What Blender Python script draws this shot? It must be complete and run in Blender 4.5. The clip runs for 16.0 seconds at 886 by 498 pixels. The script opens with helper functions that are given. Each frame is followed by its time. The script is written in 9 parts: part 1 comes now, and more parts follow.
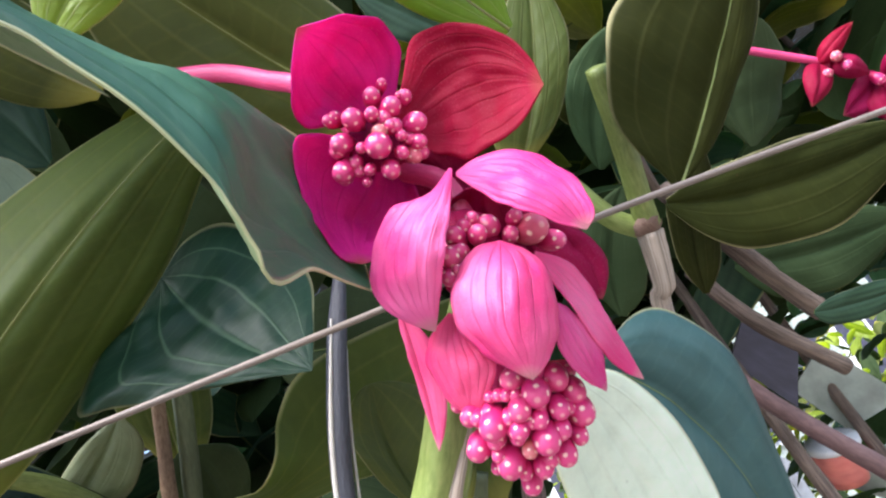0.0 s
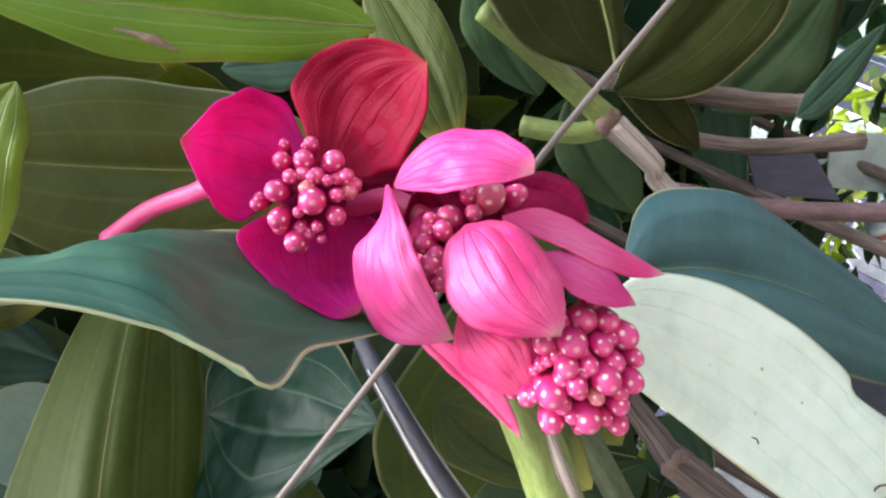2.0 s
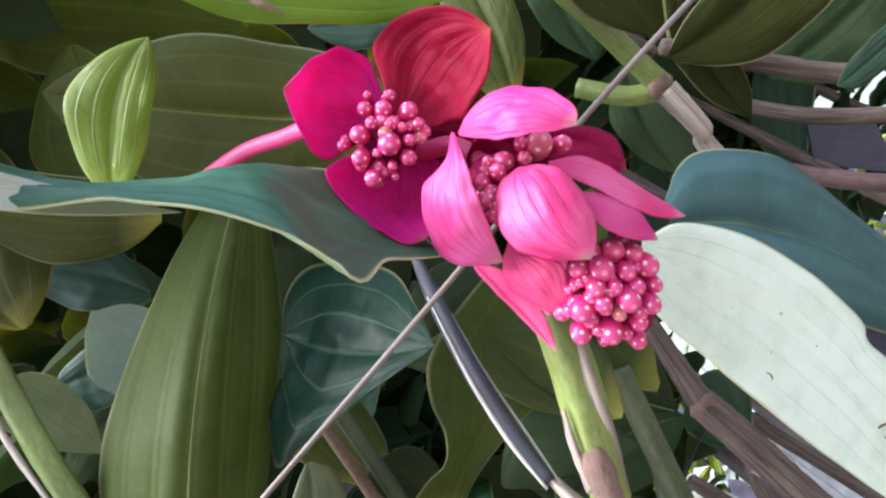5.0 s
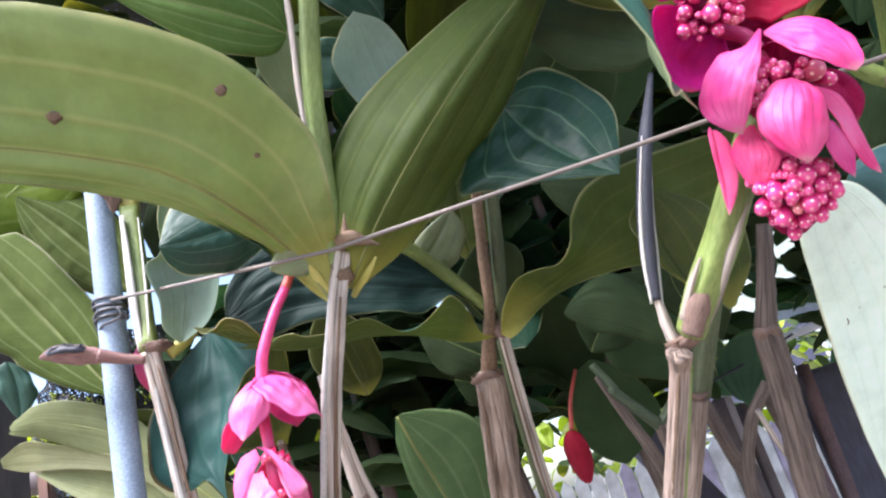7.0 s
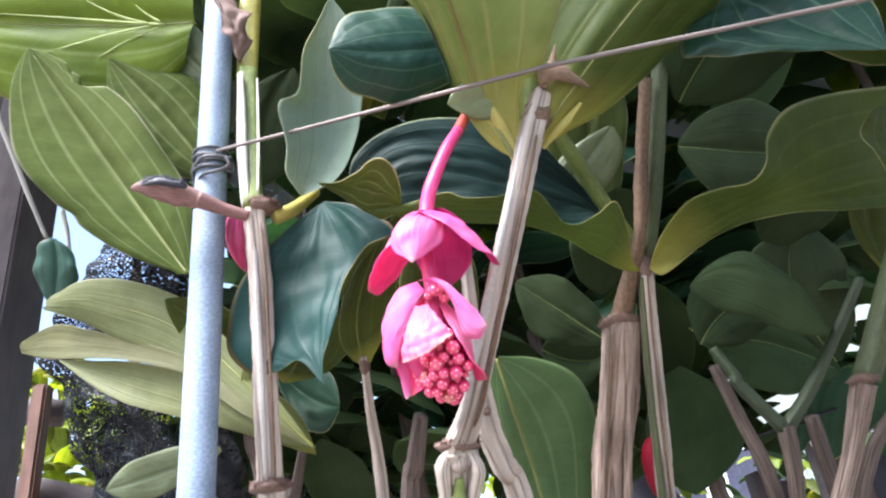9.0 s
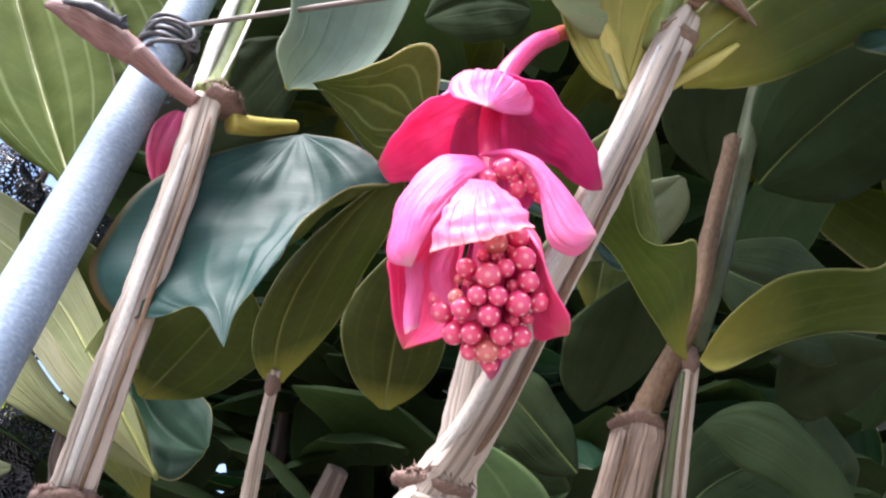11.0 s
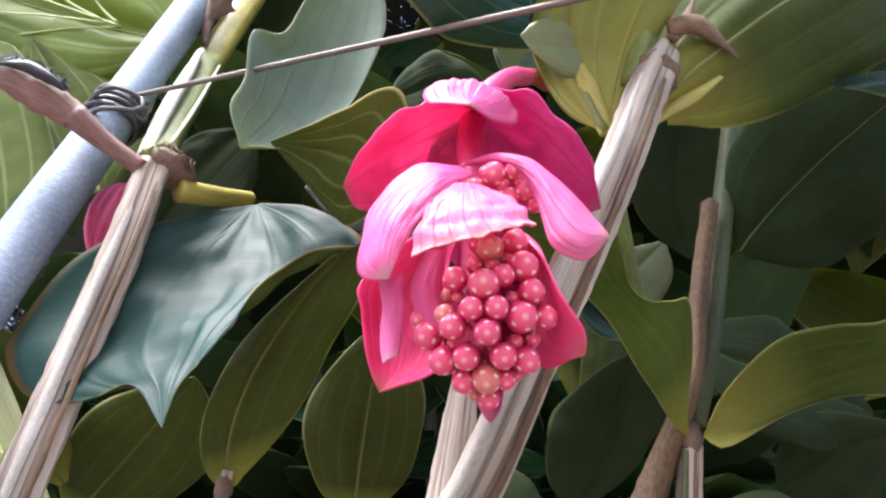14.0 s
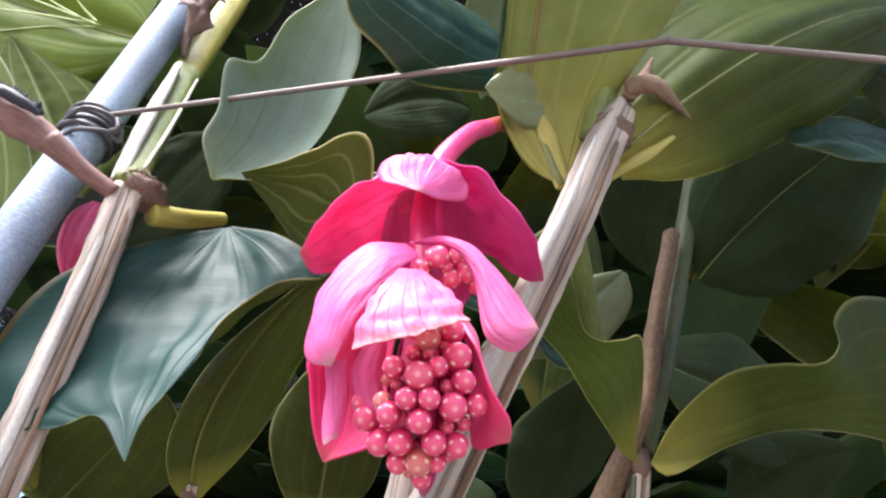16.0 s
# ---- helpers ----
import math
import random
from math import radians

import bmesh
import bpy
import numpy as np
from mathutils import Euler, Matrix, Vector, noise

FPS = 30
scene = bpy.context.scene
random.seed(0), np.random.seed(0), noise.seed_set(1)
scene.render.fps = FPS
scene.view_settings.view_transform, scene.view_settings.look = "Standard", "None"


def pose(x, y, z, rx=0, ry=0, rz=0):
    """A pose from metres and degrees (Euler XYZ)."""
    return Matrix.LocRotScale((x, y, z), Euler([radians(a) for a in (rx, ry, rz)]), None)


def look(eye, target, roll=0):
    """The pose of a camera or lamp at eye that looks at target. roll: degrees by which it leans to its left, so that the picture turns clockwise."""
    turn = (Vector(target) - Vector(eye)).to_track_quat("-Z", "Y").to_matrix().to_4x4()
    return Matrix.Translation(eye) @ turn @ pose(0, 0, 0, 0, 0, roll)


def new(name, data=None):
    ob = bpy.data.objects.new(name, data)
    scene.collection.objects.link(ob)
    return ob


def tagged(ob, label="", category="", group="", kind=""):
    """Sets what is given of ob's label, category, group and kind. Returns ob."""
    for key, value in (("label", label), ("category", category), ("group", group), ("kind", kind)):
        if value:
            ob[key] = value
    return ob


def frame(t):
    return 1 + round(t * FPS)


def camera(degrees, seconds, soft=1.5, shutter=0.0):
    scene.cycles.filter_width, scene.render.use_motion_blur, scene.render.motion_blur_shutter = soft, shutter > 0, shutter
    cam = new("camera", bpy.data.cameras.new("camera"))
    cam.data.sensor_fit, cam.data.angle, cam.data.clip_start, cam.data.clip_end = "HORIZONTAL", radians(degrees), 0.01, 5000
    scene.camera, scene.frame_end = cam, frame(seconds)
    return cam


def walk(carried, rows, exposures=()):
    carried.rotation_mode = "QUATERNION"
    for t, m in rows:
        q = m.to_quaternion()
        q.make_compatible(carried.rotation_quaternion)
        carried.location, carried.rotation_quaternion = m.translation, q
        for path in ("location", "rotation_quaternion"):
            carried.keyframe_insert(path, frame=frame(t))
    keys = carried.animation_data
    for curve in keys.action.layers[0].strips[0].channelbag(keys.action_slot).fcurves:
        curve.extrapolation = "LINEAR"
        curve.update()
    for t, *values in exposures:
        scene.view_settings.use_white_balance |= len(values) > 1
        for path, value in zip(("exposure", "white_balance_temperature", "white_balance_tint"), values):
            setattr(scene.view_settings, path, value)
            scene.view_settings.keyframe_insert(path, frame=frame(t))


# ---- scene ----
cam = camera(63.6, 16.0, 2.3)
PATH = [
    (0, (0.034, 0.027, 1.533), (0.392, 1.805, 2.378), -27.7),
    (0.5, (0.034, 0.041, 1.528), (0.379, 1.811, 2.394), -29.9),
    (1, (0.037, 0.038, 1.527), (0.359, 1.808, 2.4), -36.1),
    (1.5, (0.04, 0.034, 1.532), (0.412, 1.806, 2.38), -50.1),
    (2, (0.051, 0.031, 1.53), (0.356, 1.816, 2.38), -56.8),
    (2.5, (0.064, 0.047, 1.526), (0.236, 1.817, 2.441), -61.0),
    (3, (0.063, 0.048, 1.532), (0.218, 1.824, 2.44), -61.6),
    (3.2, (0.059, 0.047, 1.531), (0.212, 1.814, 2.454), -61.2),
    (5.3, (0.021, -0.037, 1.499), (0.142, 1.749, 2.39), -46.8),
    (5.5, (0.006, -0.055, 1.499), (0.068, 1.763, 2.331), -37.7),
    (6, (-0.018, -0.084, 1.479), (-0.046, 1.775, 2.218), -25.7),
    (6.5, (-0.034, -0.101, 1.468), (-0.15, 1.765, 2.18), -21.5),
    (7, (-0.062, -0.147, 1.459), (-0.351, 1.707, 2.151), -16.6),
    (7.5, (-0.1, -0.15, 1.439), (-0.375, 1.726, 2.075), -12.3),
    (8, (-0.149, -0.127, 1.421), (-0.476, 1.743, 2.049), -11.2),
    (8.5, (-0.212, -0.091, 1.382), (-0.553, 1.747, 2.091), -9.9),
    (9, (-0.279, -0.024, 1.363), (-0.486, 1.762, 2.238), -6.9),
    (9.2, (-0.296, 0.019, 1.364), (-0.534, 1.792, 2.259), -5.5),
    (11.3, (-0.366, 0.233, 1.35), (-0.309, 1.727, 2.678), 6.9),
    (11.5, (-0.363, 0.239, 1.35), (-0.31, 1.703, 2.712), 6.2),
    (12, (-0.365, 0.261, 1.356), (-0.254, 1.674, 2.767), 4.8),
    (12.5, (-0.366, 0.272, 1.359), (-0.255, 1.636, 2.817), 3.8),
    (13, (-0.361, 0.282, 1.353), (-0.287, 1.59, 2.864), 3.6),
    (13.5, (-0.371, 0.28, 1.357), (-0.284, 1.567, 2.886), 3.3),
    (14, (-0.366, 0.279, 1.355), (-0.252, 1.584, 2.866), 1.9),
    (14.5, (-0.357, 0.276, 1.355), (-0.257, 1.652, 2.803), 1.8),
    (15, (-0.359, 0.257, 1.364), (-0.239, 1.59, 2.85), 1.6),
    (15.5, (-0.359, 0.267, 1.354), (-0.233, 1.589, 2.849), 2.1),
    (16, (-0.358, 0.242, 1.366), (-0.194, 1.583, 2.841), 2.4),
]
walk(cam, [(t, look(eye, target, roll)) for t, eye, target, roll in PATH],
     [(0, 1.42, 6500, 10), (2.0, 1.42, 6500, 10), (3.0, 1.34, 6500, 10), (5.5, 1.50, 6250, 13), (7.0, 1.54, 6250, 13), (7.5, 1.46, 6250, 11), (8.5, 1.60, 6250, 11), (9.2, 1.60, 6250, 11), (11.5, 1.48, 6500, 14), (16, 1.44, 6500, 14)])

# world, sun and exposure
world = bpy.data.worlds.new("sky")
scene.world = world
world.use_nodes = True
wn = world.node_tree.nodes
sky = wn.new("ShaderNodeTexSky")
sky.sky_type, sky.sun_disc = "NISHITA", False
sky.sun_elevation, sky.sun_rotation = radians(58), radians(219.8)
sky.air_density, sky.dust_density, sky.ozone_density = 1.0, 2.5, 1.0
world.node_tree.links.new(sky.outputs[0], wn["Background"].inputs[0])
wn["Background"].inputs[1].default_value = 0.18
sun_data = bpy.data.lights.new("sun", "SUN")
sun_data.energy, sun_data.angle, sun_data.color = 4.4, radians(35), (0.985, 0.98, 1.03)
sun = new("sun", sun_data)
sun.matrix_world = look((-1.25, -1.5, 3.1), (0, 0, 0))


# materials
def material(name):
    m = bpy.data.materials.new(name)
    m.use_nodes = True
    return m, m.node_tree.nodes, m.node_tree.links, m.node_tree.nodes["Principled BSDF"]


def node(n, kind, **values):
    made = n.new("ShaderNode" + kind)
    for key, value in values.items():
        made.inputs[key].default_value = value
    return made


def ramp(n, l, source, stops):
    r = n.new("ShaderNodeValToRGB")
    while len(r.color_ramp.elements) < len(stops):
        r.color_ramp.elements.new(0.5)
    for e, (p, c) in zip(r.color_ramp.elements, stops):
        e.position, e.color = p, (*c, 1)
    l.new(source, r.inputs[0])
    return r.outputs[0]


def mixed(n, l, kind, fac, a, b):
    m = n.new("ShaderNodeMix")
    m.data_type, m.blend_type = "RGBA", kind
    for i, v in ((0, fac), (6, a), (7, b)):
        if hasattr(v, "links"):
            l.new(v, m.inputs[i])
        else:
            m.inputs[i].default_value = (*v, 1) if i else v
    return m.outputs[2]


def calc(n, l, op, a, b=0.0):
    m = n.new("ShaderNodeMath")
    m.operation = op
    for i, v in enumerate((a, b)):
        if hasattr(v, "links"):
            l.new(v, m.inputs[i])
        else:
            m.inputs[i].default_value = v
    return m.outputs[0]


def bumped(n, l, bsdf, height, strength, distance):
    b = node(n, "Bump", Strength=strength, Distance=distance)
    l.new(height, b.inputs["Height"])
    l.new(b.outputs[0], bsdf.inputs["Normal"])


def nerve_mask(n, l, lines, width):
    """1 on the long nerves of a blade, whose places across it are given, by the blade's own u, v."""
    uv = n.new("ShaderNodeUVMap")
    sep = n.new("ShaderNodeSeparateXYZ")
    l.new(uv.outputs[0], sep.inputs[0])
    across = calc(n, l, "ABSOLUTE", calc(n, l, "SUBTRACT", calc(n, l, "MULTIPLY", sep.outputs[1], 2.0), 1.0))
    total = None
    for place, wide in lines:
        near = calc(n, l, "ABSOLUTE", calc(n, l, "SUBTRACT", across, place))
        f = n.new("ShaderNodeMapRange")
        f.interpolation_type = "SMOOTHSTEP"
        for i, v in ((1, 0.0), (2, width * wide), (3, 1.0), (4, 0.0)):
            f.inputs[i].default_value = v
        l.new(near, f.inputs[0])
        total = f.outputs[0] if total is None else calc(n, l, "MAXIMUM", total, f.outputs[0])
    return total, sep, across


def blade_material(name, dark, light, nerve, rough, see_through, glow_color, spec=0.5, nerve_strength=0.5, nerve_width=0.05, bump=0.5, coat=0.0, stalk=None, quilt=0.5, rim=(0.50, 0.47, 0.26)):
    m, n, l, b = material(name)
    mask, sep, across = nerve_mask(n, l, ((0.0, 1.5), (0.36, 0.9), (0.70, 0.7)), nerve_width)
    co = n.new("ShaderNodeTexCoord")
    big = node(n, "TexNoise", Scale=9.0, Detail=4.0)
    fine = node(n, "TexNoise", Scale=160.0, Detail=3.0)
    for t in (big, fine):
        l.new(co.outputs["Object"], t.inputs["Vector"])
    info = n.new("ShaderNodeObjectInfo")
    base = ramp(n, l, big.outputs[0], ((0.3, dark), (0.72, light)))
    vary = n.new("ShaderNodeHueSaturation")
    l.new(base, vary.inputs["Color"])
    l.new(calc(n, l, "ADD", calc(n, l, "MULTIPLY", info.outputs["Random"], 0.5), 0.75), vary.inputs["Value"])
    l.new(calc(n, l, "ADD", calc(n, l, "MULTIPLY", info.outputs["Random"], 0.05), 0.475), vary.inputs["Hue"])
    # cross veins between the nerves
    wave = n.new("ShaderNodeTexWave")
    wave.wave_type, wave.bands_direction = "BANDS", "X"
    for key, v in (("Scale", 5.5), ("Distortion", 2.2), ("Detail", 2.0), ("Detail Scale", 1.5)):
        wave.inputs[key].default_value = v
    vec = n.new("ShaderNodeCombineXYZ")
    l.new(calc(n, l, "SUBTRACT", sep.outputs[0], calc(n, l, "MULTIPLY", across, 0.10)), vec.inputs[0])
    l.new(across, vec.inputs[1])
    l.new(vec.outputs[0], wave.inputs["Vector"])
    cross = ramp(n, l, wave.outputs["Fac"], ((0.86, (0, 0, 0)), (1.0, (1, 1, 1))))
    c1 = mixed(n, l, "MIX", calc(n, l, "MULTIPLY", cross, 0.05), vary.outputs[0], nerve)
    c2 = mixed(n, l, "MIX", calc(n, l, "MULTIPLY", mask, nerve_strength * 0.30), c1, nerve)
    # freckles and brown nibbled spots
    spots = n.new("ShaderNodeTexVoronoi")
    spots.inputs["Scale"].default_value = 42.0
    l.new(co.outputs["Object"], spots.inputs["Vector"])
    fleck = ramp(n, l, spots.outputs["Distance"], ((0.03, (1, 1, 1)), (0.06, (0, 0, 0))))
    keep = ramp(n, l, big.outputs[0], ((0.52, (0, 0, 0)), (0.62, (1, 1, 1))))
    c3 = mixed(n, l, "MIX", calc(n, l, "MULTIPLY", fleck, calc(n, l, "MULTIPLY", keep, 0.55)), c2, (0.10, 0.06, 0.03))
    if stalk:
        c3 = mixed(n, l, "MIX", ramp(n, l, sep.outputs[0], ((0.0, (0.9, 0.9, 0.9)), (0.20, (0, 0, 0)))), c3, stalk)
    # thin dry margin, broken along its length
    edge = ramp(n, l, across, ((0.955, (0, 0, 0)), (0.99, (1, 1, 1))))
    worn = ramp(n, l, big.outputs[0], ((0.40, (0.15, 0.15, 0.15)), (0.60, (0.8, 0.8, 0.8))))
    c3 = mixed(n, l, "MIX", calc(n, l, "MULTIPLY", edge, worn), c3, rim)
    # pale dust and water marks
    dust = node(n, "TexNoise", Scale=34.0, Detail=6.0, Roughness=0.7)
    l.new(co.outputs["Object"], dust.inputs["Vector"])
    c3 = mixed(n, l, "MULTIPLY", 0.35, c3, ramp(n, l, dust.outputs[0], ((0.34, (0.66, 0.68, 0.62)), (0.62, (1.12, 1.1, 1.1)))))
    l.new(c3, b.inputs["Base Color"])
    l.new(calc(n, l, "ADD", calc(n, l, "MULTIPLY", dust.outputs[0], 0.4), rough - 0.2), b.inputs["Roughness"])
    b.inputs["Specular IOR Level"].default_value = spec
    b.inputs["Coat Weight"].default_value = coat
    b.inputs["Coat Roughness"].default_value = 0.25
    h = calc(n, l, "ADD", calc(n, l, "MULTIPLY", mask, 0.6), calc(n, l, "MULTIPLY", cross, 0.10))
    h = calc(n, l, "ADD", h, calc(n, l, "MULTIPLY", fine.outputs[0], 0.35))
    h = calc(n, l, "ADD", h, calc(n, l, "MULTIPLY", big.outputs[0], 1.5))
    # quilting between the nerves
    swell = n.new("ShaderNodeTexWave")
    swell.wave_type, swell.bands_direction = "BANDS", "X"
    for key, v in (("Scale", 3.2), ("Distortion", 1.6), ("Detail", 1.0), ("Detail Scale", 2.0)):
        swell.inputs[key].default_value = v
    l.new(vec.outputs[0], swell.inputs["Vector"])
    pillow = calc(n, l, "ABSOLUTE", calc(n, l, "SINE", calc(n, l, "MULTIPLY", across, 9.0)))
    h = calc(n, l, "ADD", h, calc(n, l, "MULTIPLY", calc(n, l, "MULTIPLY", swell.outputs["Fac"], pillow), quilt * 2.0))
    bumped(n, l, b, h, bump, 0.0012)
    # light that comes through the blade
    tr = n.new("ShaderNodeBsdfTranslucent")
    l.new(mixed(n, l, "MULTIPLY", 1.0, c3, glow_color), tr.inputs["Color"])
    mix = n.new("ShaderNodeMixShader")
    mix.inputs[0].default_value = see_through
    l.new(b.outputs[0], mix.inputs[1])
    l.new(tr.outputs[0], mix.inputs[2])
    l.new(mix.outputs[0], n["Material Output"].inputs["Surface"])
    return m


UNDER = blade_material("leaf_underside", (0.066, 0.084, 0.013), (0.110, 0.134, 0.027), (0.25, 0.25, 0.06), 0.58, 0.44, (1.55, 1.45, 0.35), 0.3, stalk=(0.46, 0.41, 0.09), quilt=0.2)
# Leaf underside again, brightened in colour for the light that falls on it.
LITUNDER = blade_material("lit_leaf_underside", (0.190, 0.225, 0.060), (0.295, 0.325, 0.120), (0.48, 0.46, 0.20), 0.54, 0.30, (1.3, 1.2, 0.6), 0.35, nerve_strength=1.3, bump=0.9, stalk=(0.50, 0.43, 0.09), quilt=0.15)
TOP = blade_material("leaf_upper_side", (0.009, 0.042, 0.024), (0.020, 0.074, 0.044), (0.085, 0.17, 0.10), 0.55, 0.30, (2.6, 2.6, 0.8), 0.38, 0.9, 0.35, 0.0, quilt=0.3)
TEAL = blade_material("waxy_bluish_leaf", (0.018, 0.072, 0.046), (0.044, 0.130, 0.092), (0.17, 0.30, 0.25), 0.50, 0.30, (1.6, 1.7, 0.8), 0.48, 0.5, 0.30, quilt=0.1)
PALE = blade_material("pale_leaf_underside", (0.20, 0.26, 0.13), (0.31, 0.38, 0.21), (0.26, 0.32, 0.17), 0.45, 0.25, (1.3, 1.4, 0.9), quilt=0.2)
CHALK = blade_material("chalky_leaf_underside", (0.62, 0.70, 0.57), (0.76, 0.83, 0.71), (0.60, 0.67, 0.54), 0.40, 0.25, (1.2, 1.25, 0.95), quilt=0.2)
# Daylight on and through the blades is put into this bright yellow-green.
LIME = blade_material("lit_lime_leaf", (0.165, 0.235, 0.014), (0.29, 0.37, 0.030), (0.44, 0.50, 0.16), 0.52, 0.52, (1.8, 1.8, 0.6), nerve_strength=1.6, quilt=0.2)
VEINED = blade_material("veined_dark_leaf", (0.008, 0.038, 0.020), (0.018, 0.066, 0.036), (0.13, 0.22, 0.13), 0.50, 0.25, (2.0, 2.2, 0.8), 0.4, 1.3, 0.03, 0.4, quilt=0.4)
GLOSSY = blade_material("waxy_dark_leaf", (0.024, 0.085, 0.046), (0.052, 0.145, 0.088), (0.19, 0.30, 0.21), 0.46, 0.25, (1.6, 1.8, 0.7), 0.5, 0.4, 0.05, 0.35, 0.0, quilt=0.1)
DROOP = blade_material("drooping_dark_leaf", (0.007, 0.040, 0.032), (0.018, 0.072, 0.064), (0.08, 0.16, 0.12), 0.54, 0.22, (1.6, 1.8, 0.8), 0.28, 0.4, 0.05, 0.35, 0.0, quilt=0.1, rim=(0.24, 0.14, 0.05))
DARKLEAF = blade_material("near_black_glossy_leaf", (0.004, 0.015, 0.012), (0.012, 0.034, 0.028), (0.035, 0.075, 0.065), 0.60, 0.12, (1.6, 1.8, 0.8), 0.2, 0.5, 0.05, 0.6, 0.0, quilt=0.5, rim=(0.20, 0.24, 0.12))
QUILTED = blade_material("quilted_leaf_underside", (0.092, 0.145, 0.034), (0.152, 0.210, 0.064), (0.28, 0.34, 0.15), 0.80, 0.40, (1.4, 1.4, 0.5), 0.08, quilt=0.25, bump=0.5, rim=(0.62, 0.60, 0.42), nerve_strength=1.8)
# Undersides with shade put into the colour: DIM greenish, OLIVESHADE olive.
DIM = blade_material("shaded_leaf_underside", (0.026, 0.046, 0.018), (0.050, 0.076, 0.032), (0.08, 0.105, 0.05), 0.75, 0.2, (1.5, 1.6, 0.8), 0.12, 0.3, quilt=0.1, rim=(0.09, 0.11, 0.05))
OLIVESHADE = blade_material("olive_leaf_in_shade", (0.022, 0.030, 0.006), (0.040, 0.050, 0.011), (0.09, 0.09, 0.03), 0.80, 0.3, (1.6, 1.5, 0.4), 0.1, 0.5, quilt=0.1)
DULL = blade_material("dull_olive_leaf_underside", (0.165, 0.180, 0.070), (0.245, 0.255, 0.115), (0.33, 0.33, 0.17), 0.55, 0.35, (1.3, 1.25, 0.6), 0.3, 0.6, quilt=0.1)
SILVER = blade_material("silvery_green_leaf", (0.20, 0.28, 0.21), (0.31, 0.40, 0.31), (0.17, 0.24, 0.19), 0.52, 0.30, (1.3, 1.4, 0.8), 0.4, 0.6, quilt=0.1)
BLUEGREEN = blade_material("glossy_blue_green_leaf", (0.020, 0.066, 0.062), (0.048, 0.120, 0.118), (0.15, 0.26, 0.25), 0.54, 0.28, (1.6, 1.7, 0.8), 0.45, 0.5, 0.30, quilt=0.1)
MIDGREEN = blade_material("green_leaf_underside", (0.070, 0.115, 0.040), (0.11, 0.165, 0.062), (0.26, 0.33, 0.16), 0.52, 0.35, (1.4, 1.5, 0.6), 0.35, quilt=0.2, nerve_strength=1.2, rim=(0.18, 0.25, 0.11))


def bract_material(name, dark, light, nerve, tip, see_through, rough=0.6, spec=0.18):
    m, n, l, b = material(name)
    mask, sep, across = nerve_mask(n, l, ((0.0, 1.2), (0.3, 0.8), (0.58, 0.7), (0.82, 0.5)), 0.03)
    co = n.new("ShaderNodeTexCoord")
    big = node(n, "TexNoise", Scale=26.0, Detail=3.0)
    fine = node(n, "TexNoise", Scale=900.0, Detail=2.0)
    cells = n.new("ShaderNodeTexVoronoi")
    cells.inputs["Scale"].default_value = 700.0
    for t in (big, fine, cells):
        l.new(co.outputs["Object"], t.inputs["Vector"])
    info = n.new("ShaderNodeObjectInfo")
    fade = node(n, "TexNoise", Scale=45.0, Detail=2.0)
    l.new(co.outputs["Object"], fade.inputs["Vector"])
    base = ramp(n, l, big.outputs[0], ((0.32, dark), (0.68, light)))
    # fine bright speckle
    grit = ramp(n, l, cells.outputs["Distance"], ((0.10, (0.10, 0.10, 0.10)), (0.28, (0, 0, 0))))
    base = mixed(n, l, "MIX", grit, base, (0.95, 0.42, 0.55))
    grown = mixed(n, l, "MIX", ramp(n, l, sep.outputs[0], ((0.0, (0.5, 0.5, 0.5)), (0.35, (0, 0, 0)))), base, dark)
    aged = mixed(n, l, "MIX", ramp(n, l, sep.outputs[0], ((0.90, (0, 0, 0)), (1.0, (0.8, 0.8, 0.8)))), grown, tip)
    c = mixed(n, l, "MIX", calc(n, l, "MULTIPLY", calc(n, l, "MULTIPLY", mask, fade.outputs[0]), 0.42), aged, nerve)
    # fine long wrinkles
    mp = n.new("ShaderNodeMapping")
    mp.inputs["Scale"].default_value = (2.5, 22, 1)
    l.new(sep.inputs[0].links[0].from_socket, mp.inputs[0])
    wrinkle = node(n, "TexNoise", Scale=1.6, Detail=4.0, Distortion=0.6)
    l.new(mp.outputs[0], wrinkle.inputs["Vector"])
    c = mixed(n, l, "MULTIPLY", 0.14, c, ramp(n, l, wrinkle.outputs[0], ((0.35, (0.80, 0.72, 0.80)), (0.6, (1.05, 1.15, 1.08)))))
    vary = n.new("ShaderNodeHueSaturation")
    l.new(c, vary.inputs["Color"])
    l.new(calc(n, l, "ADD", calc(n, l, "MULTIPLY", info.outputs["Random"], 0.025), 0.485), vary.inputs["Hue"])
    l.new(calc(n, l, "ADD", calc(n, l, "MULTIPLY", info.outputs["Random"], 0.2), 0.9), vary.inputs["Value"])
    l.new(vary.outputs[0], b.inputs["Base Color"])
    b.inputs["Roughness"].default_value = rough
    b.inputs["Specular IOR Level"].default_value = spec
    h = calc(n, l, "SUBTRACT", calc(n, l, "MULTIPLY", cells.outputs["Distance"], 0.25), calc(n, l, "MULTIPLY", mask, 0.5))
    h = calc(n, l, "ADD", h, calc(n, l, "MULTIPLY", fade.outputs[0], 1.6))
    h = calc(n, l, "ADD", h, calc(n, l, "MULTIPLY", wrinkle.outputs[0], 0.4))
    bumped(n, l, b, h, 0.75, 0.0008)
    tr = n.new("ShaderNodeBsdfTranslucent")
    l.new(vary.outputs[0], tr.inputs["Color"])
    mix = n.new("ShaderNodeMixShader")
    mix.inputs[0].default_value = see_through
    l.new(b.outputs[0], mix.inputs[1])
    l.new(tr.outputs[0], mix.inputs[2])
    l.new(mix.outputs[0], n["Material Output"].inputs["Surface"])
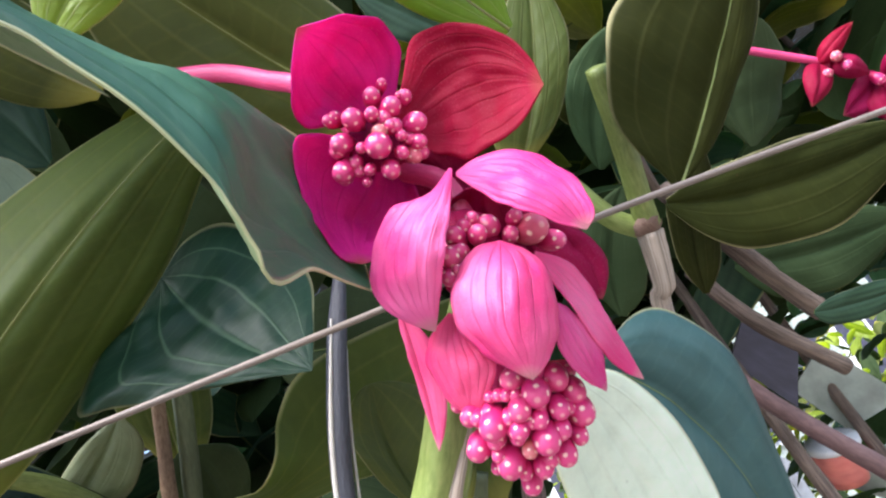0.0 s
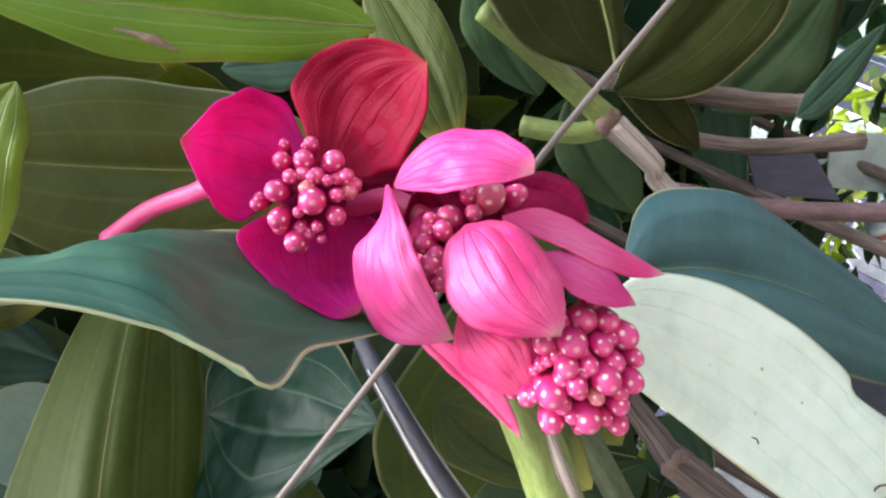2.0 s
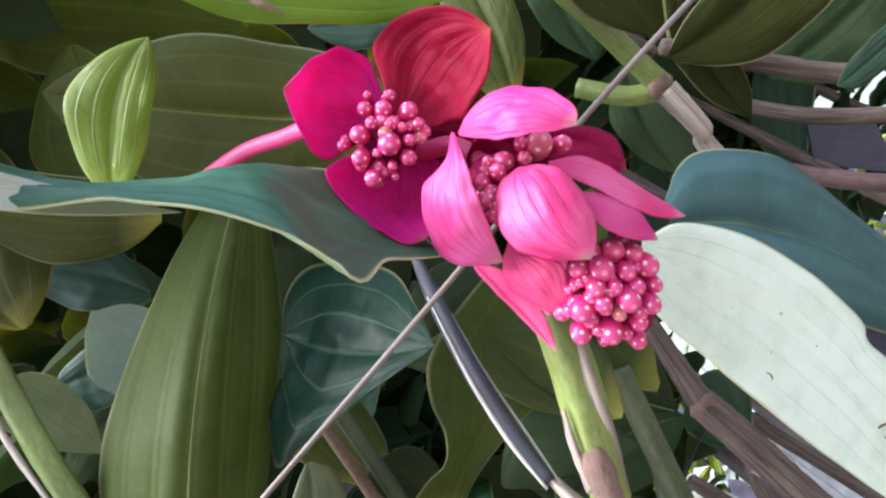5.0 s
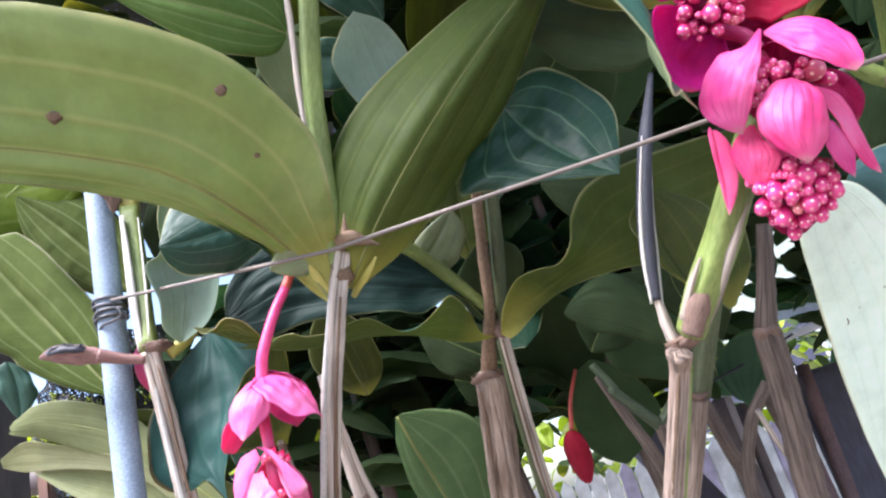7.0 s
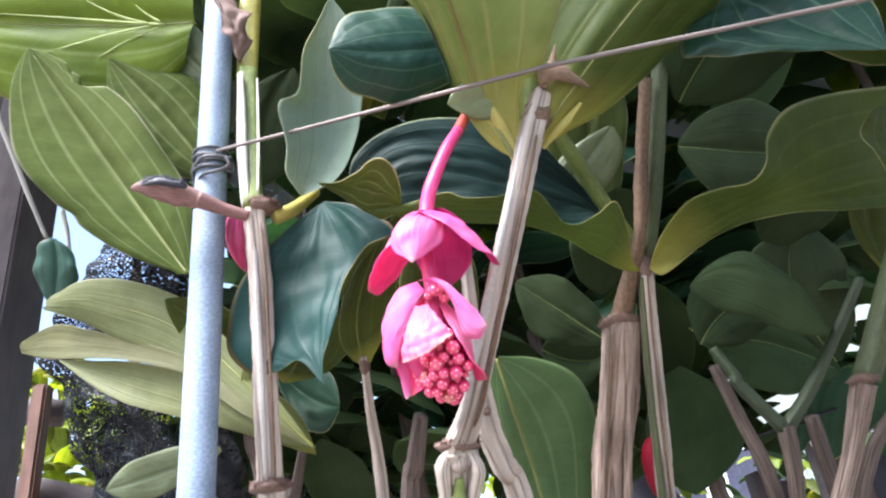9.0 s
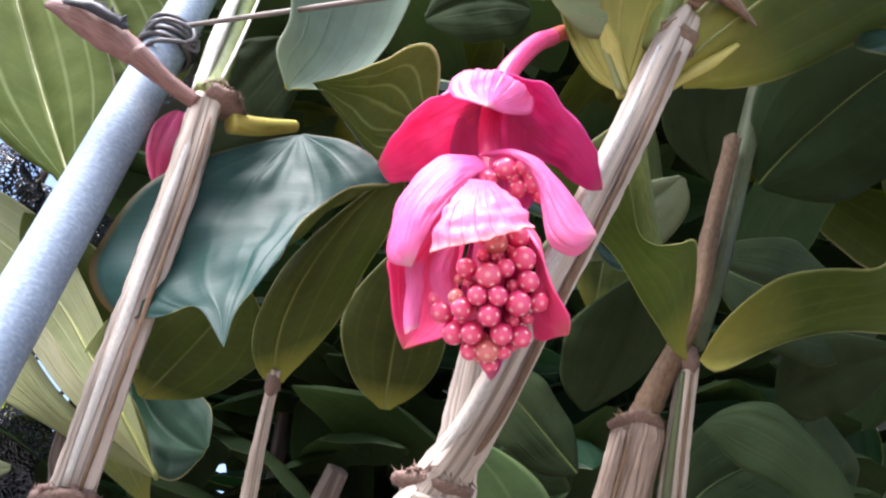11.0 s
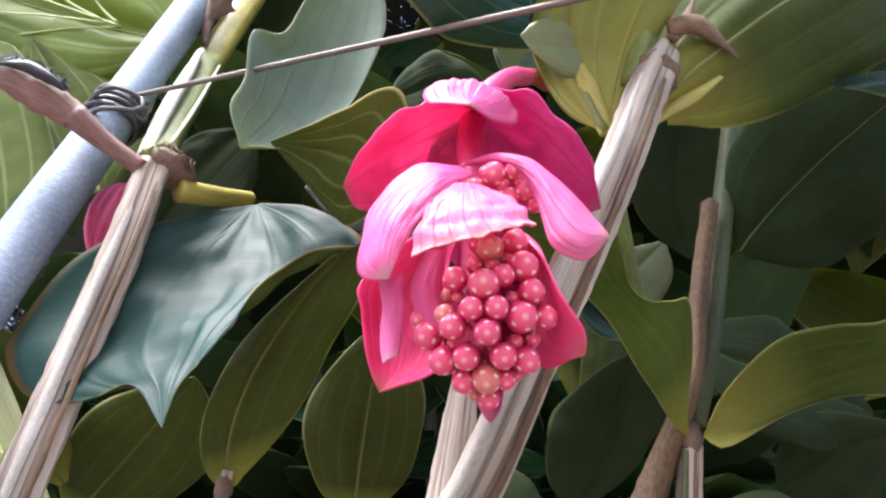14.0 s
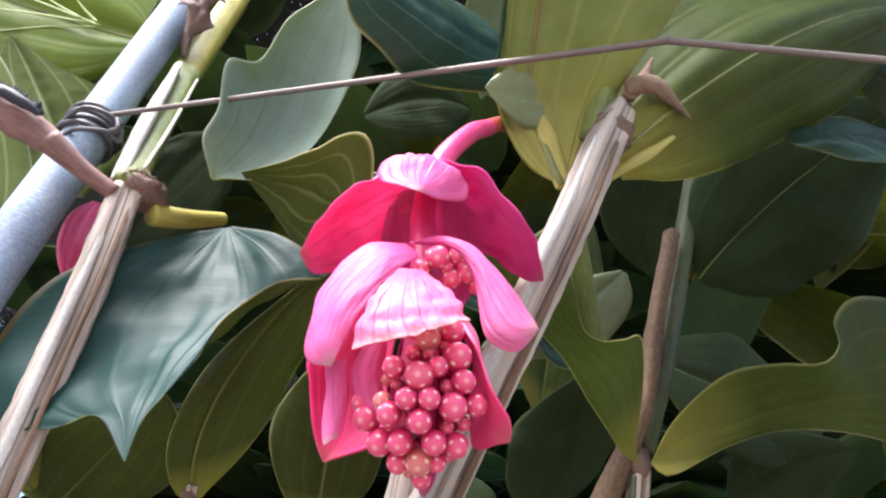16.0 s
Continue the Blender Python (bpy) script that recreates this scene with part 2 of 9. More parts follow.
    return m


PINK = bract_material("bract_outside", (0.82, 0.028, 0.19), (0.97, 0.165, 0.37), (0.60, 0.012, 0.10), (0.72, 0.42, 0.38), 0.30, 0.45, 0.32)
# Inner bract colour twice: CRIMSON with shade put in, MAGENTA with light.
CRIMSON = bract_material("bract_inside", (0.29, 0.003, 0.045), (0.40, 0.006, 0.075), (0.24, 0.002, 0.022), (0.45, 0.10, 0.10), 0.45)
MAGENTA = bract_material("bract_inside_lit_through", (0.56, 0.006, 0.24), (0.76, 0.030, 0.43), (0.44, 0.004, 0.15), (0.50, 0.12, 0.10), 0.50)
BLUSH = bract_material("pale_bract_outside", (0.89, 0.10, 0.31), (0.97, 0.27, 0.50), (0.70, 0.04, 0.17), (0.72, 0.42, 0.38), 0.30, 0.45, 0.32)
ROSE = bract_material("rose_bract_inside", (0.76, 0.055, 0.25), (0.88, 0.16, 0.42), (0.56, 0.01, 0.08), (0.6, 0.2, 0.2), 0.42)


def bud_material(name, stops, tan_share):
    m, n, l, b = material(name)
    uv = n.new("ShaderNodeUVMap")
    sep = n.new("ShaderNodeSeparateXYZ")
    l.new(uv.outputs[0], sep.inputs[0])
    info = n.new("ShaderNodeObjectInfo")
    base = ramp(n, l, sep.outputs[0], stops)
    tan = mixed(n, l, "MIX", ramp(n, l, info.outputs["Random"], ((0.995 - tan_share, (0, 0, 0)), (1.04 - tan_share, (0.55, 0.55, 0.55)))), base, (0.56, 0.24, 0.15))
    turn = calc(n, l, "SUBTRACT", calc(n, l, "FRACT", calc(n, l, "MULTIPLY", sep.outputs[1], 5.0)), 0.5)
    up = calc(n, l, "MULTIPLY", calc(n, l, "SUBTRACT", sep.outputs[0], 0.88), 5.0)
    off = calc(n, l, "SQRT", calc(n, l, "ADD", calc(n, l, "MULTIPLY", turn, turn), calc(n, l, "MULTIPLY", up, up)))
    dot = calc(n, l, "MAXIMUM", ramp(n, l, off, ((0.13, (1, 1, 1)), (0.25, (0, 0, 0)))), ramp(n, l, sep.outputs[0], ((0.992, (0, 0, 0)), (1.0, (0.4, 0.4, 0.4)))))
    c = mixed(n, l, "MIX", calc(n, l, "MULTIPLY", dot, 0.85), tan, (0.95, 0.72, 0.62))
    l.new(c, b.inputs["Base Color"])
    b.inputs["Roughness"].default_value = 0.40
    b.inputs["Subsurface Weight"].default_value = 0.0
    bumped(n, l, b, dot, 0.4, 0.0004)
    return m


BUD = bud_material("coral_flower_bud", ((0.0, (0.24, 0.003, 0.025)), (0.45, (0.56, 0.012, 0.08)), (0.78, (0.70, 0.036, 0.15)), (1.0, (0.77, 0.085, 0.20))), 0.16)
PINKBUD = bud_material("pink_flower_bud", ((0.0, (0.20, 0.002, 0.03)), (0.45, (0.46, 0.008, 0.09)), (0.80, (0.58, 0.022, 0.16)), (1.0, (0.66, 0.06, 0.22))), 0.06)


def grained(name, stops, scale, rough, stretch=(1, 1, 1), bump=0.6, distance=0.002, metal=0.0, dark_lines=None, detail=8.0):
    """A weathered surface: two noises, drawn out along the piece where stretch says so, by its u, v."""
    m, n, l, b = material(name)
    uv = n.new("ShaderNodeUVMap")
    mp = n.new("ShaderNodeMapping")
    mp.inputs["Scale"].default_value = stretch
    l.new(uv.outputs[0], mp.inputs[0])
    grain = node(n, "TexNoise", Scale=scale, Detail=detail, Roughness=0.65)
    l.new(mp.outputs[0], grain.inputs["Vector"])
    co = n.new("ShaderNodeTexCoord")
    stain = node(n, "TexNoise", Scale=14.0, Detail=5.0)
    l.new(co.outputs["Object"], stain.inputs["Vector"])
    c = ramp(n, l, grain.outputs[0], stops)
    c = mixed(n, l, "MULTIPLY", 0.7, c, ramp(n, l, stain.outputs[0], ((0.3, (0.55, 0.52, 0.5)), (0.65, (1.15, 1.12, 1.1)))))
    height = grain.outputs[0]
    if dark_lines:
        crack = node(n, "TexNoise", Scale=dark_lines * 1.5, Detail=5.0, Roughness=0.45)
        along = n.new("ShaderNodeMapping")
        along.inputs["Scale"].default_value = (stretch[0] * 0.3, stretch[1], 1)
        l.new(uv.outputs[0], along.inputs[0])
        l.new(along.outputs[0], crack.inputs["Vector"])
        line = ramp(n, l, crack.outputs[0], ((0.46, (1, 1, 1)), (0.495, (0.16, 0.13, 0.11)), (0.53, (1, 1, 1))))
        c = mixed(n, l, "MULTIPLY", 0.6, c, line)
        height = calc(n, l, "ADD", height, calc(n, l, "MULTIPLY", line, 0.7))
    l.new(c, b.inputs["Base Color"])
    l.new(calc(n, l, "ADD", calc(n, l, "MULTIPLY", stain.outputs[0], 0.2), rough - 0.1), b.inputs["Roughness"])
    b.inputs["Metallic"].default_value = metal
    bumped(n, l, b, height, bump, distance)
    return m


CORK = grained("corky_stem", ((0.22, (0.22, 0.17, 0.13)), (0.42, (0.45, 0.375, 0.315)), (0.70, (0.67, 0.60, 0.53))), 3.0, 0.85, (0.35, 4, 1), 0.8, 0.002, 0.0, 1.1)
DARKCORK = grained("dark_stem", ((0.25, (0.07, 0.05, 0.04)), (0.5, (0.16, 0.12, 0.10)), (0.75, (0.27, 0.21, 0.17))), 3.0, 0.85, (0.5, 5, 1), 0.8, 0.002, 0.0, 2.0)
BROWNCORK = grained("brown_corky_stem", ((0.25, (0.17, 0.115, 0.085)), (0.48, (0.36, 0.265, 0.21)), (0.70, (0.54, 0.43, 0.36))), 3.0, 0.85, (0.6, 4, 1), 0.9, 0.0025, 0.0, 1.6)
# The green stem colour with shade mixed in, duller and darker than GREEN.
SHADEGREEN = grained("shaded_green_stem", ((0.3, (0.055, 0.07, 0.028)), (0.6, (0.10, 0.12, 0.052)), (0.85, (0.17, 0.17, 0.09))), 3.0, 0.55, (3, 8, 1), 0.4, 0.001)
GREEN = grained("green_stem", ((0.3, (0.12, 0.17, 0.035)), (0.6, (0.22, 0.28, 0.08)), (0.85, (0.36, 0.34, 0.14))), 3.0, 0.5, (3, 8, 1), 0.4, 0.001)
RIB = grained("leaf_rib", ((0.3, (0.17, 0.19, 0.045)), (0.6, (0.22, 0.24, 0.065)), (0.85, (0.28, 0.28, 0.09))), 3.0, 0.45, (2, 6, 1), 0.3, 0.001)
YELLOW = grained("yellow_petiole", ((0.3, (0.33, 0.30, 0.055)), (0.6, (0.47, 0.42, 0.10)), (0.85, (0.52, 0.44, 0.16))), 3.0, 0.45, (2, 6, 1), 0.3, 0.001)
STALK = grained("pink_stalk", ((0.3, (0.58, 0.025, 0.15)), (0.6, (0.74, 0.07, 0.23)), (0.85, (0.80, 0.16, 0.30))), 4.0, 0.42, (3, 9, 1), 0.3, 0.0008)
RUSTY = grained("red_stalk", ((0.3, (0.40, 0.05, 0.03)), (0.6, (0.55, 0.10, 0.08)), (0.85, (0.62, 0.18, 0.12))), 4.0, 0.45, (3, 9, 1), 0.3, 0.0008)
ZINC = grained("galvanised_steel", ((0.3, (0.15, 0.20, 0.28)), (0.5, (0.23, 0.30, 0.39)), (0.75, (0.38, 0.46, 0.55))), 9.0, 0.68, (6, 3, 1), 0.25, 0.0006, 0.1)
WIRE = grained("dull_wire", ((0.3, (0.13, 0.105, 0.09)), (0.6, (0.24, 0.205, 0.185)), (0.85, (0.34, 0.30, 0.275))), 6.0, 0.55, (40, 2, 1), 0.3, 0.0004, 0.3)
TIEWIRE = grained("dark_tie_wire", ((0.3, (0.05, 0.05, 0.055)), (0.7, (0.15, 0.15, 0.16))), 6.0, 0.5, (20, 2, 1), 0.3, 0.0004, 0.5)
BROWNBUD = grained("dry_brown_scale", ((0.3, (0.11, 0.06, 0.045)), (0.6, (0.23, 0.15, 0.12)), (0.85, (0.40, 0.29, 0.23))), 5.0, 0.75, (3, 9, 1), 0.7, 0.001)
PLUM = grained("plum_brown_scale", ((0.3, (0.13, 0.055, 0.055)), (0.6, (0.24, 0.13, 0.11)), (0.85, (0.38, 0.25, 0.18))), 4.0, 0.6, (2, 8, 1), 0.5, 0.001)
BLACKSTICK = grained("black_dried_stem", ((0.3, (0.012, 0.013, 0.02)), (0.7, (0.035, 0.037, 0.055))), 4.0, 0.45, (4, 8, 1), 0.5, 0.001)
WHITERIM = grained("bleached_rim", ((0.3, (0.40, 0.38, 0.34)), (0.7, (0.66, 0.64, 0.6))), 5.0, 0.8, (6, 4, 1), 0.6, 0.001)
GREYWOOD = grained("greyed_timber", ((0.3, (0.22, 0.19, 0.19)), (0.6, (0.36, 0.33, 0.34)), (0.85, (0.50, 0.46, 0.47))), 3.0, 0.7, (1, 10, 1), 0.4, 0.002)
SCAR = grained("leaf_scar", ((0.3, (0.10, 0.055, 0.03)), (0.7, (0.24, 0.16, 0.10))), 6.0, 0.8, (3, 3, 1), 0.6, 0.001)
TIMBER = grained("brown_timber", ((0.3, (0.125, 0.098, 0.100)), (0.6, (0.165, 0.132, 0.132)), (0.85, (0.205, 0.168, 0.166))), 3.0, 0.6, (1, 8, 1), 0.3, 0.002)
FENCEWHITE = grained("white_paint", ((0.3, (0.72, 0.75, 0.80)), (0.7, (0.86, 0.88, 0.92))), 3.0, 0.55, (2, 8, 1), 0.3, 0.002)
# White paint again, with the shade's lilac tint put into the colour.
FENCESHADE = grained("lilac_shaded_white", ((0.3, (0.40, 0.36, 0.52)), (0.7, (0.55, 0.50, 0.66))), 3.0, 0.55, (2, 8, 1), 0.3, 0.002)
NAVY = grained("navy_paint", ((0.3, (0.030, 0.032, 0.055)), (0.7, (0.06, 0.062, 0.10))), 3.0, 0.5, (2, 8, 1), 0.3, 0.002)
SOIL = grained("path", ((0.3, (0.13, 0.12, 0.10)), (0.6, (0.21, 0.19, 0.165)), (0.85, (0.30, 0.28, 0.25))), 40.0, 0.95, (1, 1, 1), 0.8, 0.01)
def fold_net():
    """Glossy black knitted threads with small see-through meshes between them."""
    m, n, l, b = material("black_shade_net")
    co = n.new("ShaderNodeTexCoord")
    cell = n.new("ShaderNodeTexVoronoi")
    cell.feature = "DISTANCE_TO_EDGE"
    cell.inputs["Scale"].default_value = 210.0
    l.new(co.outputs["Object"], cell.inputs["Vector"])
    pull = node(n, "TexNoise", Scale=22.0, Detail=3.0)
    l.new(co.outputs["Object"], pull.inputs["Vector"])
    b.inputs["Base Color"].default_value = (0.010, 0.013, 0.020, 1)
    b.inputs["Roughness"].default_value = 0.26
    b.inputs["Specular IOR Level"].default_value = 0.7
    bumped(n, l, b, cell.outputs["Distance"], 1.0, 0.004)
    wide = calc(n, l, "MULTIPLY", calc(n, l, "SUBTRACT", 0.92, pull.outputs[0]), 0.50)
    hole = calc(n, l, "GREATER_THAN", cell.outputs["Distance"], wide)
    clear = n.new("ShaderNodeBsdfTransparent")
    mix = n.new("ShaderNodeMixShader")
    l.new(hole, mix.inputs[0])
    l.new(b.outputs[0], mix.inputs[1])
    l.new(clear.outputs[0], mix.inputs[2])
    l.new(mix.outputs[0], n["Material Output"].inputs["Surface"])
    return m


NETTING = fold_net()


def roof_net():
    m, n, l, b = material("woven_shade_net")
    co = n.new("ShaderNodeTexCoord")
    w = n.new("ShaderNodeTexVoronoi")
    w.inputs["Scale"].default_value = 130.0
    l.new(co.outputs["Object"], w.inputs["Vector"])
    big = node(n, "TexNoise", Scale=5.0, Detail=3.0)
    l.new(co.outputs["Object"], big.inputs["Vector"])
    b.inputs["Base Color"].default_value = (0.012, 0.013, 0.014, 1)
    b.inputs["Roughness"].default_value = 0.6
    hole = calc(n, l, "LESS_THAN", w.outputs["Distance"], calc(n, l, "MULTIPLY", big.outputs[0], 0.24))
    clear = n.new("ShaderNodeBsdfTransparent")
    mix = n.new("ShaderNodeMixShader")
    l.new(hole, mix.inputs[0])
    l.new(b.outputs[0], mix.inputs[1])
    l.new(clear.outputs[0], mix.inputs[2])
    l.new(mix.outputs[0], n["Material Output"].inputs["Surface"])
    return m


ROOFNET = roof_net()
NERVE = grained("pale_leaf_nerve", ((0.3, (0.25, 0.33, 0.07)), (0.7, (0.34, 0.41, 0.11))), 4.0, 0.5, (3, 4, 1), 0.3, 0.0006)
PALERIM = grained("pale_leaf_margin", ((0.3, (0.30, 0.33, 0.15)), (0.6, (0.42, 0.45, 0.25)), (0.85, (0.50, 0.46, 0.26))), 4.0, 0.5, (3, 4, 1), 0.3, 0.0006)
REDTIMBER = grained("red_brown_timber", ((0.3, (0.15, 0.075, 0.05)), (0.7, (0.26, 0.14, 0.10))), 3.0, 0.6, (1, 10, 1), 0.3, 0.002)
MOSSY = grained("dark_green_stem", ((0.3, (0.020, 0.034, 0.014)), (0.6, (0.045, 0.065, 0.028)), (0.85, (0.085, 0.10, 0.055))), 3.0, 0.6, (2, 8, 1), 0.5, 0.001)
SHEETBLUE = grained("pale_blue_sheet", ((0.3, (0.38, 0.48, 0.60)), (0.7, (0.55, 0.64, 0.74))), 4.0, 0.5, (1, 1, 1), 0.3, 0.003)
POD = bract_material("closed_bract", (0.30, 0.006, 0.02), (0.42, 0.02, 0.05), (0.22, 0.004, 0.012), (0.40, 0.10, 0.08), 0.2)
MAUVE = grained("mauve_paint", ((0.3, (0.10, 0.058, 0.062)), (0.7, (0.19, 0.115, 0.118))), 3.0, 0.6, (2, 6, 1), 0.3, 0.002)
GREYPANEL = grained("grey_green_board", ((0.3, (0.22, 0.27, 0.24)), (0.7, (0.42, 0.48, 0.44))), 6.0, 0.7, (1, 1, 1), 0.4, 0.003)
CORAL = grained("coral_plastic", ((0.3, (0.62, 0.16, 0.14)), (0.7, (0.75, 0.24, 0.2))), 6.0, 0.5, (1, 1, 1), 0.2, 0.001)


# building
def meshed(name, verts, faces, mats, slots=None, uvs=None, parent=None, label="", smooth=True):
    data = bpy.data.meshes.new(name)
    data.from_pydata([tuple(v) for v in verts], [], faces)
    for m in mats:
        data.materials.append(m)
    if slots is not None:
        data.polygons.foreach_set("material_index", slots)
    if smooth:
        data.polygons.foreach_set("use_smooth", [True] * len(faces))
    if uvs is not None:
        layer = data.uv_layers.new(name="UVMap")
        idx = np.empty(len(data.loops), dtype=np.int32)
        data.loops.foreach_get("vertex_index", idx)
        layer.data.foreach_set("uv", np.asarray(uvs, dtype=np.float32)[idx].ravel())
    data.update()
    ob = new(name, data)
    ob.parent = parent
    if label:
        tagged(ob, label)
    return ob


def thing(name, label, category, group="", kind="", at=(0, 0, 0)):
    ob = new(name)
    ob.empty_display_size = 0.02
    return tagged(ob, label, category, group, kind)


def unit(v):
    v = np.asarray(v, float)
    return v / max(np.linalg.norm(v), 1e-9)


def blade_sheet(base, mid, tip, left, right, bulge, wave, waves, phase, pa, pb, nu, nv, droop=0.0, nip=0.0, crease=0.0, point=0.0, cuts=(), quilt=0.0, pleat=0.0):
    """Points of a blade: its midrib runs base - mid - tip; left and right are its edges at half length."""
    base, mid, tip, left, right = (np.array(p, float) for p in (base, mid, tip, left, right))
    lv, rv = left - mid, right - mid
    n = unit(np.cross(right - left, tip - base))
    size = 0.5 * np.linalg.norm(right - left)
    top = 0.5 ** pa * 0.5 ** pb
    pts, uv = [], []
    for i in range(nu + 1):
        u = i / nu
        c = base * (1 - u) * (1 - 2 * u) + mid * 4 * u * (1 - u) + tip * u * (2 * u - 1)
        p = (max(u, 0.012) ** pa * max(1 - u, 0.0) ** pb) / top
        p = max(p, 0.10 * (1 - u)) if u < 0.3 else p
        if point:
            q = (1 - u) * point
            p = (p ** -4 + max(q, 1e-4) ** -4) ** -0.25 if p > 1e-4 else 0.0
        for j in range(nv + 1):
            v = 2 * j / nv - 1
            a = abs(v)
            side = lv if v < 0 else rv
            k = p
            if nip:
                k *= 1 + nip * math.sin(waves * 6.283 * u * 0.8 + phase * 1.7 + (1.3 if v < 0 else 0)) * a ** 3 * math.sin(math.pi * u)
            for place, which, wide, deep in cuts:
                if v * which > 0:
                    k *= 1 - deep * a * max(0.0, 1 - abs(u - place + 0.02 * math.sin(a * 9)) / wide)
            q = c + side * a * k
            h = bulge * size * p * 4 * a * (1 - a)
            h += wave * size * a ** 2.2 * math.sin(waves * 6.283 * u + phase + (1.9 if v < 0 else 0)) * math.sin(math.pi * min(1, u * 1.05))
            h -= droop * size * u * u
            if pleat:
                z = a / 0.36 if a < 0.36 else 1 + (a - 0.36) / 0.34 if a < 0.70 else 2 + (a - 0.70) / 0.30
                h += pleat * size * p * (abs(math.sin(math.pi * z)) - 0.4) * (1 if int(z) % 2 == 0 else -0.55) * min(1, 4 * (1 - u))
            if quilt:
                h += quilt * size * abs(math.sin(a * 9.0)) * math.sin(u * 62 + 5 * a + 2.5 * noise.noise((u * 5, v * 3, c[0] * 9))) * min(1, 5 * u) * min(1, 4 * (1 - u)) * (1 - 0.5 * a)
            if crease:
                s0 = c[0] * 7 + c[2] * 3
                h += crease * size * (noise.noise((u * 9 + s0, v * 2.2, s0)) + 0.6 * noise.noise((u * 4, v * 7 + s0, 2.0))) * min(1, 4 * u) * min(1, 3 * (1 - u))
            pts.append(q + n * h)
            uv.append((u, j / nv))
    return np.array(pts), uv, n


def blade(name, parent, base, mid, tip, left, right, front, back, thick=0.0006, bulge=0.12, wave=0.08, waves=2.2, phase=0.0,
          pa=0.75, pb=0.85, nu=30, nv=20, nip=0.05, label="", rib=None, ribs=0.0, crease=0.05, point=0.0, cuts=(), quilt=0.0, pleat=0.0):
    pts, uv, n = blade_sheet(base, mid, tip, left, right, bulge, wave, waves, phase, pa, pb, nu, nv, nip=nip, crease=crease, point=point, cuts=cuts, quilt=quilt, pleat=pleat)
    # normals of the sheet, for its thickness
    grid = pts.reshape(nu + 1, nv + 1, 3)
    du, dv = np.gradient(grid, axis=0), np.gradient(grid, axis=1)
    nor = np.cross(dv, du)
    nor /= np.maximum(np.linalg.norm(nor, axis=2, keepdims=True), 1e-9)
    nor[np.abs(nor).sum(axis=2) < 0.5] = n
    nor = nor.reshape(-1, 3)
    verts = np.concatenate([pts + nor * thick / 2, pts - nor * thick / 2])
    w, total = nv + 1, len(pts)
    faces, slots = [], []
    for i in range(nu):
        for j in range(nv):
            a = i * w + j
            faces.append((a, a + 1, a + w + 1, a + w)), slots.append(0)
            faces.append((total + a, total + a + w, total + a + w + 1, total + a + 1)), slots.append(1)
    for i in range(nu):
        for j, s in ((0, 1), (nv, -1)):
            a, b = i * w + j, (i + 1) * w + j
            faces.append((a, b, total + b, total + a) if s > 0 else (b, a, total + a, total + b)), slots.append(0)
    ob = meshed(name, verts, faces, [front, back], slots, uv + uv, parent, label)
    if rib is not None and ribs > 0:
        mids = grid[:, nv // 2, :] + nor.reshape(nu + 1, nv + 1, 3)[:, nv // 2, :] * thick * 0.6
        tube("midrib", ob, mids[:-2], [ribs * (1 - 0.85 * k / nu) for k in range(nu - 1)], rib, sides=6, fine=False)
    return ob


def spline(points, per=8):
    """A smooth line through points."""
    p = [np.array(q, float) for q in points]
    p = [2 * p[0] - p[1], *p, 2 * p[-1] - p[-2]]
    out = []
    for i in range(1, len(p) - 2):
        for k in range(per):
            t = k / per
            a, b, c, d = p[i - 1], p[i], p[i + 1], p[i + 2]
            out.append(0.5 * (2 * b + (c - a) * t + (2 * a - 5 * b + 4 * c - d) * t * t + (3 * b - a - 3 * c + d) * t ** 3))
    out.append(p[-2])
    return out


def tube(name, parent, points, radii, mat, sides=12, lobes=0.0, label="", fine=True, per=8, rough=0.0, seed=0, flat=1.0, lobe_count=4):
    """A stem along points; lobes: how far it is four-winged; rough: uneven bark."""
    per = max(per, 18) if rough > 0.1 and sides > 12 else per
    line = spline(points, per) if fine else [np.array(q, float) for q in points]
    rad = np.interp(np.linspace(0, 1, len(line)), np.linspace(0, 1, len(radii)), radii)
    rng = random.Random(seed)
    verts, uv, faces = [], [], []
    ref, run = None, 0.0
    for i, c in enumerate(line):
        a, b = line[max(i - 1, 0)], line[min(i + 1, len(line) - 1)]
        t = unit(b - a)
        if ref is None:
            ref = unit(np.cross(t, (0.31, 0.92, 0.2)))
        ref = unit(ref - t * np.dot(ref, t))
        side = np.cross(t, ref)
        if i:
            run += np.linalg.norm(c - line[i - 1])
        for k in range(sides + 1):
            ang = 6.28318 * k / sides
            r = rad[i] * (1 + lobes * math.cos(lobe_count * ang))
            if rough:
                r *= 1 + rough * (0.45 * noise.noise((math.cos(ang) * 2.2 + seed, math.sin(ang) * 2.2, run * 18)) + 0.45 * noise.noise((math.cos(ang) * 5 + seed, math.sin(ang) * 5, run * 130)))
            verts.append(c + ref * r * math.cos(ang) + side * r * flat * math.sin(ang))
            uv.append((run * 10, k / sides))
    w = sides + 1
    for i in range(len(line) - 1):
        for k in range(sides):
            a = i * w + k
            faces.append((a, a + 1, a + w + 1, a + w))
    n0 = len(verts)
    verts += [line[0], line[-1]]
    uv += [(0, 0), (run * 10, 0)]
    last = (len(line) - 1) * w
    for k in range(sides):
        faces.append((n0, k + 1, k))
        faces.append((n0 + 1, last + k, last + k + 1))
    return meshed(name, verts, faces, [mat], None, uv, parent, label)


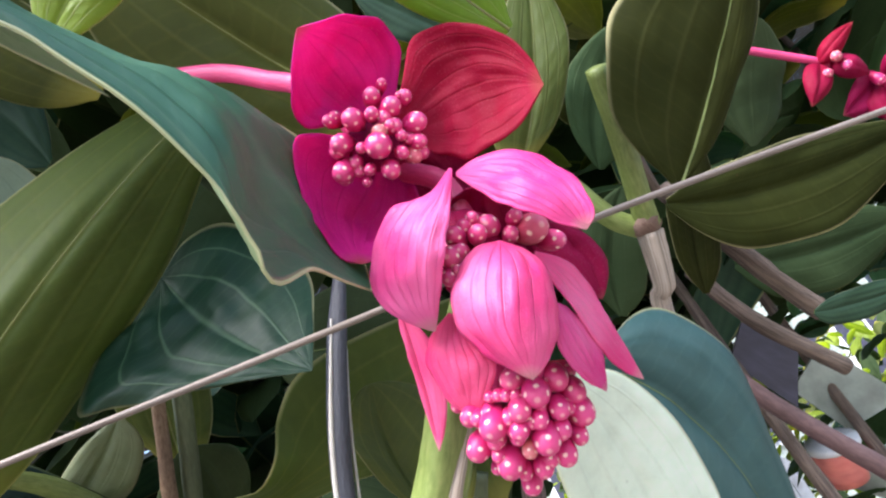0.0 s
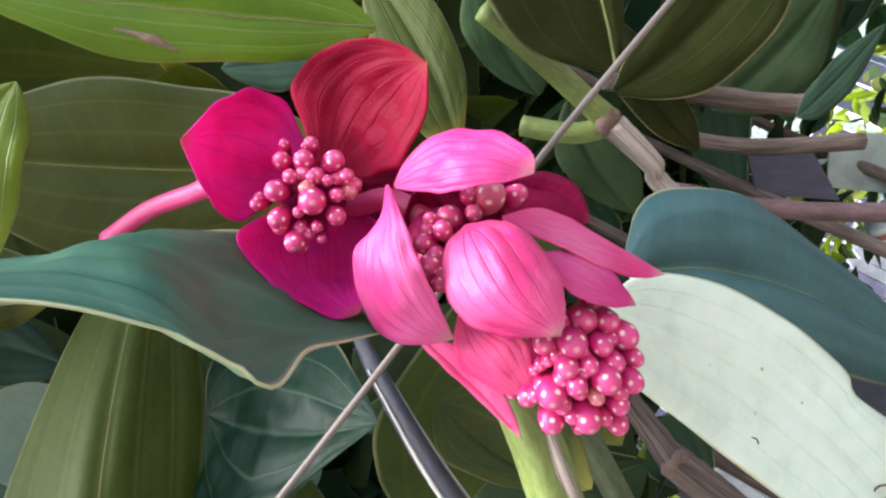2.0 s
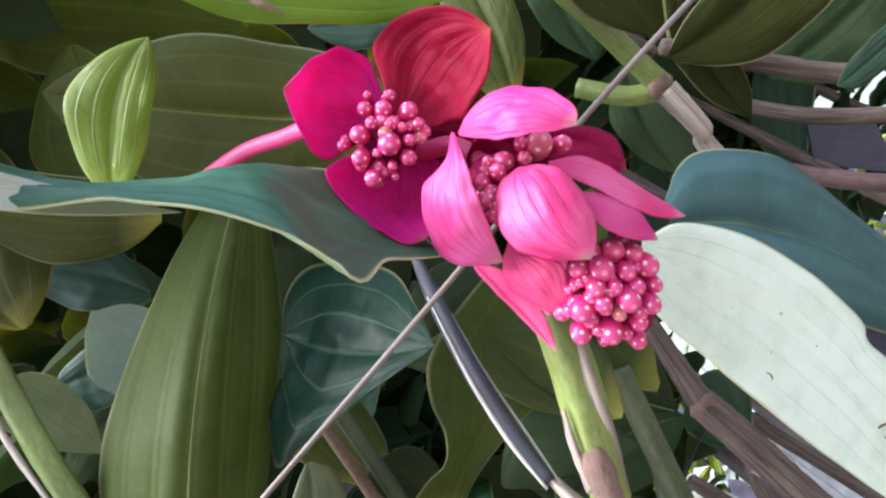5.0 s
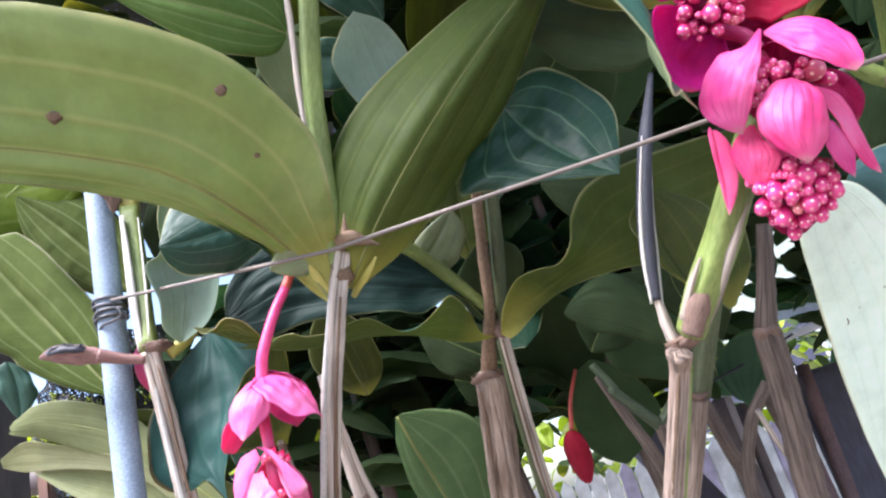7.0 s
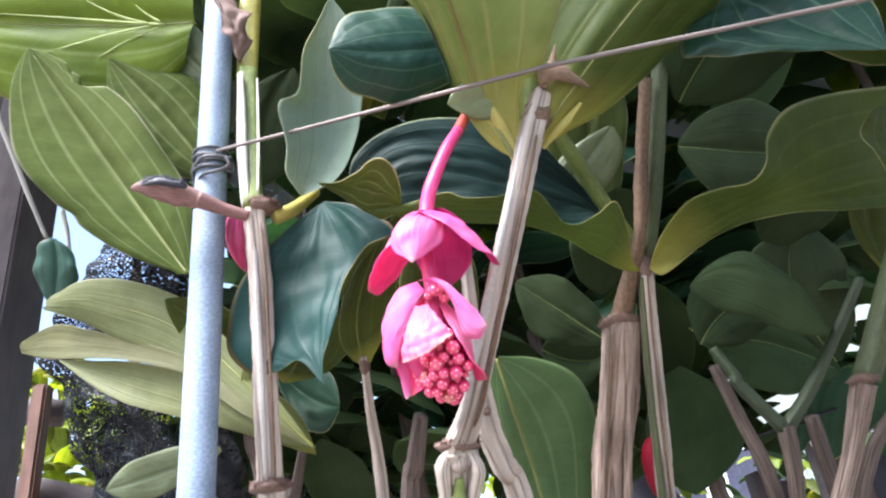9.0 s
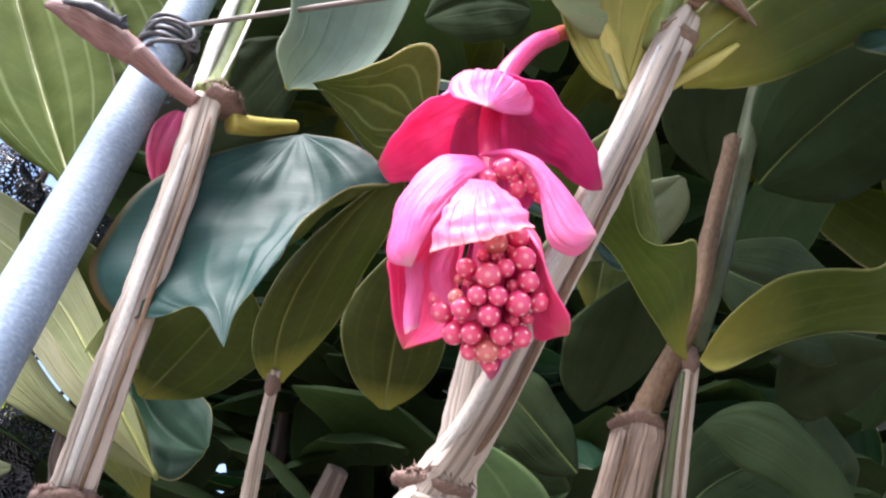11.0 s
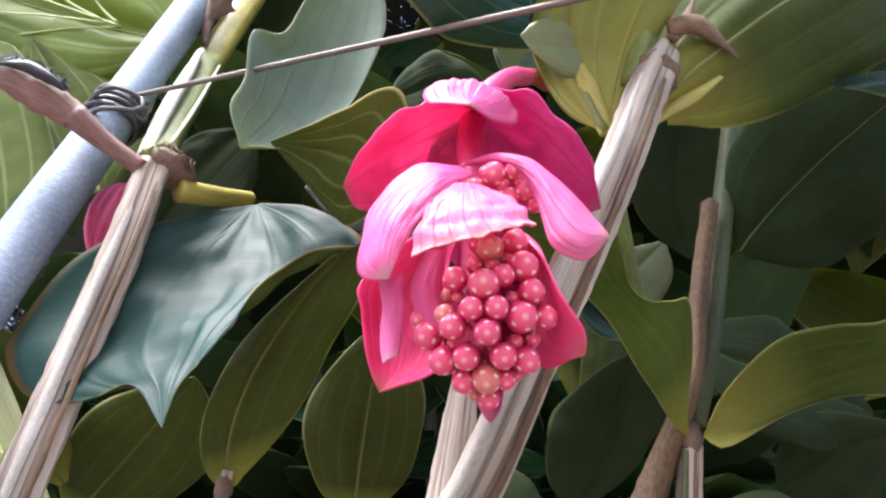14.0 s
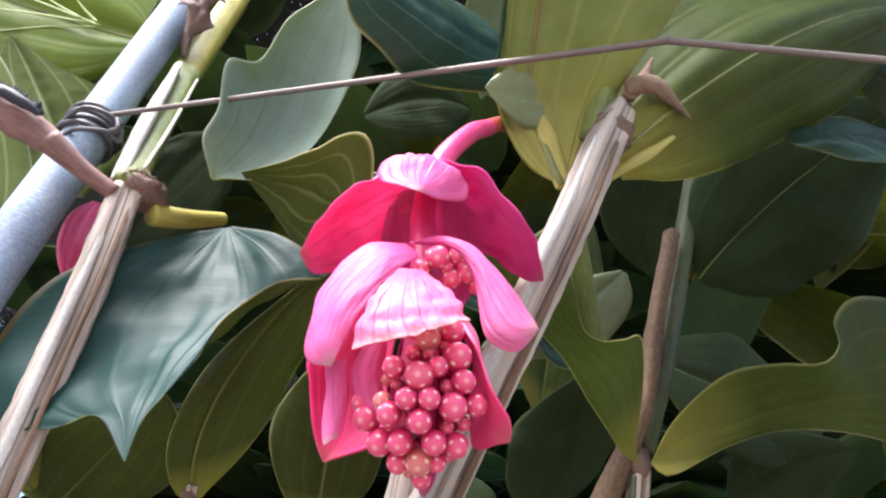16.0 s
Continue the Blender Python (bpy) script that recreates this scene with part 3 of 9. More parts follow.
def knob(name, parent, centre, axis, r, long, mat, seed=0, rough=0.15, label="", rings=8, sides=14, point=0.0):
    """A rounded, uneven lump with its axis; point: how far its end is drawn out."""
    z = unit(axis)
    x = unit(np.cross(z, (0.3, 0.5, 0.81)))
    y = np.cross(z, x)
    verts, uv, faces = [], [], []
    for i in range(rings + 1):
        a = math.pi * i / rings
        for k in range(sides + 1):
            b = 6.28318 * k / sides
            s = math.sin(a) * (1 - point * 0.5 * (1 - math.cos(a)) * 0.8)
            d = 1 + rough * noise.noise((math.cos(b) * 1.7 + seed * 3.1, math.sin(b) * 1.7, a * 2.3 + seed))
            verts.append(np.array(centre) + (x * math.cos(b) + y * math.sin(b)) * r * s * d - z * long * math.cos(a))
            uv.append((i / rings, k / sides))
    w = sides + 1
    for i in range(rings):
        for k in range(sides):
            a = i * w + k
            faces.append((a, a + 1, a + w + 1, a + w))
    return meshed(name, verts, faces, [mat], None, uv, parent, label)


BUD_SHAPE = [(0.0, 0.28), (0.14, 0.42), (0.3, 0.66), (0.46, 0.88), (0.60, 1.0), (0.72, 0.99), (0.83, 0.89), (0.91, 0.74), (0.965, 0.54), (0.99, 0.32), (1.0, 0.12)]


def bud_mesh(mat):
    """One flower bud, of radius 1, that points along z: narrow below, round above, a dimple at its end."""
    verts, uv, faces, sides = [], [], [], 12
    for h, r in BUD_SHAPE:
        for k in range(sides + 1):
            b = 6.28318 * k / sides
            verts.append((r * math.cos(b), r * math.sin(b), (h - 0.68) * 3.1))
            uv.append((h, k / sides))
    w = sides + 1
    for i in range(len(BUD_SHAPE) - 1):
        for k in range(sides):
            a = i * w + k
            faces.append((a, a + 1, a + w + 1, a + w))
    verts.append((0, 0, (1.003 - 0.68) * 3.1))
    uv.append((1.0, 0))
    for k in range(sides):
        faces.append((len(verts) - 1, (len(BUD_SHAPE) - 1) * w + k, (len(BUD_SHAPE) - 1) * w + k + 1))
    ob = meshed("bud", verts, faces, [mat], None, uv)
    data = ob.data
    bpy.data.objects.remove(ob)
    return data


CORAL_BUD, PINK_BUD = bud_mesh(BUD), bud_mesh(PINKBUD)


def bud(parent, at, way, r, long=1.0, mesh=CORAL_BUD):
    ob = new("bud", mesh)
    ob.parent = parent
    turn = Vector(way).to_track_quat("Z", "Y").to_matrix().to_4x4()
    ob.matrix_basis = Matrix.Translation(at) @ turn @ Matrix.Rotation(at[0] * 900, 4, "Z") @ Matrix.Diagonal((r, r, r * long, 1))
    return ob


def block(name, parent, centre, size, mat, turn=(0, 0, 0), bevel=0.004, label=""):
    bm = bmesh.new()
    bmesh.ops.create_cube(bm, size=1)
    bmesh.ops.scale(bm, vec=size, verts=bm.verts)
    if bevel:
        bmesh.ops.bevel(bm, geom=bm.edges[:], offset=bevel, segments=2, affect="EDGES")
    layer = bm.loops.layers.uv.new("UVMap")
    long = max(range(3), key=lambda i: size[i])
    for f in bm.faces:
        for lp in f.loops:
            co = lp.vert.co
            lp[layer].uv = (co[long] * 4, (co[(long + 1) % 3] + co[(long + 2) % 3]) * 4)
    data = bpy.data.meshes.new(name)
    bm.to_mesh(data)
    bm.free()
    data.materials.append(mat)
    ob = new(name, data)
    ob.matrix_basis = pose(*centre, *turn)
    ob.parent = parent
    if label:
        tagged(ob, label)
    return ob


def leaf(stem, base, mid, tip, left, right, front=UNDER, back=TOP, label="", rib=0.0, **more):
    """One leaf of a stem; its front is the side that the first-named sheet turns to."""
    more = {"nu": 34, "nv": 28, "pleat": 0.025, "crease": 0.03, **more}
    nerve = RIB if front in (UNDER, LIME, PALE, LITUNDER, QUILTED) else GREEN
    return blade("leaf", stem, base, mid, tip, left, right, front, back, rib=nerve if rib else None, ribs=rib * 0.6, label=label, **more)


def bract(flower, base, mid, tip, left, right, front=PINK, back=CRIMSON, **more):
    opts = dict(thick=0.0007, bulge=0.28, wave=0.05, waves=1.3, pa=0.5, pb=0.66, nu=22, nv=18, nip=0.03, crease=0.065, point=2.9)
    opts.update(more)
    return blade("bract", flower, base, mid, tip, left, right, front, back, **opts)


def lofted(name, parent, left, mid, right, front, back, thick=0.0006, nu=44, nv=20, crease=0.03, bulge=0.0, pleat=0.0, seed=0.0, ragged=0.0, grain=0.0, label=""):
    """A thin sheet between three smooth lines that run from its base to its tip: two margins and the midrib."""
    lines = []
    for points in (left, mid, right):
        p = np.array(spline(points, 12))
        run = np.concatenate([[0], np.cumsum(np.linalg.norm(np.diff(p, axis=0), axis=1))])
        lines.append(np.stack([np.interp(np.linspace(0, run[-1], nu + 1), run, p[:, k]) for k in range(3)], 1))
    a, m, b = lines
    if grain:
        for line, turn in ((a, 0.0), (b, 5.0)):
            for i in range(nu + 1):
                line[i] += (line[i] - m[i]) * 0.10 * noise.noise((i / nu * 7 + seed, turn, 1.0)) * min(1, 6 * (1 - i / nu))
    v = np.linspace(-1, 1, nv + 1)[None, :, None]
    grid = m[:, None] + v * (b - a)[:, None] / 2 + v * v * ((a + b) / 2 - m)[:, None]
    du, dv = np.gradient(grid, axis=0), np.gradient(grid, axis=1)
    nor = np.cross(dv, du)
    nor /= np.maximum(np.linalg.norm(nor, axis=2, keepdims=True), 1e-9)
    for i in range(nu + 1):
        u, size = i / nu, 0.5 * np.linalg.norm(b[i] - a[i])
        fade = min(1, 5 * u) * min(1, 4 * (1 - u) + ragged)
        for j in range(nv + 1):
            w = 2 * j / nv - 1
            c = abs(w)
            h = bulge * size * 4 * c * (1 - c)
            h += crease * size * fade * (noise.noise((u * 8 + seed, w * 2.2, seed)) + 0.6 * noise.noise((u * 4, w * 6 + seed, 2.0)))
            h += grain * size * fade * (noise.noise((u * 2.2, w * 8 + seed, 5.0)) + 0.5 * noise.noise((u * 6, w * 15 + seed, 9.0)))
            z = c / 0.36 if c < 0.36 else 1 + (c - 0.36) / 0.34 if c < 0.70 else 2 + (c - 0.70) / 0.30
            h += pleat * size * (abs(math.sin(math.pi * z)) - 0.4) * (1 if int(z) % 2 == 0 else -0.55) * min(1, 4 * (1 - u))
            grid[i, j] += nor[i, j] * h
            if ragged and u > 0.7:
                grid[i, j] += (m[-1] - m[-4]) * ragged * 2.0 * (u - 0.7) * noise.noise((w * 4.5 + seed, 3.1, 0))
    du, dv = np.gradient(grid, axis=0), np.gradient(grid, axis=1)
    nor = np.cross(dv, du)
    nor /= np.maximum(np.linalg.norm(nor, axis=2, keepdims=True), 1e-9)
    pts, n = grid.reshape(-1, 3), nor.reshape(-1, 3)
    verts = np.concatenate([pts + n * thick / 2, pts - n * thick / 2])
    w, total, faces, slots = nv + 1, len(pts), [], []
    for i in range(nu):
        for j in range(nv):
            k = i * w + j
            faces.append((k, k + 1, k + w + 1, k + w)), slots.append(0)
            faces.append((total + k, total + k + w, total + k + w + 1, total + k + 1)), slots.append(1)
        for j, turned in ((0, False), (nv, True)):
            k, e = i * w + j, (i + 1) * w + j
            faces.append((e, k, total + k, total + e) if turned else (k, e, total + e, total + k)), slots.append(0)
    uv = [(i / nu, j / nv) for i in range(nu + 1) for j in range(nv + 1)]
    return meshed(name, verts, faces, [front, back], slots, uv + uv, parent, label), grid


def petal(flower, left, mid, right, front=PINK, back=CRIMSON, end=0.0, **more):
    opts = dict(thick=0.0007, nu=36, nv=28, crease=0.07, grain=0.045, seed=mid[1][0] * 90 + mid[1][2] * 40, ragged=end)
    opts.update(more)
    return lofted("bract", flower, left, mid, right, front, back, **opts)[0]


def sheet_leaf(stem, left, mid, right, front=UNDER, back=TOP, rib=0.0, rims=(), rim=None, label="", **more):
    """A leaf with free margins; rims: the margins (0 first, 1 second) that carry a thin pale roll."""
    opts = dict(nu=60, nv=32, pleat=0.02, crease=0.03, seed=mid[1][0] * 70)
    opts.update(more)
    ob, grid = lofted("leaf", stem, left, mid, right, front, back, label=label, **opts)
    if rib:
        tube("midrib", ob, grid[:-3, opts["nv"] // 2], [rib, rib * 0.7, rib * 0.15], RIB, sides=6, fine=False)
    for side in rims:
        tube("rolled_margin", ob, grid[:, 0 if side == 0 else -1], [0.0009, 0.0007, 0.0007, 0.0006, 0.0007, 0.0004], rim, sides=6, fine=False, rough=0.2)
    return ob



def bristles(name, parent, line, axis, long, count, mat, spread=0.5, seed=0, thick=0.0006):
    """Short stiff dry fibres that stand along a line, drawn out along an axis and splayed; one mesh."""
    rng = random.Random(seed)
    line, axis = [np.array(p, float) for p in line], unit(axis)
    verts, faces = [], []
    for i in range(count):
        f = (i + rng.random()) / count * (len(line) - 1)
        k = min(int(f), len(line) - 2)
        c = line[k] + (line[k + 1] - line[k]) * (f - k)
        way = unit(axis + np.array([rng.uniform(-spread, spread) for _ in range(3)])) * long * rng.uniform(0.5, 1.2)
        a = unit(np.cross(way, (0.3, 0.8, 0.5))) * thick
        b = unit(np.cross(way, a)) * thick
        o = len(verts)
        verts += [c + a, c - 0.5 * a + 0.87 * b, c - 0.5 * a - 0.87 * b, c + way]
        faces += [(o, o + 1, o + 3), (o + 1, o + 2, o + 3), (o + 2, o, o + 3)]
    return meshed(name, verts, faces, [mat], None, [(0.3, 0.3)] * len(verts), parent)


def fringe(parent, centre, r, mat, seed=0, count=90):
    """The ragged ring of fibres at a stem's joint."""
    c = np.array(centre)
    for turn, up in ((0, 0.6), (1, -0.6)):
        ring = [c + np.array([math.cos(a * 0.3142) * r, math.sin(a * 0.3142) * r, 0.001 * turn]) for a in range(21)]
        bristles("fibre_ring", parent, ring, (0, 0, up), r * 0.42, count // 2, mat, 0.9, seed + turn, 0.0007)


# the large double flower head
head = thing("pink_flower", "open hot-pink double-tiered flower head with berry-like buds", "flower", "flower heads")
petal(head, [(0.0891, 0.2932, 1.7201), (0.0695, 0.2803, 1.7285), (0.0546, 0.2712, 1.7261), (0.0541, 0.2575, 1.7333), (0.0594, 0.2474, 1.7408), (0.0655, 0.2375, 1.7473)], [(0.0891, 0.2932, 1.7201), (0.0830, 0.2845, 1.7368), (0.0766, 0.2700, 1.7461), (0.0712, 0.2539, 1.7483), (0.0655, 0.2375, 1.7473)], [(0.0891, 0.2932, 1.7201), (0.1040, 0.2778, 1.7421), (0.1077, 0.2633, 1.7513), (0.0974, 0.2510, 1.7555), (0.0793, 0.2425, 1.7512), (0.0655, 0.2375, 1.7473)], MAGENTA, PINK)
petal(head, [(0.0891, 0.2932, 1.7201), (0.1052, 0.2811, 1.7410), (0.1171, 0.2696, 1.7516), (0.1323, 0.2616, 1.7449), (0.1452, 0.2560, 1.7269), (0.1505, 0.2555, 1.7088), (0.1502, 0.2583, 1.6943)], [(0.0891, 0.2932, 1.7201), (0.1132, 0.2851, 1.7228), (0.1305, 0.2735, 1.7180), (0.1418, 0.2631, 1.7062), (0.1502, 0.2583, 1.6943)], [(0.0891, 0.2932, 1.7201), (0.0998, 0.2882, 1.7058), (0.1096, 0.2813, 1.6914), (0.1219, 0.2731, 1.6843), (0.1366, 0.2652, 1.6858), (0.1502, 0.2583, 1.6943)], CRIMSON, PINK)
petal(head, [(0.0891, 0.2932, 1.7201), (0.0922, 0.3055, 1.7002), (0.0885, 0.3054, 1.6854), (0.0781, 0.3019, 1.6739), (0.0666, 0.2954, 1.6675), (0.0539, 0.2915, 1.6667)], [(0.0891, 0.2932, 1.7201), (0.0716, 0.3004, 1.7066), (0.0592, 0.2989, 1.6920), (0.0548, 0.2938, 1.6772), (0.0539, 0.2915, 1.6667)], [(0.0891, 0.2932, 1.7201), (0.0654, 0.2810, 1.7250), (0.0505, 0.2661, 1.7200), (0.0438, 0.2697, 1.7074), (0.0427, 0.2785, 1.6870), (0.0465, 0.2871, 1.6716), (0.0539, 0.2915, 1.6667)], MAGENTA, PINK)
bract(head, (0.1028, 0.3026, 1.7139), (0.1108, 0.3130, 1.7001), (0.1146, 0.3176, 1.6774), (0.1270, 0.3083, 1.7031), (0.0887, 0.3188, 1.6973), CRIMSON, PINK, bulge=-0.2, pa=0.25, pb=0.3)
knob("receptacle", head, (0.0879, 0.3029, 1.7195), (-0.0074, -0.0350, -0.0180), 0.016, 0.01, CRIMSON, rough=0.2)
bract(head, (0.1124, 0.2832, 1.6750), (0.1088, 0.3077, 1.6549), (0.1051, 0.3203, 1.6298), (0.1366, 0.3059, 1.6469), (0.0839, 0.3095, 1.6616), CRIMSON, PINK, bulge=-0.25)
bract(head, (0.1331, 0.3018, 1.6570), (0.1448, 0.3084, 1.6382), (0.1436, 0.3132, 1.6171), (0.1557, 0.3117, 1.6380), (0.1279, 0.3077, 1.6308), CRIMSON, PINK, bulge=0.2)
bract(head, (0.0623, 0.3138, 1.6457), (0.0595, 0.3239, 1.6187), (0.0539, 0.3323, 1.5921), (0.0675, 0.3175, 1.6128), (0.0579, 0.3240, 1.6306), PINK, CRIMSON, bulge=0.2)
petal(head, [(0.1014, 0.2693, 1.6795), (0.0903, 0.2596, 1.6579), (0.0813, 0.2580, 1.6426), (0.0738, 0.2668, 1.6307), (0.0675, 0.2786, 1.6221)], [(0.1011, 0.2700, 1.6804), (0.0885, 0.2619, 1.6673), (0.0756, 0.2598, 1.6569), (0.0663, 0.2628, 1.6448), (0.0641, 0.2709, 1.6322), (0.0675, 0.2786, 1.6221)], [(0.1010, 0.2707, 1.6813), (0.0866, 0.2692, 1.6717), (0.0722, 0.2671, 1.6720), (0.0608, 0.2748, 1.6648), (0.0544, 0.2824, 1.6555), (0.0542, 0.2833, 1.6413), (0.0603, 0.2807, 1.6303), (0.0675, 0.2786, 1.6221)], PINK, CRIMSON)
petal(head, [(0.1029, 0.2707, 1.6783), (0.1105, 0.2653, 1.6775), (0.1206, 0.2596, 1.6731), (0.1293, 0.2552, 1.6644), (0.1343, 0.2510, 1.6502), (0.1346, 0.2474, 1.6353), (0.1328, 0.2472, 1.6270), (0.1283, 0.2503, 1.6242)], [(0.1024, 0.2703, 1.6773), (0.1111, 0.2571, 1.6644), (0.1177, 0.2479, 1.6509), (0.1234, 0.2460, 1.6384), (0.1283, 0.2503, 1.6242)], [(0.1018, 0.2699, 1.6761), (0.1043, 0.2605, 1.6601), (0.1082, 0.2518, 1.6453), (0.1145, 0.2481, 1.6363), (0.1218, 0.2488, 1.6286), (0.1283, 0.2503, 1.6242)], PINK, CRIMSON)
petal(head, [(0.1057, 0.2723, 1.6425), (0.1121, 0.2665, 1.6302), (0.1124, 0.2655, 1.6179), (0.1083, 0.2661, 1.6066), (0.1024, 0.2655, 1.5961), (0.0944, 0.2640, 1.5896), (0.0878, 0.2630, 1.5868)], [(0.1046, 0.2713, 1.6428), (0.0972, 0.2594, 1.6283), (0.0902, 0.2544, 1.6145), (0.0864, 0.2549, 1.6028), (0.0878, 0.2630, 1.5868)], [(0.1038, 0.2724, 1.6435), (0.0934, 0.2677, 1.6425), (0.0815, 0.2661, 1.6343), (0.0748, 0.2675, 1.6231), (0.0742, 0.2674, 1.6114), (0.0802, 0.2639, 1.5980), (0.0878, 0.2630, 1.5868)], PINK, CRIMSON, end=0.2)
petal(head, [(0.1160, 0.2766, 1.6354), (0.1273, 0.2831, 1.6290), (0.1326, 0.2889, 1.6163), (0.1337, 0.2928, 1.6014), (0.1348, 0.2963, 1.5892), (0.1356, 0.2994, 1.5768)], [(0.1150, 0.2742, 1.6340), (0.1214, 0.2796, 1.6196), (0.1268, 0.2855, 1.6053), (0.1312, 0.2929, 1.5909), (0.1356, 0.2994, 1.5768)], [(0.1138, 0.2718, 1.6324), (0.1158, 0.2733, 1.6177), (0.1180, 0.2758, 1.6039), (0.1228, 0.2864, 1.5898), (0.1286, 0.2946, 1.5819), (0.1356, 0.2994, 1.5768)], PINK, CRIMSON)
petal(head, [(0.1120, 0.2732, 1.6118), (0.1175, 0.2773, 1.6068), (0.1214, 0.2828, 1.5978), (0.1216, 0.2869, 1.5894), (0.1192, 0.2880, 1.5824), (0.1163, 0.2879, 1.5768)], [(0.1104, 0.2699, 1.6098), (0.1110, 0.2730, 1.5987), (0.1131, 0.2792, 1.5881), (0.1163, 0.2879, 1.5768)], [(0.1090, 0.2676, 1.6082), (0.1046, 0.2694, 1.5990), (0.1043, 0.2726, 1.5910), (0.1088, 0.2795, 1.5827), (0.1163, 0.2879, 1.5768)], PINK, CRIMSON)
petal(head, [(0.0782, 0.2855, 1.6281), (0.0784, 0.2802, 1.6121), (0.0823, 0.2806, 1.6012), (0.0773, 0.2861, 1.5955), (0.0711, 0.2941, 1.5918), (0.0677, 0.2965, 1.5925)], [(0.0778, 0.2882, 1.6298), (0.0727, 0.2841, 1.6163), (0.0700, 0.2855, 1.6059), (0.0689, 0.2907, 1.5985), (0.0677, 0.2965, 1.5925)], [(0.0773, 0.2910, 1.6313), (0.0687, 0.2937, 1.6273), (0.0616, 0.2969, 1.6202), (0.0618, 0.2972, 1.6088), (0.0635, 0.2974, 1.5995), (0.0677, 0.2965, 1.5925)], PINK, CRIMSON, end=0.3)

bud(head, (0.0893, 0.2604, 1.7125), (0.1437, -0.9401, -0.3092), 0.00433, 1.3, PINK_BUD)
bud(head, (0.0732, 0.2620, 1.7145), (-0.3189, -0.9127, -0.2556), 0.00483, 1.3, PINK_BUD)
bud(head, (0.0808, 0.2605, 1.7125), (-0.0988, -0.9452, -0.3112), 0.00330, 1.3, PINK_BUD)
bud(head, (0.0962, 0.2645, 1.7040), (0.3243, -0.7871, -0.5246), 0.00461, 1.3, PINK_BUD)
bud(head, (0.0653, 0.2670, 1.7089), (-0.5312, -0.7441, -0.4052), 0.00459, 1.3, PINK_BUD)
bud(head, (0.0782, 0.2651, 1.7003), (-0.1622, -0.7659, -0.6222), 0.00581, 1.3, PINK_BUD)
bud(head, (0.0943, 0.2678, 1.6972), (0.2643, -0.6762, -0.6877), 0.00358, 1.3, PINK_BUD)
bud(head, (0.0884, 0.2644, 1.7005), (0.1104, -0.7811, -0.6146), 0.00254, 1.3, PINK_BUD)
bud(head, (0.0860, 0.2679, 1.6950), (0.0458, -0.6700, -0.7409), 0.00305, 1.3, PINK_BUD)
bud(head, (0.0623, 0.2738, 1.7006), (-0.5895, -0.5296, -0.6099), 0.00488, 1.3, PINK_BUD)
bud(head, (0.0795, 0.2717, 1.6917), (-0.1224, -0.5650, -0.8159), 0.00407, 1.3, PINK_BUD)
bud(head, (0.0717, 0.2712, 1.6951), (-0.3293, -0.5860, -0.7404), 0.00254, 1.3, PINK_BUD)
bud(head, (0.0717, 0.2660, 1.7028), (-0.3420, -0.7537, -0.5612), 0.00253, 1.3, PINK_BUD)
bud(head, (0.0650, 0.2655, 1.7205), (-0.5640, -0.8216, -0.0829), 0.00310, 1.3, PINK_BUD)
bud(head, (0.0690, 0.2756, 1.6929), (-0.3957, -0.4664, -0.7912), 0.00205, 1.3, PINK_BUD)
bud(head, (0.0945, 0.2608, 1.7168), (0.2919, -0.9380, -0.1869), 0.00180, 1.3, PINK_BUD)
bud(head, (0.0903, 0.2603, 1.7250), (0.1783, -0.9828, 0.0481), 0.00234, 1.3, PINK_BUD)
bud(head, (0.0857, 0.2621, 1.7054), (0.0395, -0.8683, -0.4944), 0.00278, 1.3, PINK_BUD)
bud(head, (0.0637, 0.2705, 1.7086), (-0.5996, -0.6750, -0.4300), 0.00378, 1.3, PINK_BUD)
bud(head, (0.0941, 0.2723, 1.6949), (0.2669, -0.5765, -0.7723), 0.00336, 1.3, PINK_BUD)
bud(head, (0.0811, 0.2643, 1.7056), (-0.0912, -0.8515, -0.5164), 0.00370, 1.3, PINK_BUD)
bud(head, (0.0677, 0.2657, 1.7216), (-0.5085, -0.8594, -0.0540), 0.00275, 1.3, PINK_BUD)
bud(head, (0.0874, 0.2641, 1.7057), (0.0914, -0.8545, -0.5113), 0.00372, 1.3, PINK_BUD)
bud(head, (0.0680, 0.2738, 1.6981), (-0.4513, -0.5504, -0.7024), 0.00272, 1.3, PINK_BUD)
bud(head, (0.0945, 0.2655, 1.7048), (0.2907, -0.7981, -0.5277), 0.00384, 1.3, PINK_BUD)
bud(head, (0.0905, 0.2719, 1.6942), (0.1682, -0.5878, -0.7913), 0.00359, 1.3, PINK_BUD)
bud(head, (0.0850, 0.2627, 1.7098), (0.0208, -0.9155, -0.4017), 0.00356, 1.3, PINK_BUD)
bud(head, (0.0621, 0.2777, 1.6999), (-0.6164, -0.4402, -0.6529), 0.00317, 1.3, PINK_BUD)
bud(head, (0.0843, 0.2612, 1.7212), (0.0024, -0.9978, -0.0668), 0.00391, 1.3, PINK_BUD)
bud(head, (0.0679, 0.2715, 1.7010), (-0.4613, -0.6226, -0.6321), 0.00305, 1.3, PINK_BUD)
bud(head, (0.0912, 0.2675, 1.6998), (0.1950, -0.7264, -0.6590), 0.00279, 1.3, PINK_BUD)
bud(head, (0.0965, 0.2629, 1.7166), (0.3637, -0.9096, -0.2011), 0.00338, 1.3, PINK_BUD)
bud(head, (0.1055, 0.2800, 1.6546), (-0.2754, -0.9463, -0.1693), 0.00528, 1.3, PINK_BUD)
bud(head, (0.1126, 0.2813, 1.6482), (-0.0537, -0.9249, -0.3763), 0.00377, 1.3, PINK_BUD)
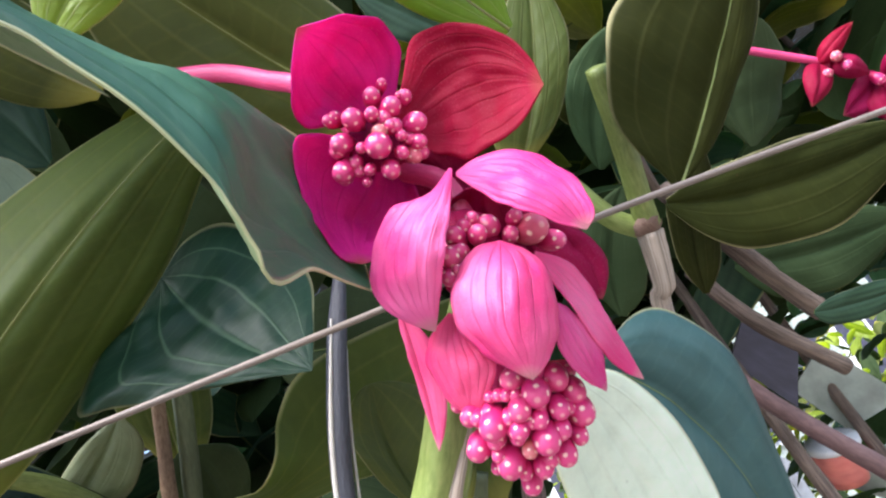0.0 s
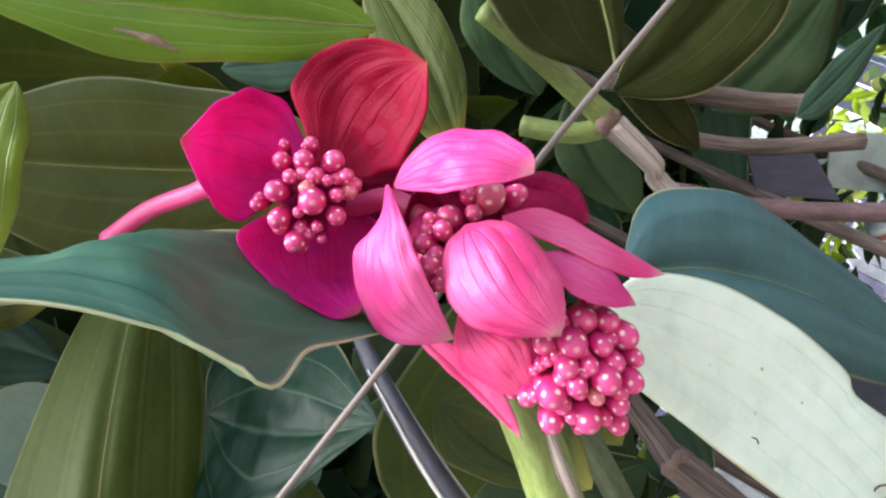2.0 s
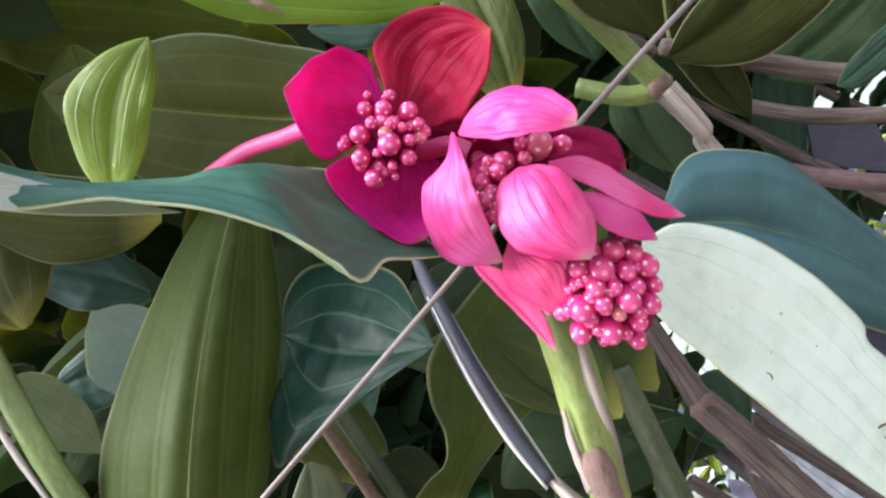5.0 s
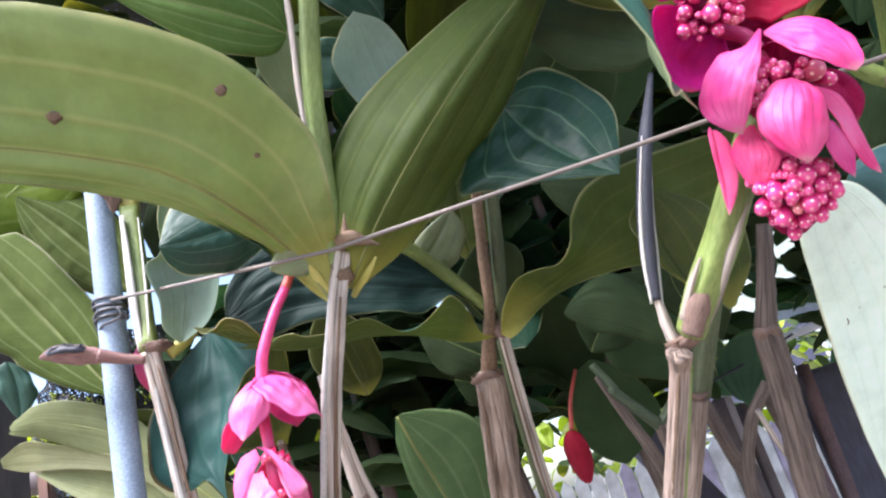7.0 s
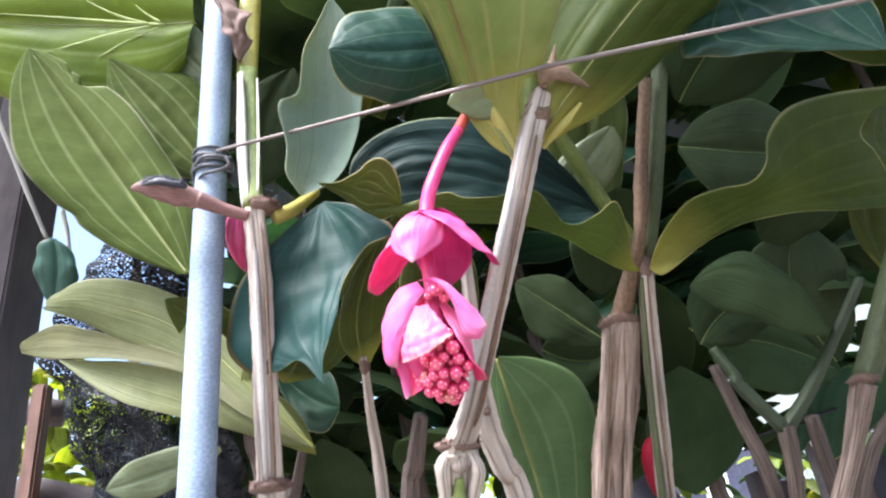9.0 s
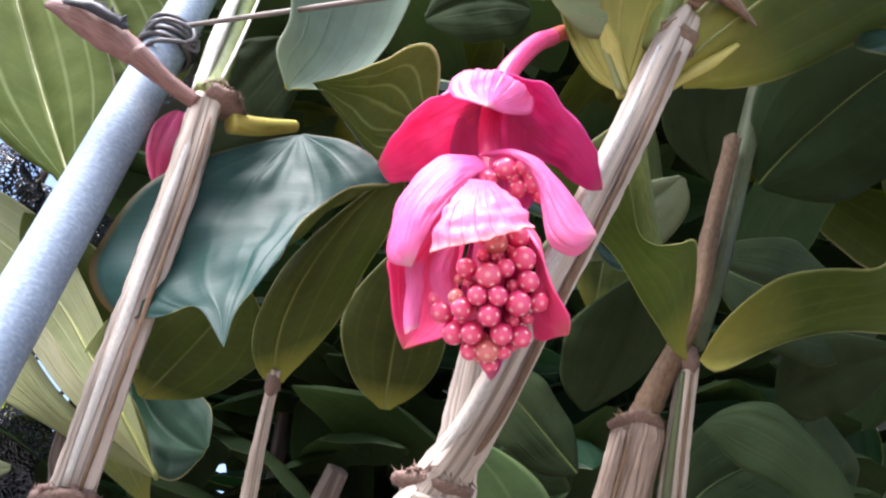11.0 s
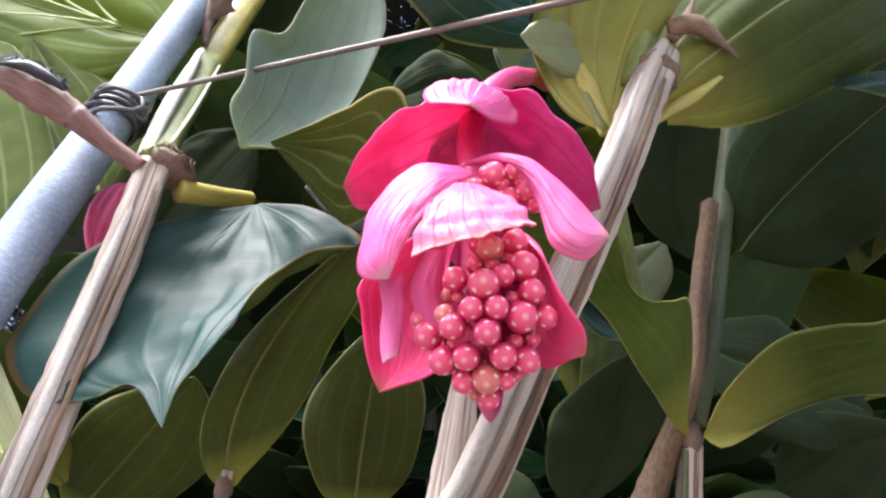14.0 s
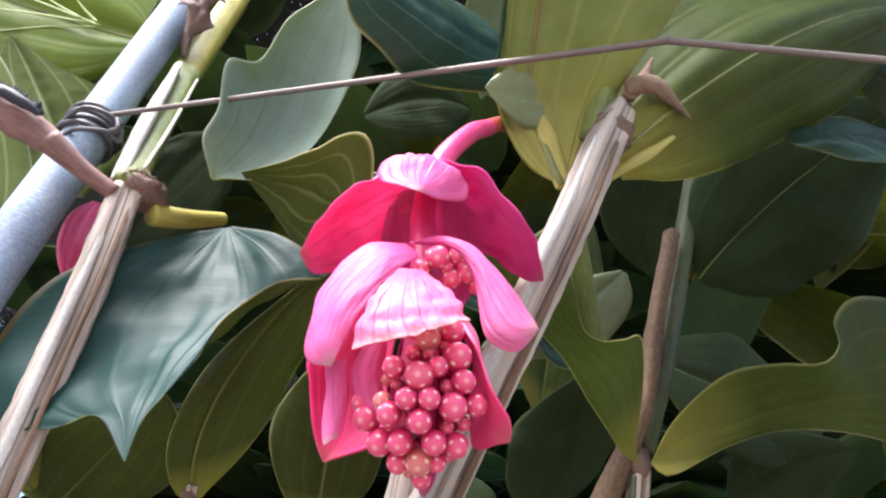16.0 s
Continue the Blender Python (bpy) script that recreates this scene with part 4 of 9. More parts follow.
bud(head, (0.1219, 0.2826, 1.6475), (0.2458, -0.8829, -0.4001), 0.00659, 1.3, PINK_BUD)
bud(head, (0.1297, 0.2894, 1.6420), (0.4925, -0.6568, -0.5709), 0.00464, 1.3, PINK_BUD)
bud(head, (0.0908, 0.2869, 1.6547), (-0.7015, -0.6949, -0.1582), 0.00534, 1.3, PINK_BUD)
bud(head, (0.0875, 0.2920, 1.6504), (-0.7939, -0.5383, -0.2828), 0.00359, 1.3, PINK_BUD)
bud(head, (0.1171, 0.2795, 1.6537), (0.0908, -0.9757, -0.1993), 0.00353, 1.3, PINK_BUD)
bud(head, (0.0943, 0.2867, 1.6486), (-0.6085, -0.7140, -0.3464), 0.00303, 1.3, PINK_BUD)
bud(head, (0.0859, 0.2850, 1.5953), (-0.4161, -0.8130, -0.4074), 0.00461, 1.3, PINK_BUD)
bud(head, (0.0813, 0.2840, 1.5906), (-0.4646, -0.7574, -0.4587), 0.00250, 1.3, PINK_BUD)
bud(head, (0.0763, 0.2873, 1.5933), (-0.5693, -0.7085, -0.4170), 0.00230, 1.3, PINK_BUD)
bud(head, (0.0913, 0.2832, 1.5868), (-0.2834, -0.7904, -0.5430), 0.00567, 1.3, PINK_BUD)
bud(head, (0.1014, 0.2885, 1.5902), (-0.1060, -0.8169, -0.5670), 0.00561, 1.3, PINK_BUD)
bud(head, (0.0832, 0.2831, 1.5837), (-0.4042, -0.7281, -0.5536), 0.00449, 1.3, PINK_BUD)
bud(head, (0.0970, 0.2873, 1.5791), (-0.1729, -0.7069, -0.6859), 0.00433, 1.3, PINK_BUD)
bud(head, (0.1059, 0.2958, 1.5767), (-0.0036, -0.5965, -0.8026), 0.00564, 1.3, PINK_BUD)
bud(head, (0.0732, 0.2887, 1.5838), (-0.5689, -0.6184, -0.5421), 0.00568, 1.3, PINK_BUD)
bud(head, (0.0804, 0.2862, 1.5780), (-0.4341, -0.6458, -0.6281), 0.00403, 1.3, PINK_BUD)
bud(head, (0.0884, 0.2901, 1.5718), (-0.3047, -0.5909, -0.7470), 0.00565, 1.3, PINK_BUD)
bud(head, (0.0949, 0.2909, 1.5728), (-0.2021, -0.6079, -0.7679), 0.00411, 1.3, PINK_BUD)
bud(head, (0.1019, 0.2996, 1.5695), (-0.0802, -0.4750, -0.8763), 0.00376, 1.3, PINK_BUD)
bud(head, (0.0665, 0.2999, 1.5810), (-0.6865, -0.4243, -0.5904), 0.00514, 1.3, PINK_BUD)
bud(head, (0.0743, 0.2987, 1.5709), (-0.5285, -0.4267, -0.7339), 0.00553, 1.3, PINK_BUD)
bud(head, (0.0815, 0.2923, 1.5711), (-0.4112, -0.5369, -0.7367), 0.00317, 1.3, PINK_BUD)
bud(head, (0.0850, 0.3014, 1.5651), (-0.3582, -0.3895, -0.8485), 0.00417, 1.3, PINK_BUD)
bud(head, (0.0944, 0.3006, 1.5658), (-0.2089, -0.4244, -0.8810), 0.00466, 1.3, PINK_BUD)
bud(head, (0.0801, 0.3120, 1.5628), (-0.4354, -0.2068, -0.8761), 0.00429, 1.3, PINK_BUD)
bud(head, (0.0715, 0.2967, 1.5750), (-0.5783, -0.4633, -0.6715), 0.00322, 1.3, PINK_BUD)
bud(head, (0.0782, 0.3029, 1.5665), (-0.4641, -0.3581, -0.8101), 0.00325, 1.3, PINK_BUD)
bud(head, (0.0682, 0.2956, 1.5920), (-0.7165, -0.5439, -0.4367), 0.00422, 1.3, PINK_BUD)
bud(head, (0.0671, 0.3033, 1.5996), (-0.8306, -0.4481, -0.3307), 0.00341, 1.3, PINK_BUD)
bud(head, (0.0698, 0.2924, 1.5892), (-0.6618, -0.5822, -0.4724), 0.00324, 1.3, PINK_BUD)
bud(head, (0.0789, 0.2854, 1.5922), (-0.5148, -0.7391, -0.4345), 0.00251, 1.3, PINK_BUD)
bud(head, (0.1063, 0.2929, 1.5840), (0.0070, -0.7112, -0.7030), 0.00518, 1.3, PINK_BUD)
bud(head, (0.0883, 0.2850, 1.5780), (-0.3111, -0.6914, -0.6520), 0.00359, 1.3, PINK_BUD)
bud(head, (0.0957, 0.2869, 1.5955), (-0.2386, -0.8605, -0.4502), 0.00420, 1.3, PINK_BUD)
bud(head, (0.1086, 0.2955, 1.5924), (0.0685, -0.7851, -0.6156), 0.00386, 1.3, PINK_BUD)
bud(head, (0.0716, 0.3047, 1.5716), (-0.5856, -0.3345, -0.7384), 0.00260, 1.3, PINK_BUD)
bud(head, (0.0984, 0.2891, 1.5812), (-0.1546, -0.7122, -0.6848), 0.00309, 1.3, PINK_BUD)
bud(head, (0.0862, 0.2868, 1.5955), (-0.4234, -0.8034, -0.4187), 0.00241, 1.3, PINK_BUD)
bud(head, (0.0722, 0.2941, 1.5796), (-0.5883, -0.5248, -0.6152), 0.00354, 1.3, PINK_BUD)
bud(head, (0.0796, 0.2897, 1.5769), (-0.4571, -0.5973, -0.6590), 0.00345, 1.3, PINK_BUD)
bud(head, (0.0873, 0.2915, 1.5726), (-0.3298, -0.5774, -0.7469), 0.00297, 1.3, PINK_BUD)
bud(head, (0.0858, 0.2865, 1.5791), (-0.3612, -0.6752, -0.6432), 0.00321, 1.3, PINK_BUD)
bud(head, (0.0903, 0.2895, 1.5998), (-0.3818, -0.8463, -0.3715), 0.00276, 1.3, PINK_BUD)
bud(head, (0.0844, 0.2849, 1.5893), (-0.4181, -0.7605, -0.4968), 0.00322, 1.3, PINK_BUD)
bud(head, (0.0905, 0.2856, 1.5822), (-0.2918, -0.7292, -0.6190), 0.00287, 1.3, PINK_BUD)
bud(head, (0.0884, 0.2997, 1.5669), (-0.3103, -0.4327, -0.8465), 0.00366, 1.3, PINK_BUD)
bud(head, (0.0898, 0.2850, 1.5898), (-0.3275, -0.7944, -0.5115), 0.00267, 1.3, PINK_BUD)
bud(head, (0.0787, 0.2885, 1.5796), (-0.4767, -0.6255, -0.6176), 0.00293, 1.3, PINK_BUD)
bud(head, (0.0841, 0.2862, 1.5938), (-0.4499, -0.7797, -0.4356), 0.00272, 1.3, PINK_BUD)
bud(head, (0.0734, 0.2930, 1.5792), (-0.5655, -0.5423, -0.6214), 0.00273, 1.3, PINK_BUD)
bud(head, (0.0740, 0.2899, 1.5888), (-0.5943, -0.6390, -0.4883), 0.00351, 1.3, PINK_BUD)
bud(head, (0.0890, 0.2857, 1.5928), (-0.3565, -0.8098, -0.4660), 0.00234, 1.3, PINK_BUD)
bud(head, (0.0938, 0.2870, 1.5936), (-0.2744, -0.8341, -0.4785), 0.00237, 1.3, PINK_BUD)
bud(head, (0.0681, 0.2996, 1.5806), (-0.6660, -0.4352, -0.6058), 0.00301, 1.3, PINK_BUD)
bud(head, (0.0793, 0.2866, 1.5835), (-0.4770, -0.6735, -0.5647), 0.00349, 1.3, PINK_BUD)
bud(head, (0.1017, 0.2924, 1.5788), (-0.0904, -0.6580, -0.7476), 0.00294, 1.3, PINK_BUD)
bud(head, (0.0700, 0.3062, 1.5725), (-0.6153, -0.3087, -0.7253), 0.00267, 1.3, PINK_BUD)
knob("core", head, (0.0973, 0.2951, 1.6518), (0.001, 0.021, -0.053), 0.017, 0.021, CRIMSON, rough=0.2)
bud(head, (0.0903, 0.2737, 1.6529), (-0.313, -0.949, 0.047), 0.00443, 1.3, PINK_BUD)
bud(head, (0.0854, 0.2737, 1.6456), (-0.473, -0.846, -0.246), 0.00480, 1.3, PINK_BUD)
bud(head, (0.0819, 0.2761, 1.6392), (-0.562, -0.689, -0.458), 0.00392, 1.3, PINK_BUD)
bud(head, (0.0892, 0.2727, 1.6460), (-0.332, -0.912, -0.239), 0.00349, 1.3, PINK_BUD)
bud(head, (0.0952, 0.2738, 1.6549), (-0.101, -0.985, 0.141), 0.00357, 1.3, PINK_BUD)
bud(head, (0.0854, 0.2741, 1.6397), (-0.440, -0.777, -0.451), 0.00303, 1.3, PINK_BUD)
bud(head, (0.0990, 0.2722, 1.6562), (0.072, -0.979, 0.188), 0.00312, 1.3, PINK_BUD)
bud(head, (0.0980, 0.2713, 1.6492), (0.028, -0.993, -0.111), 0.00396, 1.3, PINK_BUD)
knob("core", head, (0.0928, 0.3279, 1.5894), (-0.0112, 0.0252, -0.0483), 0.0185, 0.026, CRIMSON, rough=0.2)
knob("core", head, (0.0827, 0.2864, 1.7177), (-0.0068, -0.0282, -0.0088), 0.014, 0.01, CRIMSON, rough=0.2)
tube("stalk", head, [(0.0029, 0.3405, 1.8481), (0.0303, 0.3250, 1.8235), (0.0502, 0.3121, 1.7964), (0.0694, 0.3004, 1.7670), (0.0864, 0.3048, 1.7163), (0.1021, 0.2937, 1.6872), (0.1004, 0.3066, 1.6492), (0.0934, 0.3367, 1.5889)], [0.005, 0.005, 0.005, 0.005, 0.005, 0.005, 0.006, 0.009], STALK, label='smooth pink flower stalk')

# the hanging double flower head
bell = thing("pink_flower", "pink double-tiered flower head hanging open, full of buds", "flower", "flower heads")
tube("stalk", bell, [(-0.2880, 0.4820, 1.7520), (-0.3007, 0.4625, 1.7220), (-0.3110, 0.4505, 1.6970)], [0.0042, 0.0044, 0.0046], RUSTY, label="rust-red upper flower stalk")
tube("stalk", bell, [(-0.3105, 0.4510, 1.6980), (-0.3213, 0.4400, 1.6740), (-0.3344, 0.4322, 1.6415), (-0.3405, 0.4332, 1.6218), (-0.3439, 0.4293, 1.5924), (-0.3425, 0.4254, 1.5595), (-0.3416, 0.4247, 1.5179), (-0.3421, 0.4310, 1.4888)], [0.0046, 0.0049, 0.0052, 0.0055, 0.005, 0.005, 0.006, 0.007], STALK, label="ribbed rose-pink flower stalk")
petal(bell, [(-0.3408, 0.4347, 1.6217), (-0.3413, 0.4627, 1.6210), (-0.3625, 0.4660, 1.5982), (-0.3816, 0.4469, 1.5667), (-0.3895, 0.4353, 1.5651)], [(-0.3408, 0.4347, 1.6217), (-0.3546, 0.4380, 1.6146), (-0.3699, 0.4398, 1.5992), (-0.3825, 0.4381, 1.5788), (-0.3895, 0.4353, 1.5651)], [(-0.3415, 0.4136, 1.6109), (-0.3556, 0.4098, 1.5979), (-0.3711, 0.4125, 1.5825), (-0.3835, 0.4218, 1.5708), (-0.3895, 0.4353, 1.5651)], ROSE, BLUSH)
petal(bell, [(-0.3443, 0.4130, 1.6092), (-0.3333, 0.4075, 1.5996), (-0.3208, 0.4038, 1.5850), (-0.3052, 0.4123, 1.5711), (-0.2970, 0.4274, 1.5726), (-0.2935, 0.4355, 1.5679)], [(-0.3408, 0.4347, 1.6217), (-0.3266, 0.4335, 1.6147), (-0.3132, 0.4329, 1.6005), (-0.3012, 0.4324, 1.5817), (-0.2935, 0.4355, 1.5679)], [(-0.3408, 0.4347, 1.6217), (-0.3287, 0.4607, 1.6210), (-0.3100, 0.4568, 1.6016), (-0.2992, 0.4427, 1.5746), (-0.2935, 0.4355, 1.5679)], ROSE, BLUSH)
petal(bell, [(-0.3408, 0.4347, 1.6217), (-0.3323, 0.4179, 1.6088), (-0.3272, 0.4129, 1.5895), (-0.3358, 0.4086, 1.5760), (-0.3488, 0.3951, 1.5626)], [(-0.3408, 0.4347, 1.6217), (-0.3422, 0.4056, 1.5980), (-0.3465, 0.4004, 1.5783), (-0.3488, 0.3951, 1.5626)], [(-0.3408, 0.4347, 1.6217), (-0.3531, 0.4147, 1.6091), (-0.3642, 0.4064, 1.5895), (-0.3617, 0.4041, 1.5777), (-0.3488, 0.3951, 1.5626)], BLUSH, ROSE, end=0.1)
petal(bell, [(-0.3453, 0.4135, 1.5492), (-0.3550, 0.4094, 1.5330), (-0.3633, 0.4106, 1.5154), (-0.3669, 0.4141, 1.5053), (-0.3690, 0.4177, 1.5003)], [(-0.3472, 0.4137, 1.5518), (-0.3590, 0.4090, 1.5411), (-0.3697, 0.4106, 1.5220), (-0.3722, 0.4142, 1.5080), (-0.3690, 0.4177, 1.5003)], [(-0.3502, 0.4163, 1.5576), (-0.3638, 0.4141, 1.5524), (-0.3744, 0.4171, 1.5386), (-0.3788, 0.4218, 1.5251), (-0.3777, 0.4234, 1.5069), (-0.3690, 0.4177, 1.5003)], BLUSH, ROSE)
petal(bell, [(-0.3652, 0.4211, 1.5069), (-0.3638, 0.4275, 1.4972), (-0.3639, 0.4312, 1.4897), (-0.3644, 0.4321, 1.4854)], [(-0.3689, 0.4220, 1.5059), (-0.3672, 0.4270, 1.4962), (-0.3665, 0.4299, 1.4882), (-0.3664, 0.4313, 1.4832)], [(-0.3720, 0.4245, 1.5090), (-0.3697, 0.4283, 1.4992), (-0.3694, 0.4316, 1.4892), (-0.3679, 0.4330, 1.4827)], BLUSH, ROSE, end=0.3)
petal(bell, [(-0.3436, 0.4297, 1.5574), (-0.3504, 0.4421, 1.5276), (-0.3497, 0.4490, 1.5111), (-0.3513, 0.4536, 1.4994), (-0.3685, 0.4559, 1.4904)], [(-0.3436, 0.4297, 1.5574), (-0.3632, 0.4493, 1.5296), (-0.3635, 0.4539, 1.5156), (-0.3639, 0.4559, 1.5005), (-0.3685, 0.4559, 1.4904)], [(-0.3436, 0.4297, 1.5574), (-0.3770, 0.4405, 1.5267), (-0.3769, 0.4451, 1.5131), (-0.3729, 0.4522, 1.4986), (-0.3685, 0.4559, 1.4904)], ROSE, BLUSH)
petal(bell, [(-0.3531, 0.4177, 1.5152), (-0.3535, 0.4222, 1.5053), (-0.3521, 0.4262, 1.4979), (-0.3491, 0.4288, 1.4931)], [(-0.3557, 0.4167, 1.5136), (-0.3580, 0.4206, 1.5029), (-0.3554, 0.4256, 1.4958), (-0.3515, 0.4281, 1.4911)], [(-0.3582, 0.4184, 1.5149), (-0.3623, 0.4232, 1.5047), (-0.3595, 0.4282, 1.4963), (-0.3530, 0.4293, 1.4914)], BLUSH, ROSE, end=0.4)
petal(bell, [(-0.3441, 0.4089, 1.5375), (-0.3362, 0.4023, 1.5235), (-0.3310, 0.4009, 1.5145), (-0.3293, 0.4013, 1.5111)], [(-0.3486, 0.4079, 1.5362), (-0.3500, 0.4000, 1.5158), (-0.3496, 0.3996, 1.5069), (-0.3476, 0.3999, 1.5010)], [(-0.3519, 0.4097, 1.5377), (-0.3599, 0.4051, 1.5187), (-0.3631, 0.4057, 1.5064), (-0.3630, 0.4082, 1.4999)], BLUSH, ROSE, end=0.8)
petal(bell, [(-0.3490, 0.4157, 1.5579), (-0.3381, 0.4079, 1.5548), (-0.3271, 0.4037, 1.5460), (-0.3171, 0.4042, 1.5331), (-0.3100, 0.4056, 1.5219), (-0.3066, 0.4059, 1.5151)], [(-0.3475, 0.4155, 1.5580), (-0.3365, 0.4068, 1.5505), (-0.3272, 0.4036, 1.5386), (-0.3214, 0.4041, 1.5226), (-0.3153, 0.4050, 1.5134), (-0.3066, 0.4059, 1.5151)], [(-0.3459, 0.4154, 1.5579), (-0.3351, 0.4091, 1.5511), (-0.3273, 0.4083, 1.5402), (-0.3248, 0.4096, 1.5243), (-0.3215, 0.4105, 1.5119), (-0.3133, 0.4109, 1.5088), (-0.3066, 0.4059, 1.5151)], BLUSH, ROSE)
petal(bell, [(-0.3436, 0.4297, 1.5574), (-0.3300, 0.4126, 1.5190), (-0.3235, 0.4129, 1.5060), (-0.3202, 0.4159, 1.4961), (-0.3140, 0.4196, 1.4898), (-0.3128, 0.4254, 1.4858)], [(-0.3436, 0.4297, 1.5574), (-0.3239, 0.4235, 1.5241), (-0.3212, 0.4272, 1.5084), (-0.3194, 0.4274, 1.4954), (-0.3128, 0.4254, 1.4858)], [(-0.3436, 0.4297, 1.5574), (-0.3239, 0.4348, 1.5303), (-0.3221, 0.4386, 1.5113), (-0.3220, 0.4393, 1.4917), (-0.3162, 0.4294, 1.4871), (-0.3128, 0.4254, 1.4858)], ROSE, BLUSH)
petal(bell, [(-0.3436, 0.4297, 1.5574), (-0.3257, 0.4509, 1.5215), (-0.3310, 0.4519, 1.4913), (-0.3330, 0.4499, 1.4824), (-0.3353, 0.4505, 1.4786)], [(-0.3436, 0.4297, 1.5574), (-0.3364, 0.4567, 1.5249), (-0.3348, 0.4542, 1.4924), (-0.3351, 0.4503, 1.4824), (-0.3353, 0.4505, 1.4786)], [(-0.3436, 0.4297, 1.5574), (-0.3484, 0.4548, 1.5212), (-0.3399, 0.4535, 1.4912), (-0.3374, 0.4511, 1.4817), (-0.3353, 0.4505, 1.4786)], ROSE, BLUSH)
bract(bell, (-0.3389, 0.4370, 1.6236), (-0.3373, 0.4733, 1.6048), (-0.3388, 0.4824, 1.5766), (-0.3121, 0.4675, 1.5973), (-0.3596, 0.4623, 1.5967), ROSE, BLUSH, bulge=-0.2, pb=0.35, pa=0.3)
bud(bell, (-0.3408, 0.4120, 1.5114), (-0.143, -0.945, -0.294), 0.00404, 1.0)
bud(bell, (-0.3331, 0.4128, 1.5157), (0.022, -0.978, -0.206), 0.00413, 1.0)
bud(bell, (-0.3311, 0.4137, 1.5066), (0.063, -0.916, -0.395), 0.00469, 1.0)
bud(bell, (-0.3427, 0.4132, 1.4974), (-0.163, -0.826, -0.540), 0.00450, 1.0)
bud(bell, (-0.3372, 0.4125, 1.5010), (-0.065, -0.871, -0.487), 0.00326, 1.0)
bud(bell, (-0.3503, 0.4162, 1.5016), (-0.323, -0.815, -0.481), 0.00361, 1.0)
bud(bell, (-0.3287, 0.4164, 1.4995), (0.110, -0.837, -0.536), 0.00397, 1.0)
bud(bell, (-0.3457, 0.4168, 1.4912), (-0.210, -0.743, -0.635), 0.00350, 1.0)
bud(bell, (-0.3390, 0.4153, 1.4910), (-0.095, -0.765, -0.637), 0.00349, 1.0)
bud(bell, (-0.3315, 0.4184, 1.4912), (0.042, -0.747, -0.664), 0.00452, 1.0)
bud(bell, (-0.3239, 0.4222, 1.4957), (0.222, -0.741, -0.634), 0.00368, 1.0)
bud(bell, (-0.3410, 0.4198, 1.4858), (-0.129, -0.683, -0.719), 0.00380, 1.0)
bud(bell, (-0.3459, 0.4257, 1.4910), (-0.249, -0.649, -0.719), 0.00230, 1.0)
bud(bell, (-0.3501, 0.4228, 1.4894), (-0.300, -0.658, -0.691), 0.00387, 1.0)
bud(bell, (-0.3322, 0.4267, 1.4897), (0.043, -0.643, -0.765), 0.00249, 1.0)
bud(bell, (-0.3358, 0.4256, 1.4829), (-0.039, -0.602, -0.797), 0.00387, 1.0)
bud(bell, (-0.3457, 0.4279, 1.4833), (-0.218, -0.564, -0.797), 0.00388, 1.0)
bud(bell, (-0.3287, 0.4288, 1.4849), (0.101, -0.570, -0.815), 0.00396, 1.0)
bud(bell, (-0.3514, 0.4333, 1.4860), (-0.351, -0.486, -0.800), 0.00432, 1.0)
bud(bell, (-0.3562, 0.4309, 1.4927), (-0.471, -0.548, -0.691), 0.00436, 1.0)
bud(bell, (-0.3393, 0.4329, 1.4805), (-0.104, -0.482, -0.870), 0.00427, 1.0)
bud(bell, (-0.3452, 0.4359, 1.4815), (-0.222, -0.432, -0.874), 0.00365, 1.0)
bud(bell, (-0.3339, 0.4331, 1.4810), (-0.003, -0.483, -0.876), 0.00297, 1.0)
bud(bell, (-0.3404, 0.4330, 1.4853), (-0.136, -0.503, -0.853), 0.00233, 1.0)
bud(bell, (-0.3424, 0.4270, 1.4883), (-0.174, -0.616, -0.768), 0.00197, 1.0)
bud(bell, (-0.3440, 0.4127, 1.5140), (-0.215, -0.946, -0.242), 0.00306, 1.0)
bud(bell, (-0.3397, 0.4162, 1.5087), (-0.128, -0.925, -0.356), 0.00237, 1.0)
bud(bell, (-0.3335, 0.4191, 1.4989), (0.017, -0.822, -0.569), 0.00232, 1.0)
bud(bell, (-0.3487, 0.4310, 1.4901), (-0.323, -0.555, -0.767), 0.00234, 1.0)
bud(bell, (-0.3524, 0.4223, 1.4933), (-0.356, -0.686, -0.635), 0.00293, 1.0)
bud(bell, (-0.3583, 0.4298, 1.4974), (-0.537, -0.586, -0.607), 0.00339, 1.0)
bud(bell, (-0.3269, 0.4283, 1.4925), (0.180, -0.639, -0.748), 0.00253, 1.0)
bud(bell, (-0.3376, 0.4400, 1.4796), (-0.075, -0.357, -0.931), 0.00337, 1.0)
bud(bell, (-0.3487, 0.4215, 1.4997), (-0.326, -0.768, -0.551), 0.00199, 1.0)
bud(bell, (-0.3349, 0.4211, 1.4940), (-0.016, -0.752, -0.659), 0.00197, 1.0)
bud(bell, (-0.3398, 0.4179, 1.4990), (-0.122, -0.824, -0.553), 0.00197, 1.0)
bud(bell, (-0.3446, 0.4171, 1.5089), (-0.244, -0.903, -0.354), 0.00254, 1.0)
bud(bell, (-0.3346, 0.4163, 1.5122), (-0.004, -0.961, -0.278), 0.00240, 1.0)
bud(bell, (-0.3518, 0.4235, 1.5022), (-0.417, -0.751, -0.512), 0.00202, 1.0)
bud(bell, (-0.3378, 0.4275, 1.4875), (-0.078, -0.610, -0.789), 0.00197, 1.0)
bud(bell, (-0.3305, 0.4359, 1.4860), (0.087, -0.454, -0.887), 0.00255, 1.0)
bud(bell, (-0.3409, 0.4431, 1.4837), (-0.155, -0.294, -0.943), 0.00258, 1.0)
